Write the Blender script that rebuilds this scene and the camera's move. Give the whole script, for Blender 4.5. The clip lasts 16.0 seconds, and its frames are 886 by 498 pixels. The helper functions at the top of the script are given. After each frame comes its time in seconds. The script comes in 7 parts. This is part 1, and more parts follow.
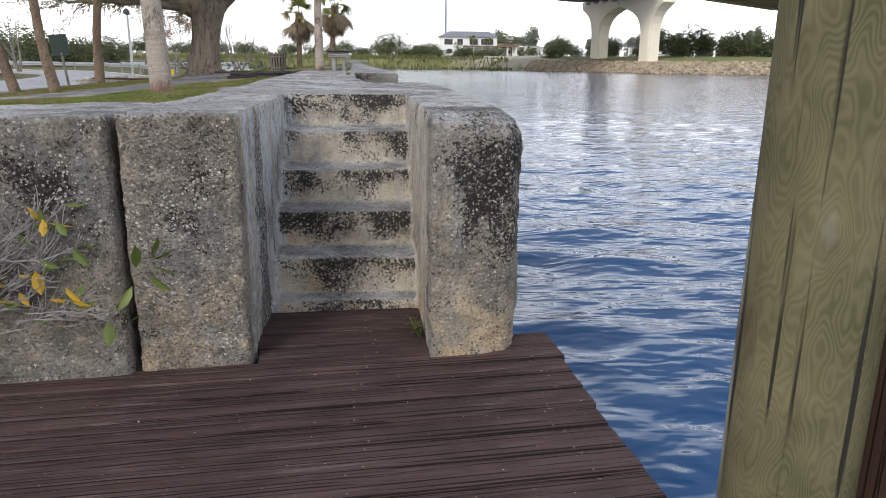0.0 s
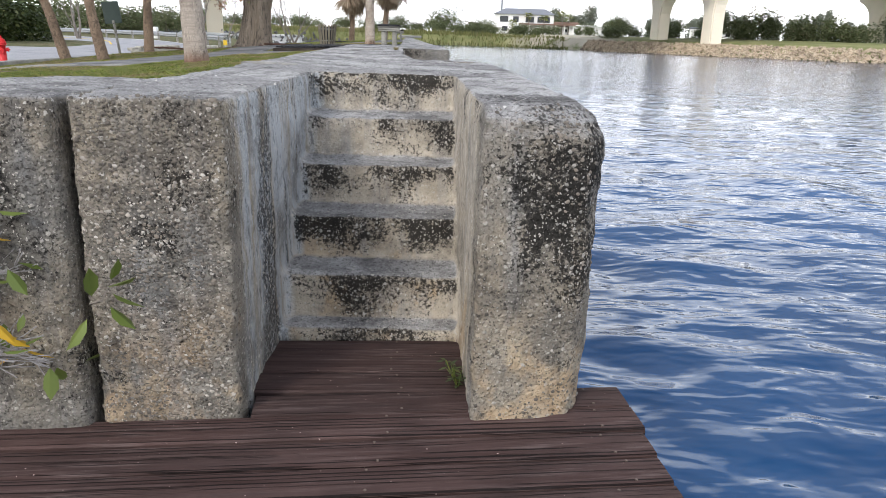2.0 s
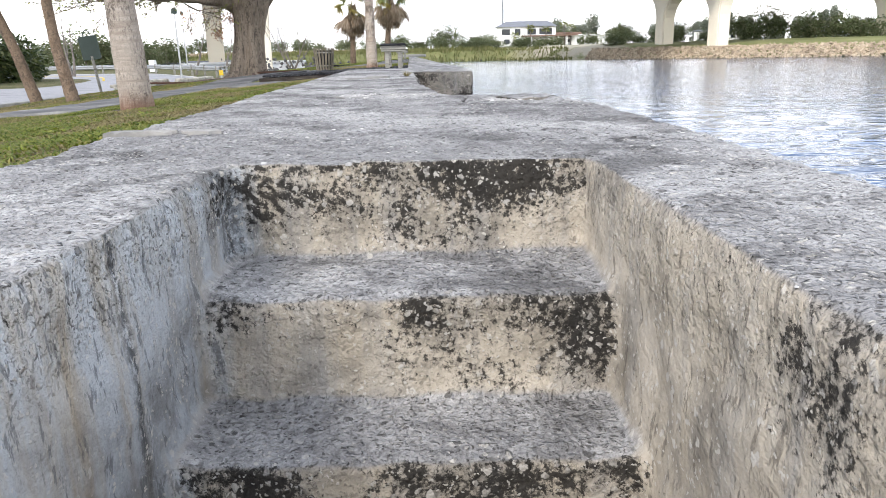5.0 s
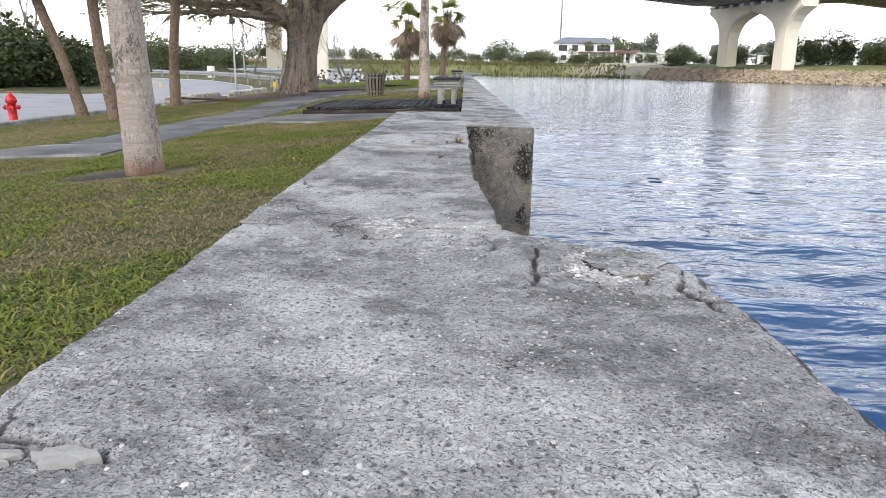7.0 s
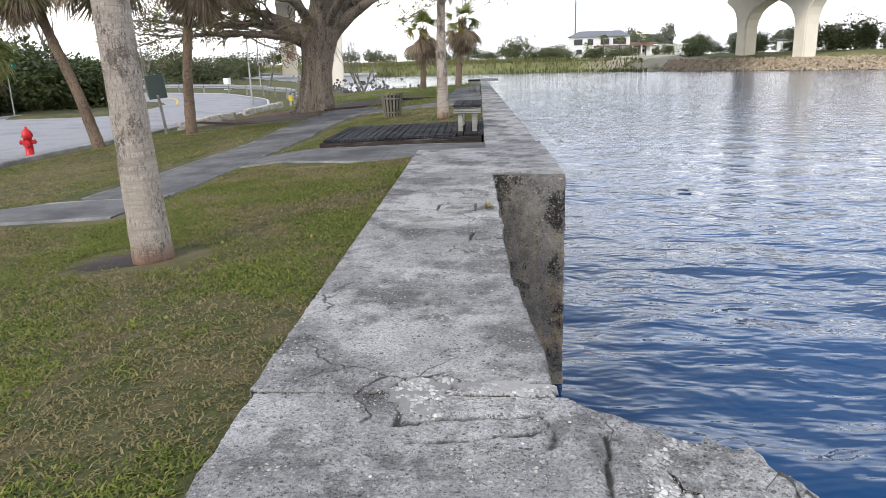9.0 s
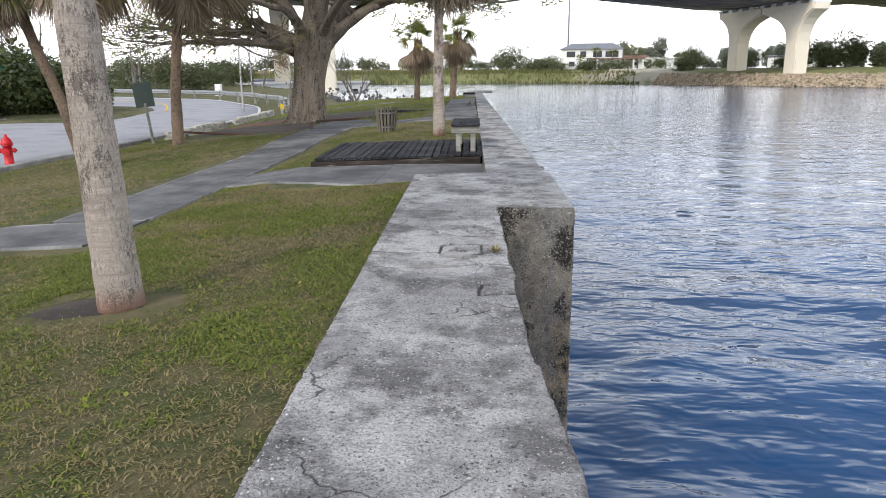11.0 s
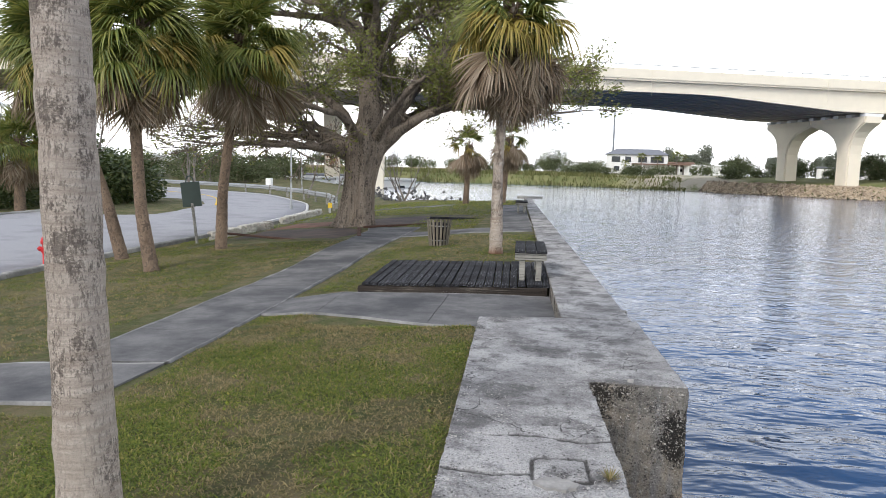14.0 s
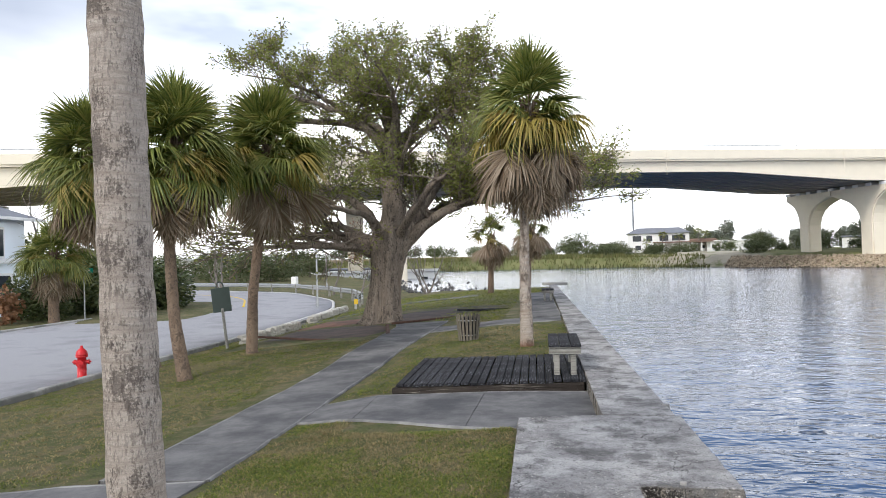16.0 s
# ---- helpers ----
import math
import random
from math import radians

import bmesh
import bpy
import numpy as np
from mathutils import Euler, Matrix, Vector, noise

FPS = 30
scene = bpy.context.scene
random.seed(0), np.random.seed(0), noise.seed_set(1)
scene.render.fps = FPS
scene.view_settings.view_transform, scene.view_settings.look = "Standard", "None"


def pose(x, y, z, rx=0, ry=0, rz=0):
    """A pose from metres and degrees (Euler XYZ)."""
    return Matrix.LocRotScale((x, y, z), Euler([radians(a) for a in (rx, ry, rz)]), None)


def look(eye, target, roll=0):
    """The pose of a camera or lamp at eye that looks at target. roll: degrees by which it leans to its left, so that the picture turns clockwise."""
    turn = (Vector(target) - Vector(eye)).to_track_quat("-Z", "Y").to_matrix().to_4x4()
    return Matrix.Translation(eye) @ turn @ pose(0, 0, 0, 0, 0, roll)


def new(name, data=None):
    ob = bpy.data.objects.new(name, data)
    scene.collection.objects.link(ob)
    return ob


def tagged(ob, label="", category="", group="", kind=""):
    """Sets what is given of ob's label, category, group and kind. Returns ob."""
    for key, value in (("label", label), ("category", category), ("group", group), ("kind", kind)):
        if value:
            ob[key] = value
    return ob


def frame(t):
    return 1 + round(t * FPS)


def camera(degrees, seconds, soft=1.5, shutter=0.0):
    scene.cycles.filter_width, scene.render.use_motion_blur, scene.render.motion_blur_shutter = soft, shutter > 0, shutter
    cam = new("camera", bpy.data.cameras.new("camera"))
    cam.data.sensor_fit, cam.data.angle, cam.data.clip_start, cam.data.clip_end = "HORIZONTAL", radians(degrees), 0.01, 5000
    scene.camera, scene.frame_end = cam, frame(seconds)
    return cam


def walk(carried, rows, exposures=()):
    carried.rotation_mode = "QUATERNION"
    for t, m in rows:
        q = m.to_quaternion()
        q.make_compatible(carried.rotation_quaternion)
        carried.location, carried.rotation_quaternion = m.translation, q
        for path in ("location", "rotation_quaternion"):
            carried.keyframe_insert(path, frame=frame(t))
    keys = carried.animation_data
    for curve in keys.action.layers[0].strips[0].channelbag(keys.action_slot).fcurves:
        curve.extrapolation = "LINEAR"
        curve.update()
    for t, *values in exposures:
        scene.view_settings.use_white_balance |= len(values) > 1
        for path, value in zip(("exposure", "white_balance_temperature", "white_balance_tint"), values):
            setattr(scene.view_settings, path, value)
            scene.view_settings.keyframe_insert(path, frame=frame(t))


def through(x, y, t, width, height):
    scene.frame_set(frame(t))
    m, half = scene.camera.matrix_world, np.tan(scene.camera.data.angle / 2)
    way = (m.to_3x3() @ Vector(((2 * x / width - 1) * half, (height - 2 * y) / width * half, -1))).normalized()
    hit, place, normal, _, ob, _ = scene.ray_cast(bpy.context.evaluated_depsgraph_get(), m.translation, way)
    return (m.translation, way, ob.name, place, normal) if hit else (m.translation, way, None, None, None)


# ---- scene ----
# ---------------------------------------------------------------- camera and its walk
cam = camera(64.2, 16.0, 0.8)
PATH = [
    (0, (0.593, -4.326, 0.202), (0.751, -2.401, -0.316), 0.4),
    (0.5, (0.55, -4.205, 0.199), (0.723, -2.28, -0.318), 1.1),
    (1, (0.56, -4.078, 0.188), (0.775, -2.161, -0.339), 1.8),
    (1.5, (0.633, -3.868, 0.196), (0.755, -1.95, -0.356), 1.6),
    (2, (0.632, -3.625, 0.19), (0.661, -1.711, -0.389), 1.8),
    (2.5, (0.569, -3.3, 0.19), (0.553, -1.39, -0.403), 1.4),
    (3, (0.546, -2.911, 0.168), (0.534, -1.01, -0.453), 1.8),
    (3.2, (0.536, -2.746, 0.176), (0.495, -0.847, -0.449), 1.7),
    (5.3, (0.432, -1.18, 0.206), (0.431, 0.75, -0.318), -2.5),
    (5.5, (0.438, -1.051, 0.215), (0.432, 0.881, -0.301), -3.2),
    (6, (0.457, -0.688, 0.334), (0.359, 1.251, -0.146), -0.5),
    (6.5, (0.424, -0.457, 0.446), (0.227, 1.475, -0.033), 0.1),
    (7, (0.396, -0.297, 0.59), (0.263, 1.633, 0.082), 0.7),
    (7.5, (0.414, -0.137, 0.673), (0.351, 1.797, 0.168), 0.9),
    (8, (0.394, -0.002, 0.823), (0.203, 1.933, 0.352), 1.9),
    (8.5, (0.313, 0.144, 0.894), (0.0, 2.064, 0.429), 0.9),
    (9, (0.289, 0.223, 1.015), (0.098, 2.147, 0.503), -1.6),
    (9.5, (0.275, 0.321, 1.037), (0.109, 2.265, 0.599), 1.0),
    (9.7, (0.28, 0.401, 1.034), (0.103, 2.345, 0.598), -1.0),
    (11.8, (0.084, 0.994, 1.187), (-0.08, 2.919, 0.667), 0.1),
    (12, (0.079, 1.095, 1.186), (-0.148, 3.012, 0.665), 0.8),
    (12.5, (0.052, 1.372, 1.208), (-0.211, 3.29, 0.703), 0.5),
    (13, (-0.073, 1.685, 1.209), (-0.254, 3.612, 0.702), -0.6),
    (13.5, (-0.18, 1.874, 1.314), (-0.431, 3.808, 0.873), -0.6),
    (14, (-0.224, 1.916, 1.427), (-0.504, 3.883, 1.2), 1.5),
    (14.5, (-0.241, 1.894, 1.485), (-0.582, 3.862, 1.376), 1.1),
    (15, (-0.264, 1.873, 1.538), (-0.608, 3.843, 1.536), -0.1),
    (15.5, (-0.298, 1.851, 1.56), (-0.678, 3.814, 1.574), -1.2),
    (16, (-0.308, 1.854, 1.56), (-0.655, 3.823, 1.583), -1.5),
]
walk(cam, [(t, look(eye, target, roll)) for t, eye, target, roll in PATH],
     [(0, 0.74), (1, 0.96), (2.5, 1.08), (3.2, 1.16), (5.3, 1.34), (5.8, 1.26), (6.6, 1.14), (7.5, 0.96), (9.5, 0.92), (12, 0.87), (16, 0.85)])

# ---------------------------------------------------------------- sky and sun
world = bpy.data.worlds.new("overcast_sky")
scene.world = world
world.use_nodes = True
_n, _l = world.node_tree.nodes, world.node_tree.links
_n.clear()
_out = _n.new("ShaderNodeOutputWorld")
_bg = _n.new("ShaderNodeBackground")
_sky = _n.new("ShaderNodeTexSky")
_sky.sky_type = "NISHITA"
_sky.sun_disc = False
_sky.sun_elevation = radians(38)
_sky.sun_rotation = radians(215)
_mul = _n.new("ShaderNodeMix")
_mul.data_type, _mul.blend_type = "RGBA", "MULTIPLY"
_mul.inputs[0].default_value = 1.0
_mul.inputs[7].default_value = (0.12, 0.12, 0.125, 1)
_l.new(_sky.outputs[0], _mul.inputs[6])
_tc = _n.new("ShaderNodeTexCoord")
_sep = _n.new("ShaderNodeSeparateXYZ")
_l.new(_tc.outputs["Generated"], _sep.inputs[0])
_map = _n.new("ShaderNodeMapping")
_map.inputs["Scale"].default_value = (1.3, 1.3, 4.0)
_l.new(_tc.outputs["Generated"], _map.inputs[0])
_noi = _n.new("ShaderNodeTexNoise")
_noi.inputs["Scale"].default_value = 1.6
_noi.inputs["Detail"].default_value = 5
_noi.inputs["Roughness"].default_value = 0.55
_l.new(_map.outputs[0], _noi.inputs[0])
_cr = _n.new("ShaderNodeValToRGB")           # cloud sheet: grey undersides to bright white
_cr.color_ramp.elements[0].position, _cr.color_ramp.elements[0].color = 0.35, (0.58, 0.62, 0.70, 1)
_cr.color_ramp.elements[1].position, _cr.color_ramp.elements[1].color = 0.50, (1.58, 1.58, 1.60, 1)
_l.new(_noi.outputs[0], _cr.inputs[0])
_cov = _n.new("ShaderNodeMapRange")          # cloud thins towards the zenith
_cov.inputs["From Min"].default_value, _cov.inputs["From Max"].default_value = 0.10, 0.55
_cov.inputs["To Min"].default_value, _cov.inputs["To Max"].default_value = 0.97, 0.28
_l.new(_sep.outputs[2], _cov.inputs[0])
_mx = _n.new("ShaderNodeMix")
_mx.data_type = "RGBA"
_l.new(_cov.outputs[0], _mx.inputs[0])
_west = _n.new("ShaderNodeMapRange")         # a grey bank of cloud standing in the north-west
_west.inputs["From Min"].default_value, _west.inputs["From Max"].default_value = -0.30, -0.62
_l.new(_sep.outputs[0], _west.inputs[0])
_high = _n.new("ShaderNodeMapRange")
_high.inputs["From Min"].default_value, _high.inputs["From Max"].default_value = 0.14, 0.30
_l.new(_sep.outputs[2], _high.inputs[0])
_both = _n.new("ShaderNodeMath")
_both.operation = "MULTIPLY"
_l.new(_west.outputs[0], _both.inputs[0])
_l.new(_high.outputs[0], _both.inputs[1])
_bank = _n.new("ShaderNodeMix")
_bank.data_type = "RGBA"
_bank.inputs[7].default_value = (0.43, 0.44, 0.48, 1)
_l.new(_both.outputs[0], _bank.inputs[0])
_l.new(_cr.outputs[0], _bank.inputs[6])
_l.new(_mul.outputs[2], _mx.inputs[6])
_l.new(_bank.outputs[2], _mx.inputs[7])
_l.new(_mx.outputs[2], _bg.inputs[0])
_bg.inputs[1].default_value = 1.0
_l.new(_bg.outputs[0], _out.inputs[0])

_sun = bpy.data.lights.new("sun", "SUN")
_sun.energy, _sun.angle, _sun.color = 1.1, radians(14), (1.0, 0.95, 0.87)
sun = new("sun", _sun)
sun.matrix_world = look((-30, -45, 42), (0, 0, 0))

# ---------------------------------------------------------------- materials
class Nodes:
    """A small writer of node materials."""

    def __init__(self, name, rough=0.8, metal=0.0):
        self.m = bpy.data.materials.new(name)
        self.m.use_nodes = True
        self.t = self.m.node_tree
        self.b = self.t.nodes["Principled BSDF"]
        self.b.inputs["Roughness"].default_value = rough
        self.b.inputs["Metallic"].default_value = metal
        self.b.inputs["Specular IOR Level"].default_value = 0.35
        self.pos = None

    def node(self, kind, **kw):
        n = self.t.nodes.new(kind)
        for k, v in kw.items():
            n.inputs[k].default_value = v
        return n

    def link(self, a, b):
        self.t.links.new(a, b)

    def where(self, scale=(1, 1, 1), space="world"):
        if space == "world":
            src = self.node("ShaderNodeNewGeometry").outputs["Position"]
        else:
            src = self.node("ShaderNodeTexCoord").outputs["Object"]
        mp = self.node("ShaderNodeMapping")
        mp.inputs["Scale"].default_value = scale
        self.link(src, mp.inputs[0])
        return mp.outputs[0]

    def noise(self, at, scale, detail=4, rough=0.55, distort=0.0):
        n = self.node("ShaderNodeTexNoise", Scale=scale, Detail=detail, Roughness=rough, Distortion=distort)
        self.link(at, n.inputs["Vector"])
        return n.outputs[0]

    def cells(self, at, scale, feature="F1", rand=1.0):
        n = self.node("ShaderNodeTexVoronoi", Scale=scale, Randomness=rand)
        n.feature = feature
        self.link(at, n.inputs["Vector"])
        return n.outputs[0]

    def ramp(self, src, lo, hi, a=0.0, b=1.0):
        n = self.node("ShaderNodeMapRange")
        n.inputs["From Min"].default_value, n.inputs["From Max"].default_value = lo, hi
        n.inputs["To Min"].default_value, n.inputs["To Max"].default_value = a, b
        self.link(src, n.inputs[0])
        return n.outputs[0]

    def math(self, op, a, b=None):
        n = self.node("ShaderNodeMath")
        n.operation = op
        for i, v in enumerate((a, b)):
            if v is None:
                continue
            if isinstance(v, (int, float)):
                n.inputs[i].default_value = v
            else:
                self.link(v, n.inputs[i])
        return n.outputs[0]

    def mix(self, fac, a, b, mode="MIX"):
        n = self.node("ShaderNodeMix")
        n.data_type, n.blend_type = "RGBA", mode
        if isinstance(fac, (int, float)):
            n.inputs[0].default_value = fac
        else:
            self.link(fac, n.inputs[0])
        for i, v in ((6, a), (7, b)):
            if isinstance(v, tuple):
                n.inputs[i].default_value = (*v, 1)
            else:
                self.link(v, n.inputs[i])
        return n.outputs[2]

    def random(self):
        return self.node("ShaderNodeObjectInfo").outputs["Random"]

    def island(self):
        return self.node("ShaderNodeNewGeometry").outputs["Random Per Island"]

    def up(self):
        s = self.node("ShaderNodeSeparateXYZ")
        self.link(self.node("ShaderNodeNewGeometry").outputs["Normal"], s.inputs[0])
        return s.outputs[2]

    def bump(self, height, strength=0.5, dist=0.01, after=None):
        n = self.node("ShaderNodeBump", Strength=strength, Distance=dist)
        self.link(height, n.inputs["Height"])
        if after is not None:
            self.link(after, n.inputs["Normal"])
        return n.outputs[0]

    def done(self, colour, normal=None, rough=None):
        if isinstance(colour, tuple):
            self.b.inputs["Base Color"].default_value = (*colour, 1)
        else:
            self.link(colour, self.b.inputs["Base Color"])
        if normal is not None:
            self.link(normal, self.b.inputs["Normal"])
        if rough is not None:
            self.link(rough, self.b.inputs["Roughness"])
        return self.m


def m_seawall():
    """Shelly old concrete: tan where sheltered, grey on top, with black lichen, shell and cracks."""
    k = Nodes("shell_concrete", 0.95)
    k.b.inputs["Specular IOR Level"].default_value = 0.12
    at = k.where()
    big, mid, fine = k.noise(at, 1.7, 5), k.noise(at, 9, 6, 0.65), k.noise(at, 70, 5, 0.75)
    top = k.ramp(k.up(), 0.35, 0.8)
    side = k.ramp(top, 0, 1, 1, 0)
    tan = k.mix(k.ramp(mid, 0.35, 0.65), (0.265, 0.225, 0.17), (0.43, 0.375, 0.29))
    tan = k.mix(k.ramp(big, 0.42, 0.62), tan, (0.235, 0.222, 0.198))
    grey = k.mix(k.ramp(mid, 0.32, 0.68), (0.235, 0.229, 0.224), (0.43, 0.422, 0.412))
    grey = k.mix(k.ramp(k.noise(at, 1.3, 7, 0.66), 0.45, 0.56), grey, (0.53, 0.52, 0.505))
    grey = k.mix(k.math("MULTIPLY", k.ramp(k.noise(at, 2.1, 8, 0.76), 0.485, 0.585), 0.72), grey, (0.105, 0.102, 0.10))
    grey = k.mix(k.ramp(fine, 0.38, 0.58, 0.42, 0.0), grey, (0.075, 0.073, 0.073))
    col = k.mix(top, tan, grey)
    # where the steps lie: the sheltered well between the two piers
    sp = k.node("ShaderNodeSeparateXYZ")
    k.link(k.node("ShaderNodeNewGeometry").outputs["Position"], sp.inputs[0])
    px, py, pz = sp.outputs[0], sp.outputs[1], sp.outputs[2]
    well = k.math("MULTIPLY", k.math("MULTIPLY", k.ramp(px, 0.0, 0.05), k.ramp(px, 0.82, 0.78)), k.math("MULTIPLY", k.ramp(py, -1.5, -1.4), k.ramp(py, 0.08, 0.04)))
    col = k.mix(k.math("MULTIPLY", k.math("MULTIPLY", well, side), 0.85), col, k.mix(k.ramp(mid, 0.35, 0.65), (0.41, 0.36, 0.285), (0.57, 0.51, 0.42)))
    # newer tan render showing low on the piers, where the skin has come away
    bare_low = k.math("MULTIPLY", k.math("MULTIPLY", k.ramp(pz, -0.55, -0.8), k.ramp(k.noise(k.where((3.4, 3.4, 2.6)), 1.0, 4, 0.6), 0.50, 0.58)), side)
    col = k.mix(k.math("MULTIPLY", bare_low, 0.8), col, k.mix(k.ramp(mid, 0.35, 0.65), (0.40, 0.275, 0.16), (0.50, 0.40, 0.27)))
    # run-off streaks on upright faces
    streak = k.noise(k.where((11, 11, 0.8)), 1.0, 5, 0.6)
    col = k.mix(k.math("MULTIPLY", k.ramp(streak, 0.5, 0.66), k.ramp(top, 0, 1, 0.5, 0)), col, (0.235, 0.245, 0.26))
    cheek = k.math("MULTIPLY", k.math("MULTIPLY", k.ramp(px, -0.06, -0.02), k.ramp(px, 0.075, 0.05)), k.math("MULTIPLY", side, k.math("MULTIPLY", k.ramp(py, 0.3, 0.1), k.ramp(py, -1.54, -1.46))))
    col = k.mix(k.math("MULTIPLY", cheek, k.ramp(streak, 0.36, 0.52)), col, (0.43, 0.455, 0.475))
    run = k.math("ABSOLUTE", k.math("ADD", k.math("ADD", py, 1.13), k.math("MULTIPLY", k.math("SUBTRACT", k.noise(k.where((1, 3, 5)), 1.0, 3, 0.6), 0.5), 0.22)))
    run = k.math("MULTIPLY", k.ramp(k.math("ADD", run, k.math("MULTIPLY", pz, 0.05)), 0.11, 0.05), k.ramp(pz, -0.03, -0.12))
    stripe = k.math("MULTIPLY", k.math("MAXIMUM", run, k.ramp(k.noise(k.where((1, 6.5, 0.45)), 1.0, 3, 0.6), 0.56, 0.64)), k.ramp(k.noise(at, 55, 5, 0.75), 0.40, 0.52))
    col = k.mix(k.math("MULTIPLY", cheek, k.math("MULTIPLY", stripe, 0.9)), col, (0.03, 0.032, 0.034))
    ticks = k.ramp(k.noise(k.where((60, 60, 16)), 1.0, 4, 0.7), 0.57, 0.63)
    col = k.mix(k.math("MULTIPLY", k.math("MULTIPLY", cheek, ticks), 0.6), col, (0.075, 0.085, 0.095))
    warm = k.math("MULTIPLY", k.math("MULTIPLY", k.ramp(px, 0.66, 0.70), k.ramp(px, 0.86, 0.80)), k.math("MULTIPLY", side, ticks))
    col = k.mix(k.math("MULTIPLY", warm, 0.6), col, (0.12, 0.105, 0.085))
    # soft grime
    col = k.mix(k.math("MULTIPLY", k.math("MULTIPLY", k.ramp(k.noise(at, 4.0, 7, 0.72), 0.47, 0.62), side), 0.62), col, (0.115, 0.108, 0.098))
    sn = k.node("ShaderNodeSeparateXYZ")
    k.link(k.node("ShaderNodeNewGeometry").outputs["Normal"], sn.inputs[0])
    riser = k.ramp(sn.outputs[1], -0.35, -0.65)
    inner = k.math("MULTIPLY", k.math("MULTIPLY", k.ramp(k.math("ABSOLUTE", sn.outputs[0]), 0.4, 0.7), k.ramp(pz, -0.06, -0.16)), k.math("MULTIPLY", k.ramp(py, -1.5, -1.4), k.ramp(py, 0.15, 0.05)))
    front = k.math("MULTIPLY", k.math("MAXIMUM", k.math("MULTIPLY", k.ramp(px, 0.06, 0.0), k.ramp(py, -1.46, -1.54)), k.ramp(py, 0.3, 0.5, 0.0, 0.35)), side)
    col = k.mix(k.math("MULTIPLY", k.math("MULTIPLY", k.ramp(k.noise(at, 15, 6, 0.78), 0.38, 0.58), front), 0.62), col, (0.085, 0.079, 0.071))
    # black lichen in ragged colonies, thickest along the upper half of the risers
    phase = k.math("FRACT", k.math("DIVIDE", k.math("MULTIPLY", pz, -1.0), 0.19))
    band = k.math("MULTIPLY", k.math("MULTIPLY", k.ramp(phase, 0.9, 0.3), k.math("MULTIPLY", well, riser)), 0.17)
    reach = k.math("ADD", k.math("MULTIPLY", k.noise(k.where((3.0, 3.0, 2.6)), 1.0, 4, 0.6), 1.0), k.math("MULTIPLY", mid, 0.55))
    pier = k.math("MULTIPLY", k.math("MULTIPLY", k.ramp(px, 0.70, 0.92), k.ramp(py, -1.15, -1.35)), k.math("MULTIPLY", k.ramp(pz, -0.9, -0.2), 0.27))
    face = k.math("MULTIPLY", k.math("MULTIPLY", k.ramp(px, 0.0, -0.1), k.ramp(py, -1.5, -1.57)), k.math("MULTIPLY", k.ramp(pz, -1.0, -0.3), 0.04))
    band = k.math("ADD", band, k.math("ADD", pier, face))
    band = k.math("SUBTRACT", band, k.math("MULTIPLY", inner, 0.16))
    band = k.math("ADD", band, k.math("MULTIPLY", k.math("MULTIPLY", side, k.ramp(py, 0.3, 0.5)), k.ramp(k.noise(k.where((2.5, 2.5, 1.4)), 1.0, 4, 0.6), 0.42, 0.62, -0.10, 0.22)))
    speck = k.math("ADD", k.math("ADD", reach, band), k.math("MULTIPLY", fine, 0.7))
    thick = k.math("MULTIPLY", k.ramp(speck, 1.16, 1.42), k.ramp(top, 0, 1, 1.0, 0.5))
    col = k.mix(k.math("MULTIPLY", k.ramp(thick, 0.1, 0.9), 0.62), col, (0.040, 0.037, 0.033))
    # aggregate: two sizes of pebble and shell, some pale, some dark
    heights = []
    plain = k.ramp(k.math("MAXIMUM", inner, k.math("MULTIPLY", k.math("MULTIPLY", well, side), 0.65)), 0, 1, 1.0, 0.12)
    rn = k.node("ShaderNodeTexNoise", Scale=90.0, Detail=2.0)
    k.link(at, rn.inputs["Vector"])
    rs = k.node("ShaderNodeVectorMath")
    rs.operation = "SCALE"
    rs.inputs[3].default_value = 0.016
    k.link(rn.outputs["Color"], rs.inputs[0])
    rag = k.node("ShaderNodeVectorMath")
    rag.operation = "ADD"
    k.link(at, rag.inputs[0])
    k.link(rs.outputs[0], rag.inputs[1])
    for scale, pale, dim in ((130.0, 0.80, 0.70), (58.0, 0.88, 0.88)):
        cell = k.node("ShaderNodeTexVoronoi", Scale=scale)
        k.link(rag.outputs[0], cell.inputs["Vector"])
        s = k.node("ShaderNodeSeparateColor")
        k.link(cell.outputs["Color"], s.inputs[0])
        disc = k.ramp(cell.outputs["Distance"], 0.42, 0.30)
        bare = k.math("MAXIMUM", k.ramp(k.noise(at, 3.1, 4, 0.6), 0.40, 0.58), k.math("MULTIPLY", side, 0.55))
        if scale > 100:
            worm = k.math("ADD", k.noise(at, 75, 5, 0.72, 0.5), k.math("MULTIPLY", thick, 0.34))
            black = k.math("MULTIPLY", k.ramp(worm, 0.61, 0.72), k.ramp(thick, 0.05, 0.25))
            col = k.mix(k.math("MULTIPLY", black, 0.88), col, (0.016, 0.015, 0.014))
        col = k.mix(k.math("MULTIPLY", k.math("MULTIPLY", k.ramp(s.outputs[1], dim, dim + 0.01), disc), k.math("MULTIPLY", plain, 0.72)), col, (0.06, 0.056, 0.052))
        col = k.mix(k.math("MULTIPLY", k.math("MULTIPLY", k.math("MULTIPLY", k.ramp(s.outputs[0], pale, pale + 0.01), disc), bare), 0.85), col, (0.56, 0.53, 0.475))
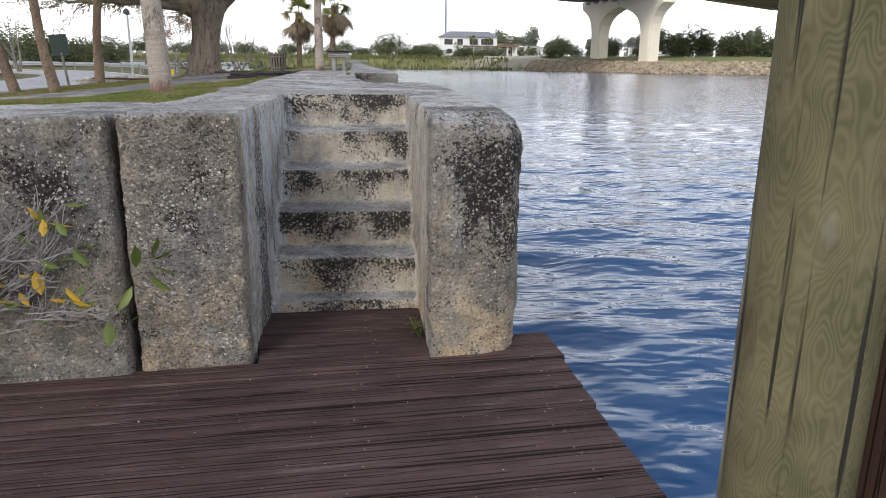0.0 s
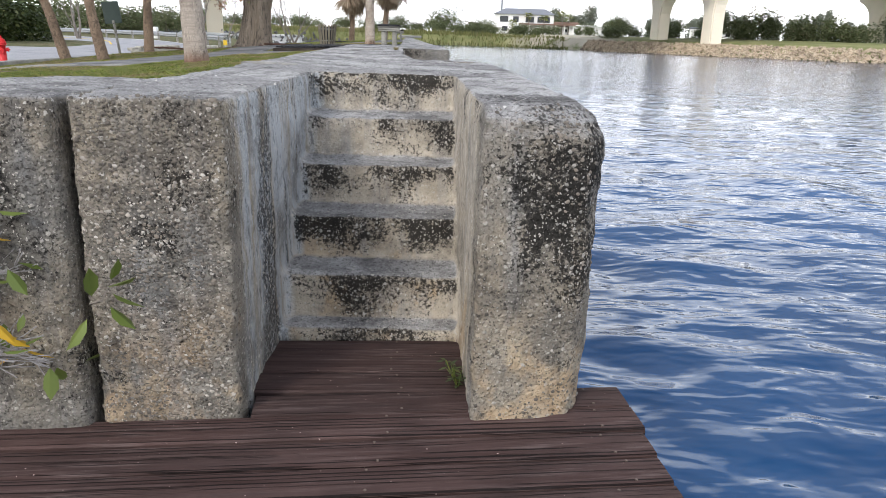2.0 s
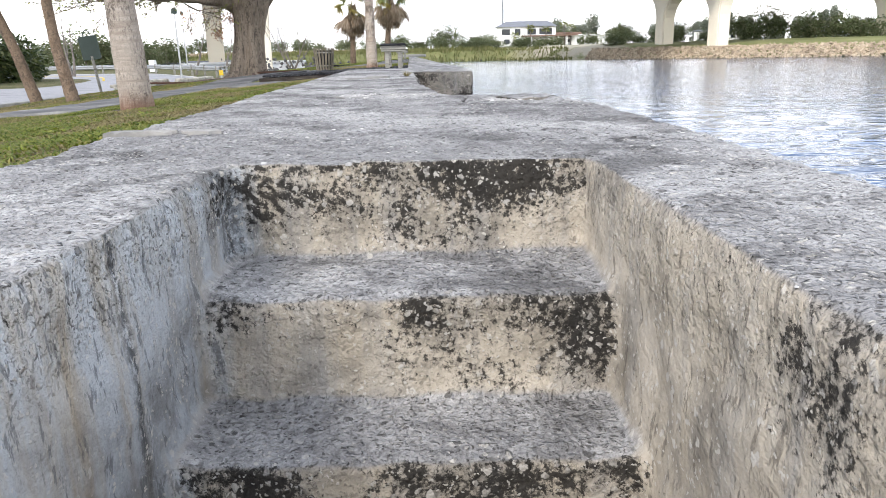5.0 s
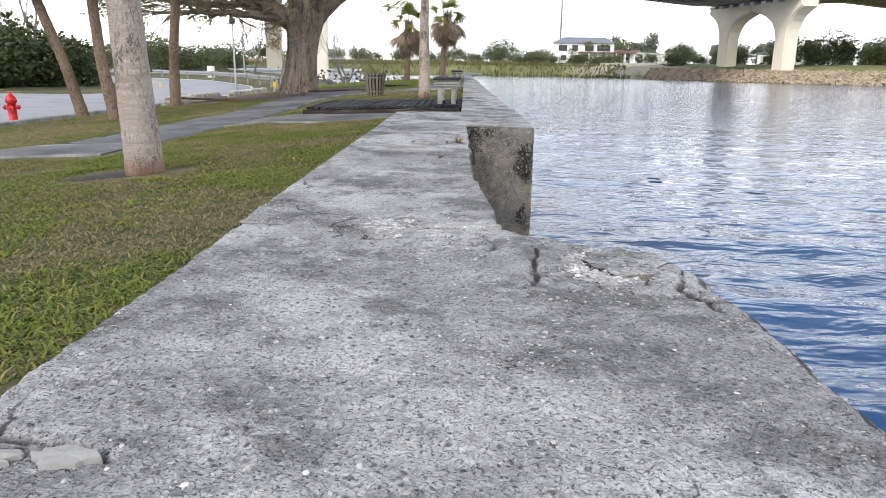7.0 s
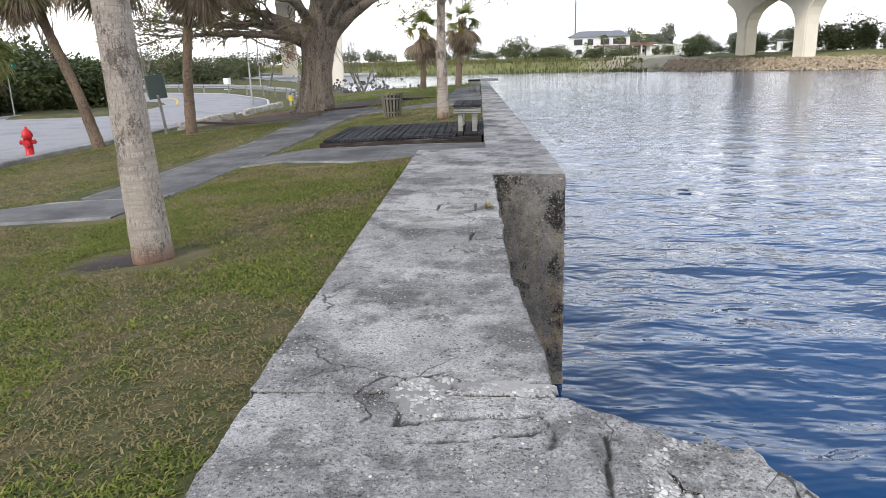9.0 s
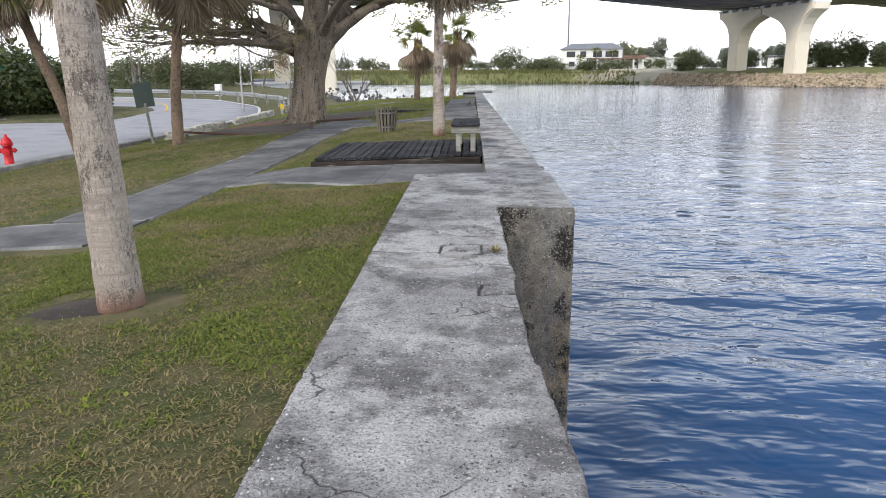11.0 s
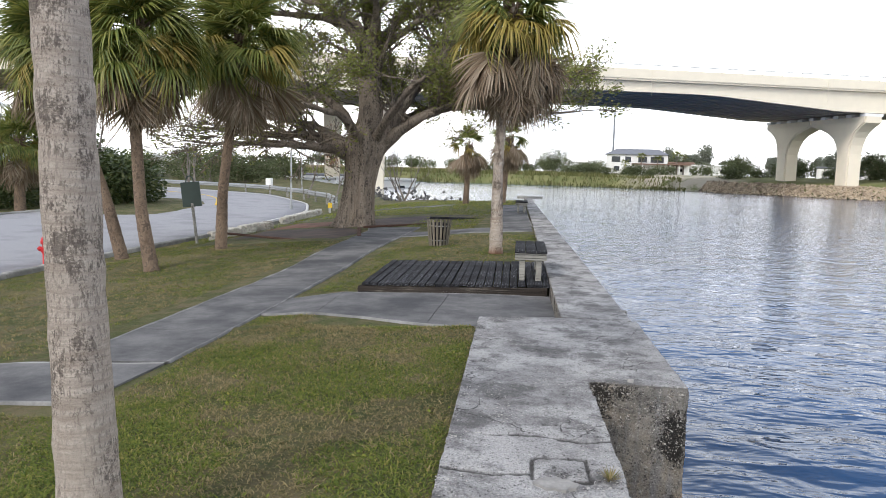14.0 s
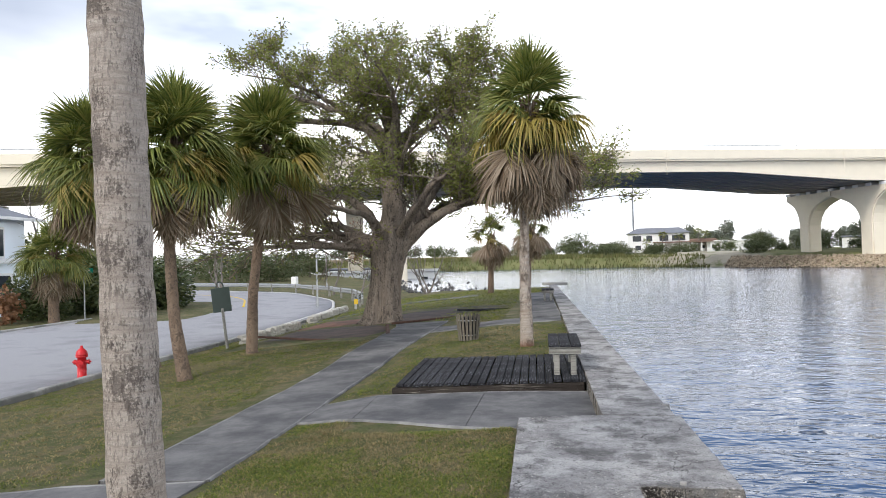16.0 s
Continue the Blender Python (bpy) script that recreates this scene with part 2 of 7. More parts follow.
        crust = k.math("MULTIPLY", k.math("MULTIPLY", k.ramp(s.outputs[0], 0.72, 0.74), k.ramp(cell.outputs["Distance"], 0.38, 0.26)), k.math("MULTIPLY", k.ramp(thick, 0.15, 0.5), side))
        col = k.mix(k.math("MULTIPLY", crust, 0.75), col, (0.40, 0.38, 0.345))
        heights.append(k.math("MULTIPLY", cell.outputs["Distance"], plain))
    # wandering cracks
    warped = k.node("ShaderNodeVectorMath")
    warped.operation = "ADD"
    wn = k.node("ShaderNodeTexNoise", Scale=3.0, Detail=4.0)
    k.link(at, wn.inputs["Vector"])
    half = k.node("ShaderNodeVectorMath")
    half.operation = "SCALE"
    half.inputs[3].default_value = 0.45
    k.link(wn.outputs["Color"], half.inputs[0])
    k.link(at, warped.inputs[0])
    k.link(half.outputs[0], warped.inputs[1])
    edge = k.node("ShaderNodeTexVoronoi", Scale=1.15)
    edge.feature = "DISTANCE_TO_EDGE"
    k.link(warped.outputs[0], edge.inputs["Vector"])
    crack = k.math("MULTIPLY", k.ramp(edge.outputs["Distance"], 0.0075, 0.002), k.math("MULTIPLY", k.ramp(k.noise(at, 1.6, 3), 0.48, 0.54), k.math("MULTIPLY", top, k.ramp(py, 0.1, 0.3))))
    col = k.mix(k.math("MULTIPLY", crack, 0.8), col, (0.05, 0.047, 0.045))
    groove = k.math("MULTIPLY", k.math("MULTIPLY", k.ramp(pz, -0.005, -0.013), k.ramp(pz, -0.035, -0.028)), k.math("MULTIPLY", k.ramp(py, 0.2, 0.3), k.ramp(k.up(), 0.3, 0.6)))
    col = k.mix(k.math("MULTIPLY", groove, 0.8), col, (0.035, 0.033, 0.03))
    n1 = k.bump(mid, 0.6, 0.025)
    n2 = k.bump(fine, 0.85, 0.008, n1)
    n3 = k.bump(heights[0], 0.8, -0.006, n2)
    n4 = k.bump(heights[1], 0.8, -0.010, n3)
    n5 = k.bump(crack, 0.6, -0.012, n4)
    return k.done(col, n5)


def m_pebble(name, tones):
    """Small stones and shell, each of its own tone, dulled by grime."""
    k = Nodes(name, 0.85)
    k.b.inputs["Specular IOR Level"].default_value = 0.2
    r = k.island()
    col = k.mix(k.ramp(r, 0.0, 0.45), tones[0], tones[1])
    col = k.mix(k.ramp(r, 0.72, 0.98), col, tones[2])
    col = k.mix(k.ramp(k.noise(k.where(), 5.0, 6, 0.7), 0.42, 0.62, 0, 0.75), col, tones[0])
    return k.done(col, k.bump(k.noise(k.where(), 300, 3), 0.4, 0.001))


def m_pavement(name, a, b, stain):
    k = Nodes(name, 0.9)
    at = k.where()
    mid, fine = k.noise(at, 2.3, 6, 0.65), k.noise(at, 45, 4, 0.7)
    col = k.mix(k.ramp(mid, 0.35, 0.65), a, b)
    col = k.mix(k.math("MULTIPLY", k.ramp(k.noise(at, 0.8, 6, 0.6), 0.47, 0.62), 0.8), col, stain)
    col = k.mix(k.ramp(fine, 0.3, 0.7, 0.0, 0.25), col, (0.05, 0.05, 0.05))
    return k.done(col, k.bump(fine, 0.4, 0.004))


def m_wood(name, a, b, dark, along=0, rough=0.75, amount=0.5, relief=0.007, space="object", worn=None):
    """Weathered timber with its grain along one axis of the piece."""
    k = Nodes(name, rough)
    k.b.inputs["Specular IOR Level"].default_value = 0.16
    sc = [26, 26, 26]
    sc[along] = 1.2
    at = k.where(tuple(sc), space)
    r = k.random()
    shift = k.node("ShaderNodeVectorMath")
    shift.operation = "ADD"
    k.link(at, shift.inputs[0])
    cv = k.node("ShaderNodeCombineXYZ")
    for i in range(3):
        k.link(k.math("MULTIPLY", r, 37.0 + 11 * i), cv.inputs[i])
    k.link(cv.outputs[0], shift.inputs[1])
    at = shift.outputs[0]
    grain = k.noise(at, 1.0, 6, 0.7, 0.6)
    wide = k.noise(k.where((3, 3, 3)), 1.0, 5, 0.6)
    col = k.mix(k.ramp(grain, 0.3, 0.7), a, b)
    col = k.mix(k.ramp(r, 0, 1, 0, 0.35), col, dark)
    col = k.mix(k.math("MULTIPLY", k.ramp(k.math("ADD", grain, wide), 0.98, 1.16), amount), col, dark)
    if worn:
        sc3 = [60, 60, 60]
        sc3[along] = 3.0
        rub = k.math("MULTIPLY", k.ramp(k.noise(k.where(tuple(sc3), space), 1.0, 5, 0.7), 0.50, 0.72), k.ramp(k.noise(k.where((2.2, 2.2, 2.2)), 1.0, 4, 0.6), 0.38, 0.6))
        col = k.mix(k.math("MULTIPLY", rub, 0.75), col, worn)
        dots = k.ramp(k.noise(k.where((70, 70, 70)), 1.0, 2, 0.5), 0.74, 0.77)
        col = k.mix(k.math("MULTIPLY", dots, 0.8), col, tuple(min(0.6, c * 3.0) for c in worn))
    sc2 = [120, 120, 120]
    sc2[along] = 0.55
    split = k.ramp(k.noise(k.where(tuple(sc2), space), 1.0, 3, 0.5), 0.575, 0.615)
    col = k.mix(k.math("MULTIPLY", split, 0.85), col, tuple(c * 0.4 for c in dark))
    return k.done(col, k.bump(k.math("SUBTRACT", grain, split), 0.8, relief))


def m_post():
    """Green-treated pile: wavy figure, splits and pale scuffs."""
    k = Nodes("treated_pile", 0.8)
    at = k.where((1, 1, 1), "object")
    warp = k.noise(k.where((4, 4, 1.4), "object"), 1.6, 3, 0.5)
    lines = k.node("ShaderNodeTexWave", Scale=1.0, Distortion=3.0, Detail=2.0)
    cv = k.node("ShaderNodeCombineXYZ")
    k.link(k.math("MULTIPLY", warp, 15.0), cv.inputs[0])
    k.link(cv.outputs[0], lines.inputs["Vector"])
    long = k.noise(k.where((30, 30, 1.5), "object"), 1.0, 5, 0.6)
    col = k.mix(k.ramp(k.noise(at, 5, 5, 0.6), 0.35, 0.65), (0.062, 0.058, 0.022), (0.13, 0.112, 0.056))
    col = k.mix(k.math("MULTIPLY", lines.outputs[1], 0.22), col, (0.22, 0.20, 0.12))
    col = k.mix(k.ramp(k.noise(k.where((6, 6, 2.2), "object"), 1.3, 4, 0.6), 0.53, 0.63, 0, 0.7), col, (0.06, 0.042, 0.022))
    col = k.mix(k.ramp(k.noise(k.where((5, 5, 2), "object"), 1.1, 3, 0.5), 0.62, 0.70, 0, 0.7), col, (0.30, 0.32, 0.26))
    crack = k.ramp(k.noise(k.where((38, 38, 0.9), "object"), 1.0, 3, 0.5), 0.60, 0.64)
    col = k.mix(crack, col, (0.02, 0.018, 0.012))
    n = k.bump(k.math("SUBTRACT", long, k.math("MULTIPLY", crack, 1.5)), 0.6, 0.006)
    return k.done(col, n)


def m_bark(name, a, b, dark, scale=(6, 6, 6), fissure=0.5, relief=0.03):
    k = Nodes(name, 0.95)
    at = k.where(scale)
    n = k.noise(at, 1.0, 6, 0.65, 0.3)
    f = k.noise(k.where((22, 22, 22)), 1.0, 5, 0.7)
    wide = k.noise(k.where((2.5, 2.5, 1.6)), 1.0, 4, 0.6)
    col = k.mix(k.ramp(n, 0.35, 0.65), a, b)
    col = k.mix(k.ramp(wide, 0.50, 0.66, 0, 0.45), col, dark)
    patch = k.ramp(k.math("ADD", k.math("ADD", n, k.math("MULTIPLY", wide, 0.25)), k.math("MULTIPLY", f, 0.7)), 0.99, 1.08)
    col = k.mix(k.math("MULTIPLY", patch, fissure), col, dark)
    return k.done(col, k.bump(k.math("ADD", n, f), 0.8, relief))


def m_palm(name, a, b, dark, blotch=0.8):
    """Grey palm trunk: ring scars, short upright cracks, dark lichen in loose clusters, raw at the foot."""
    k = Nodes(name, 0.95)
    k.b.inputs["Specular IOR Level"].default_value = 0.15
    rings = k.noise(k.where((5, 5, 48), "object"), 1.0, 4, 0.6, 0.4)
    ticks = k.noise(k.where((70, 70, 20), "object"), 1.0, 4, 0.7)
    fine = k.noise(k.where((1, 1, 1), "object"), 110, 4, 0.7)
    wide = k.noise(k.where((4.5, 4.5, 2.6), "object"), 1.0, 5, 0.65)
    col = k.mix(k.ramp(rings, 0.35, 0.65), a, b)
    col = k.mix(k.ramp(fine, 0.35, 0.7, 0.0, 0.35), col, tuple(c * 0.5 for c in a))
    scar = k.math("MULTIPLY", k.ramp(k.math("ADD", ticks, k.math("MULTIPLY", rings, 0.5)), 0.775, 0.86), k.ramp(wide, 0.36, 0.54, 0.15, 1.0))
    col = k.mix(k.math("MULTIPLY", scar, blotch), col, dark)
    col = k.mix(k.math("MULTIPLY", k.ramp(k.math("ADD", wide, k.math("MULTIPLY", fine, 0.4)), 0.735, 0.80), blotch), col, dark)
    sp = k.node("ShaderNodeSeparateXYZ")
    k.link(k.node("ShaderNodeTexCoord").outputs["Object"], sp.inputs[0])
    foot = k.ramp(k.math("ADD", sp.outputs[2], k.math("MULTIPLY", wide, 0.2)), 0.30, 0.16)
    col = k.mix(k.math("MULTIPLY", foot, 0.8), col, (0.20, 0.10, 0.06))
    return k.done(col, k.bump(k.math("ADD", k.math("ADD", rings, ticks), k.math("MULTIPLY", fine, 0.5)), 0.8, 0.014))


def m_leaf(name, a, b, c, through=0.25, rough=0.55):
    """Foliage: colour varies from leaf to leaf and from plant to plant."""
    k = Nodes(name, rough)
    r = k.island()
    col = k.mix(r, a, b)
    col = k.mix(k.ramp(k.math("FRACT", k.math("MULTIPLY", r, 7.31)), 0.72, 1.0), col, c)
    col = k.mix(k.ramp(k.random(), 0, 1, 0, 0.3), col, (0.03, 0.045, 0.015))
    k.done(col)
    tr = k.node("ShaderNodeBsdfTranslucent")
    k.link(col, tr.inputs[0])
    ms = k.node("ShaderNodeMixShader")
    ms.inputs[0].default_value = through
    k.link(k.b.outputs[0], ms.inputs[1])
    k.link(tr.outputs[0], ms.inputs[2])
    out = k.t.nodes["Material Output"]
    k.link(ms.outputs[0], out.inputs[0])
    return k.m


def m_plain(name, colour, rough=0.6, metal=0.0, vary=0.12, scale=6.0, relief=0.0):
    """Painted or plain stuff, with slight dirt."""
    k = Nodes(name, rough, metal)
    at = k.where()
    n = k.noise(at, scale, 6, 0.65)
    col = k.mix(k.ramp(n, 0.35, 0.7, 0.0, vary * 2.5), colour, tuple(c * 0.55 for c in colour))
    return k.done(col, k.bump(k.noise(at, scale * 9, 4), 0.3, relief) if relief else None)


def m_ground():
    """Thin winter lawn: green, straw and bare earth."""
    k = Nodes("thin_lawn", 0.95)
    at = k.where()
    a, b, f = k.noise(at, 0.55, 5, 0.6), k.noise(at, 2.6, 6, 0.7), k.noise(at, 38, 5, 0.75)
    col = k.mix(k.ramp(f, 0.3, 0.7), (0.022, 0.032, 0.008), (0.105, 0.118, 0.03))
    col = k.mix(k.ramp(b, 0.45, 0.62), col, (0.135, 0.108, 0.054))
    col = k.mix(k.ramp(a, 0.52, 0.64, 0, 0.5), col, (0.19, 0.16, 0.08))
    col = k.mix(k.math("MULTIPLY", k.ramp(k.noise(at, 5.5, 5, 0.6), 0.62, 0.70), 0.8), col, (0.10, 0.075, 0.05))
    # the far bank: reedy green, with a bare sandy slope below the house
    sp = k.node("ShaderNodeSeparateXYZ")
    k.link(k.node("ShaderNodeNewGeometry").outputs["Position"], sp.inputs[0])
    away = k.ramp(sp.outputs[1], 112, 126)
    wide = k.noise(at, 0.22, 6, 0.65)
    col = k.mix(away, col, k.mix(k.ramp(wide, 0.35, 0.65), (0.13, 0.15, 0.05), (0.22, 0.215, 0.09)))
    sand = k.math("MULTIPLY", k.math("MULTIPLY", k.ramp(sp.outputs[0], 17, 23), k.ramp(sp.outputs[0], 43, 38)), k.math("MULTIPLY", away, k.ramp(wide, 0.36, 0.48)))
    col = k.mix(k.math("MULTIPLY", sand, 0.85), col, (0.40, 0.355, 0.28))
    return k.done(col, k.bump(k.math("ADD", f, b), 0.9, 0.03))


def m_water():
    """Choppy river: a dark blue body and a clear skin with small ripples on the modelled waves."""
    k = Nodes("river_water", 0.085)
    k.b.inputs["IOR"].default_value = 1.33
    k.b.inputs["Specular IOR Level"].default_value = 0.56
    k.b.inputs["Specular Tint"].default_value = (0.48, 0.74, 1.0, 1)
    at = k.where((0.8, 1.6, 1.0))
    w1 = k.noise(at, 0.5, 2, 0.45, 0.25)
    w2 = k.noise(at, 1.7, 2, 0.5, 0.3)
    w3 = k.noise(at, 5.5, 1, 0.5, 0.2)
    n1 = k.bump(w1, 0.8, 0.11)
    n2 = k.bump(w2, 0.8, 0.085, n1)
    n3 = k.bump(w3, 0.6, 0.016, n2)
    col = k.mix(k.ramp(k.noise(at, 0.25, 3), 0.35, 0.65), (0.003, 0.029, 0.088), (0.008, 0.050, 0.138))
    return k.done(col, n3)


def m_asphalt():
    k = Nodes("worn_road", 0.9)
    at = k.where()
    f, b = k.noise(at, 60, 4, 0.7), k.noise(at, 0.7, 6, 0.65)
    col = k.mix(k.ramp(f, 0.3, 0.7), (0.24, 0.24, 0.25), (0.36, 0.36, 0.37))
    col = k.mix(k.ramp(b, 0.5, 0.66, 0, 0.5), col, (0.17, 0.17, 0.18))
    return k.done(col, k.bump(f, 0.4, 0.004))


def m_glass(name="window_glass"):
    k = Nodes(name, 0.05)
    return k.done((0.02, 0.025, 0.03))


M = dict(
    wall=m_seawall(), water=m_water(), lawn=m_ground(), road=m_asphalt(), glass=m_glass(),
    path=m_pavement("stained_path", (0.082, 0.081, 0.082), (0.175, 0.171, 0.166), (0.040, 0.041, 0.045)),
    kerb=m_pavement("kerb_concrete", (0.30, 0.295, 0.275), (0.44, 0.43, 0.40), (0.12, 0.12, 0.11)),
    plank=m_wood("deck_board", (0.040, 0.022, 0.019), (0.092, 0.058, 0.052), (0.012, 0.009, 0.009), 0, 0.82, 0.4, worn=(0.16, 0.12, 0.112)),
    oldplank=m_wood("rotten_board", (0.010, 0.010, 0.011), (0.042, 0.043, 0.048), (0.005, 0.005, 0.006), 1, 0.85, 0.7, worn=(0.36, 0.37, 0.40)),
    joist=m_wood("weathered_joist", (0.030, 0.025, 0.021), (0.115, 0.10, 0.085), (0.012, 0.010, 0.009), 0, 0.85, 0.9),
    facebeam=m_wood("stained_face_board", (0.025, 0.020, 0.017), (0.085, 0.070, 0.058), (0.010, 0.008, 0.007), 0, 0.85, 0.7, worn=(0.30, 0.27, 0.23)),
    greywood=m_wood("grey_timber", (0.26, 0.25, 0.22), (0.42, 0.41, 0.37), (0.12, 0.115, 0.10), 0, 0.85, 0.5),
    bin=m_wood("bin_slat", (0.17, 0.15, 0.115), (0.28, 0.25, 0.20), (0.05, 0.045, 0.035), 2, 0.85, 0.5),
    post=m_post(),
    board=m_wood("brown_board", (0.075, 0.04, 0.028), (0.15, 0.085, 0.06), (0.03, 0.018, 0.014), 2, 0.8, 0.5),
    palmbark=m_palm("palm_trunk", (0.30, 0.255, 0.215), (0.46, 0.405, 0.35), (0.075, 0.062, 0.054), 0.7),
    palmpale=m_palm("palm_trunk_mottled", (0.30, 0.24, 0.19), (0.50, 0.45, 0.39), (0.09, 0.07, 0.055), 0.9),
    palmdark=m_bark("palm_trunk_brown", (0.125, 0.086, 0.058), (0.25, 0.185, 0.132), (0.048, 0.035, 0.027), (14, 14, 8), 0.7, 0.02),
    bark=m_bark("cypress_bark", (0.17, 0.135, 0.105), (0.35, 0.295, 0.235), (0.05, 0.04, 0.032), (20, 20, 1.0), 0.85, 0.06),
    paletwig=m_bark("pale_twig", (0.21, 0.20, 0.195), (0.36, 0.345, 0.335), (0.14, 0.12, 0.11), (30, 30, 9), 0.4, 0.004),
    twig=m_bark("grey_twig", (0.16, 0.14, 0.12), (0.26, 0.235, 0.205), (0.06, 0.05, 0.045), (9, 9, 2), 0.6, 0.02),
    frond=m_leaf("palm_frond", (0.09, 0.125, 0.026), (0.27, 0.29, 0.07), (0.36, 0.32, 0.09), 0.3, 0.42),
    frondold=m_leaf("dead_frond", (0.20, 0.14, 0.09), (0.44, 0.36, 0.27), (0.15, 0.085, 0.045), 0.2, 0.7),
    frondyellow=m_leaf("yellowing_frond", (0.30, 0.24, 0.05), (0.40, 0.31, 0.08), (0.20, 0.12, 0.03), 0.2, 0.5),
    leaf=m_leaf("sparse_leaf", (0.20, 0.225, 0.055), (0.37, 0.395, 0.12), (0.40, 0.33, 0.13), 0.5),
    farleaf=m_leaf("distant_leaf", (0.09, 0.115, 0.055), (0.165, 0.19, 0.09), (0.22, 0.21, 0.13), 0.45, 0.7),
    # blue-green pine leaves, paled so the colour carries the distance haze
    hazedleaf=m_leaf("hazed_blue_green_leaf", (0.20, 0.225, 0.175), (0.30, 0.32, 0.25), (0.32, 0.31, 0.25), 0.5, 0.8),
    hedge=m_leaf("hedge_leaf", (0.035, 0.055, 0.018), (0.085, 0.11, 0.036), (0.14, 0.15, 0.055), 0.25, 0.5),
    russet=m_leaf("russet_leaf", (0.24, 0.11, 0.055), (0.33, 0.17, 0.09), (0.2, 0.14, 0.09), 0.2, 0.7),
    grass=m_leaf("grass_blade", (0.06, 0.105, 0.010), (0.245, 0.28, 0.034), (0.40, 0.34, 0.10), 0.3, 0.7),
    drygrass=m_leaf("straw_blade", (0.22, 0.17, 0.075), (0.42, 0.335, 0.165), (0.13, 0.135, 0.035), 0.3, 0.8),
    reed=m_leaf("bank_reed", (0.14, 0.15, 0.045), (0.24, 0.235, 0.09), (0.30, 0.26, 0.13), 0.2, 0.8),
    vine=m_leaf("vine_leaf", (0.10, 0.15, 0.03), (0.16, 0.20, 0.045), (0.24, 0.22, 0.05), 0.2, 0.45),
    yellowleaf=m_leaf("yellow_leaf", (0.55, 0.32, 0.02), (0.62, 0.40, 0.04), (0.5, 0.2, 0.02), 0.3, 0.45),
    bridge=m_plain("bridge_concrete", (0.78, 0.71, 0.57), 0.8, 0, 0.06, 0.4),
    # bridge concrete toned down for underside shade, warmed against the water's blue bounce
    soffit=m_plain("bridge_concrete_shaded", (0.46, 0.41, 0.36), 0.9, 0, 0.1, 0.5),
    white=m_plain("white_paint", (0.78, 0.78, 0.76), 0.7, 0, 0.05, 1.0),
    bluewhite=m_plain("pale_blue_siding", (0.82, 0.88, 0.93), 0.7, 0, 0.05, 1.0),
    roof=m_plain("grey_roof", (0.19, 0.20, 0.22), 0.8, 0, 0.15, 1.0),
    brownroof=m_plain("brown_roof", (0.20, 0.13, 0.10), 0.8, 0, 0.15, 1.0),
    red=m_plain("hydrant_red", (0.55, 0.02, 0.025), 0.4, 0, 0.12, 14),
    sign=m_plain("back_of_sign", (0.045, 0.065, 0.055), 0.5, 0, 0.12, 8),
    streetgreen=m_plain("street_sign_green", (0.0, 0.22, 0.15), 0.5, 0, 0.05, 8),
    steel=m_plain("galvanised_steel", (0.42, 0.43, 0.43), 0.45, 0.7, 0.1, 10),
    yellow=m_plain("yellow_paint", (0.62, 0.42, 0.03), 0.6, 0, 0.1, 8),
    nail=m_plain("rusted_nail", (0.12, 0.09, 0.075), 0.7, 0, 0.2, 40),
    mark=m_plain("road_paint", (0.62, 0.61, 0.58), 0.8, 0, 0.2, 4),
    black=m_plain("black_rubber", (0.012, 0.012, 0.014), 0.6, 0, 0.1, 8),
    paleedge=m_pavement("pale_path_edge", (0.13, 0.128, 0.122), (0.30, 0.295, 0.28), (0.075, 0.075, 0.074)),
    mulch=m_pavement("mulch", (0.05, 0.034, 0.027), (0.10, 0.068, 0.055), (0.025, 0.02, 0.017)),
    redmulch=m_pavement("red_mulch", (0.16, 0.065, 0.035), (0.26, 0.12, 0.07), (0.09, 0.04, 0.03)),
    stone=m_pavement("pale_stone", (0.44, 0.42, 0.37), (0.62, 0.59, 0.52), (0.30, 0.28, 0.24)),
    riprap=m_pavement("riprap_stone", (0.36, 0.275, 0.18), (0.55, 0.46, 0.34), (0.26, 0.20, 0.145)),
    pebble=m_pebble("pebbles", ((0.075, 0.067, 0.058), (0.24, 0.208, 0.172), (0.47, 0.44, 0.39))),
    shell=m_pebble("oyster_shell", ((0.23, 0.225, 0.22), (0.42, 0.41, 0.39), (0.66, 0.64, 0.60))),
    shellpatch=m_pavement("shell_patch", (0.22, 0.213, 0.20), (0.44, 0.425, 0.395), (0.13, 0.127, 0.122)),
)

# ---------------------------------------------------------------- builders
def link_mesh(name, verts, faces, material, parent=None, label="", smooth=False):
    me = bpy.data.meshes.new(name)
    me.from_pydata([tuple(v) for v in verts], [], [tuple(f) for f in faces])
    me.materials.append(material)
    if smooth:
        me.shade_smooth()
    ob = new(name, me)
    if parent is not None:
        ob.parent = parent
    return tagged(ob, label) if label else ob


def part(name, bm, material, parent=None, label="", smooth=False):
    me = bpy.data.meshes.new(name)
    bmesh.ops.recalc_face_normals(bm, faces=bm.faces[:])
    bm.to_mesh(me)
    bm.free()
    me.materials.append(material)
    if smooth:
        me.shade_smooth()
    ob = new(name, me)
    if parent is not None:
        ob.parent = parent
    return tagged(ob, label) if label else ob


def thing(name, x, y, z, label, category, group="", rz=0.0, kind=""):
    ob = new(name)
    ob.matrix_world = pose(x, y, z, 0, 0, rz)
    ob.empty_display_size = 0.2
    return tagged(ob, label, category, group, kind)


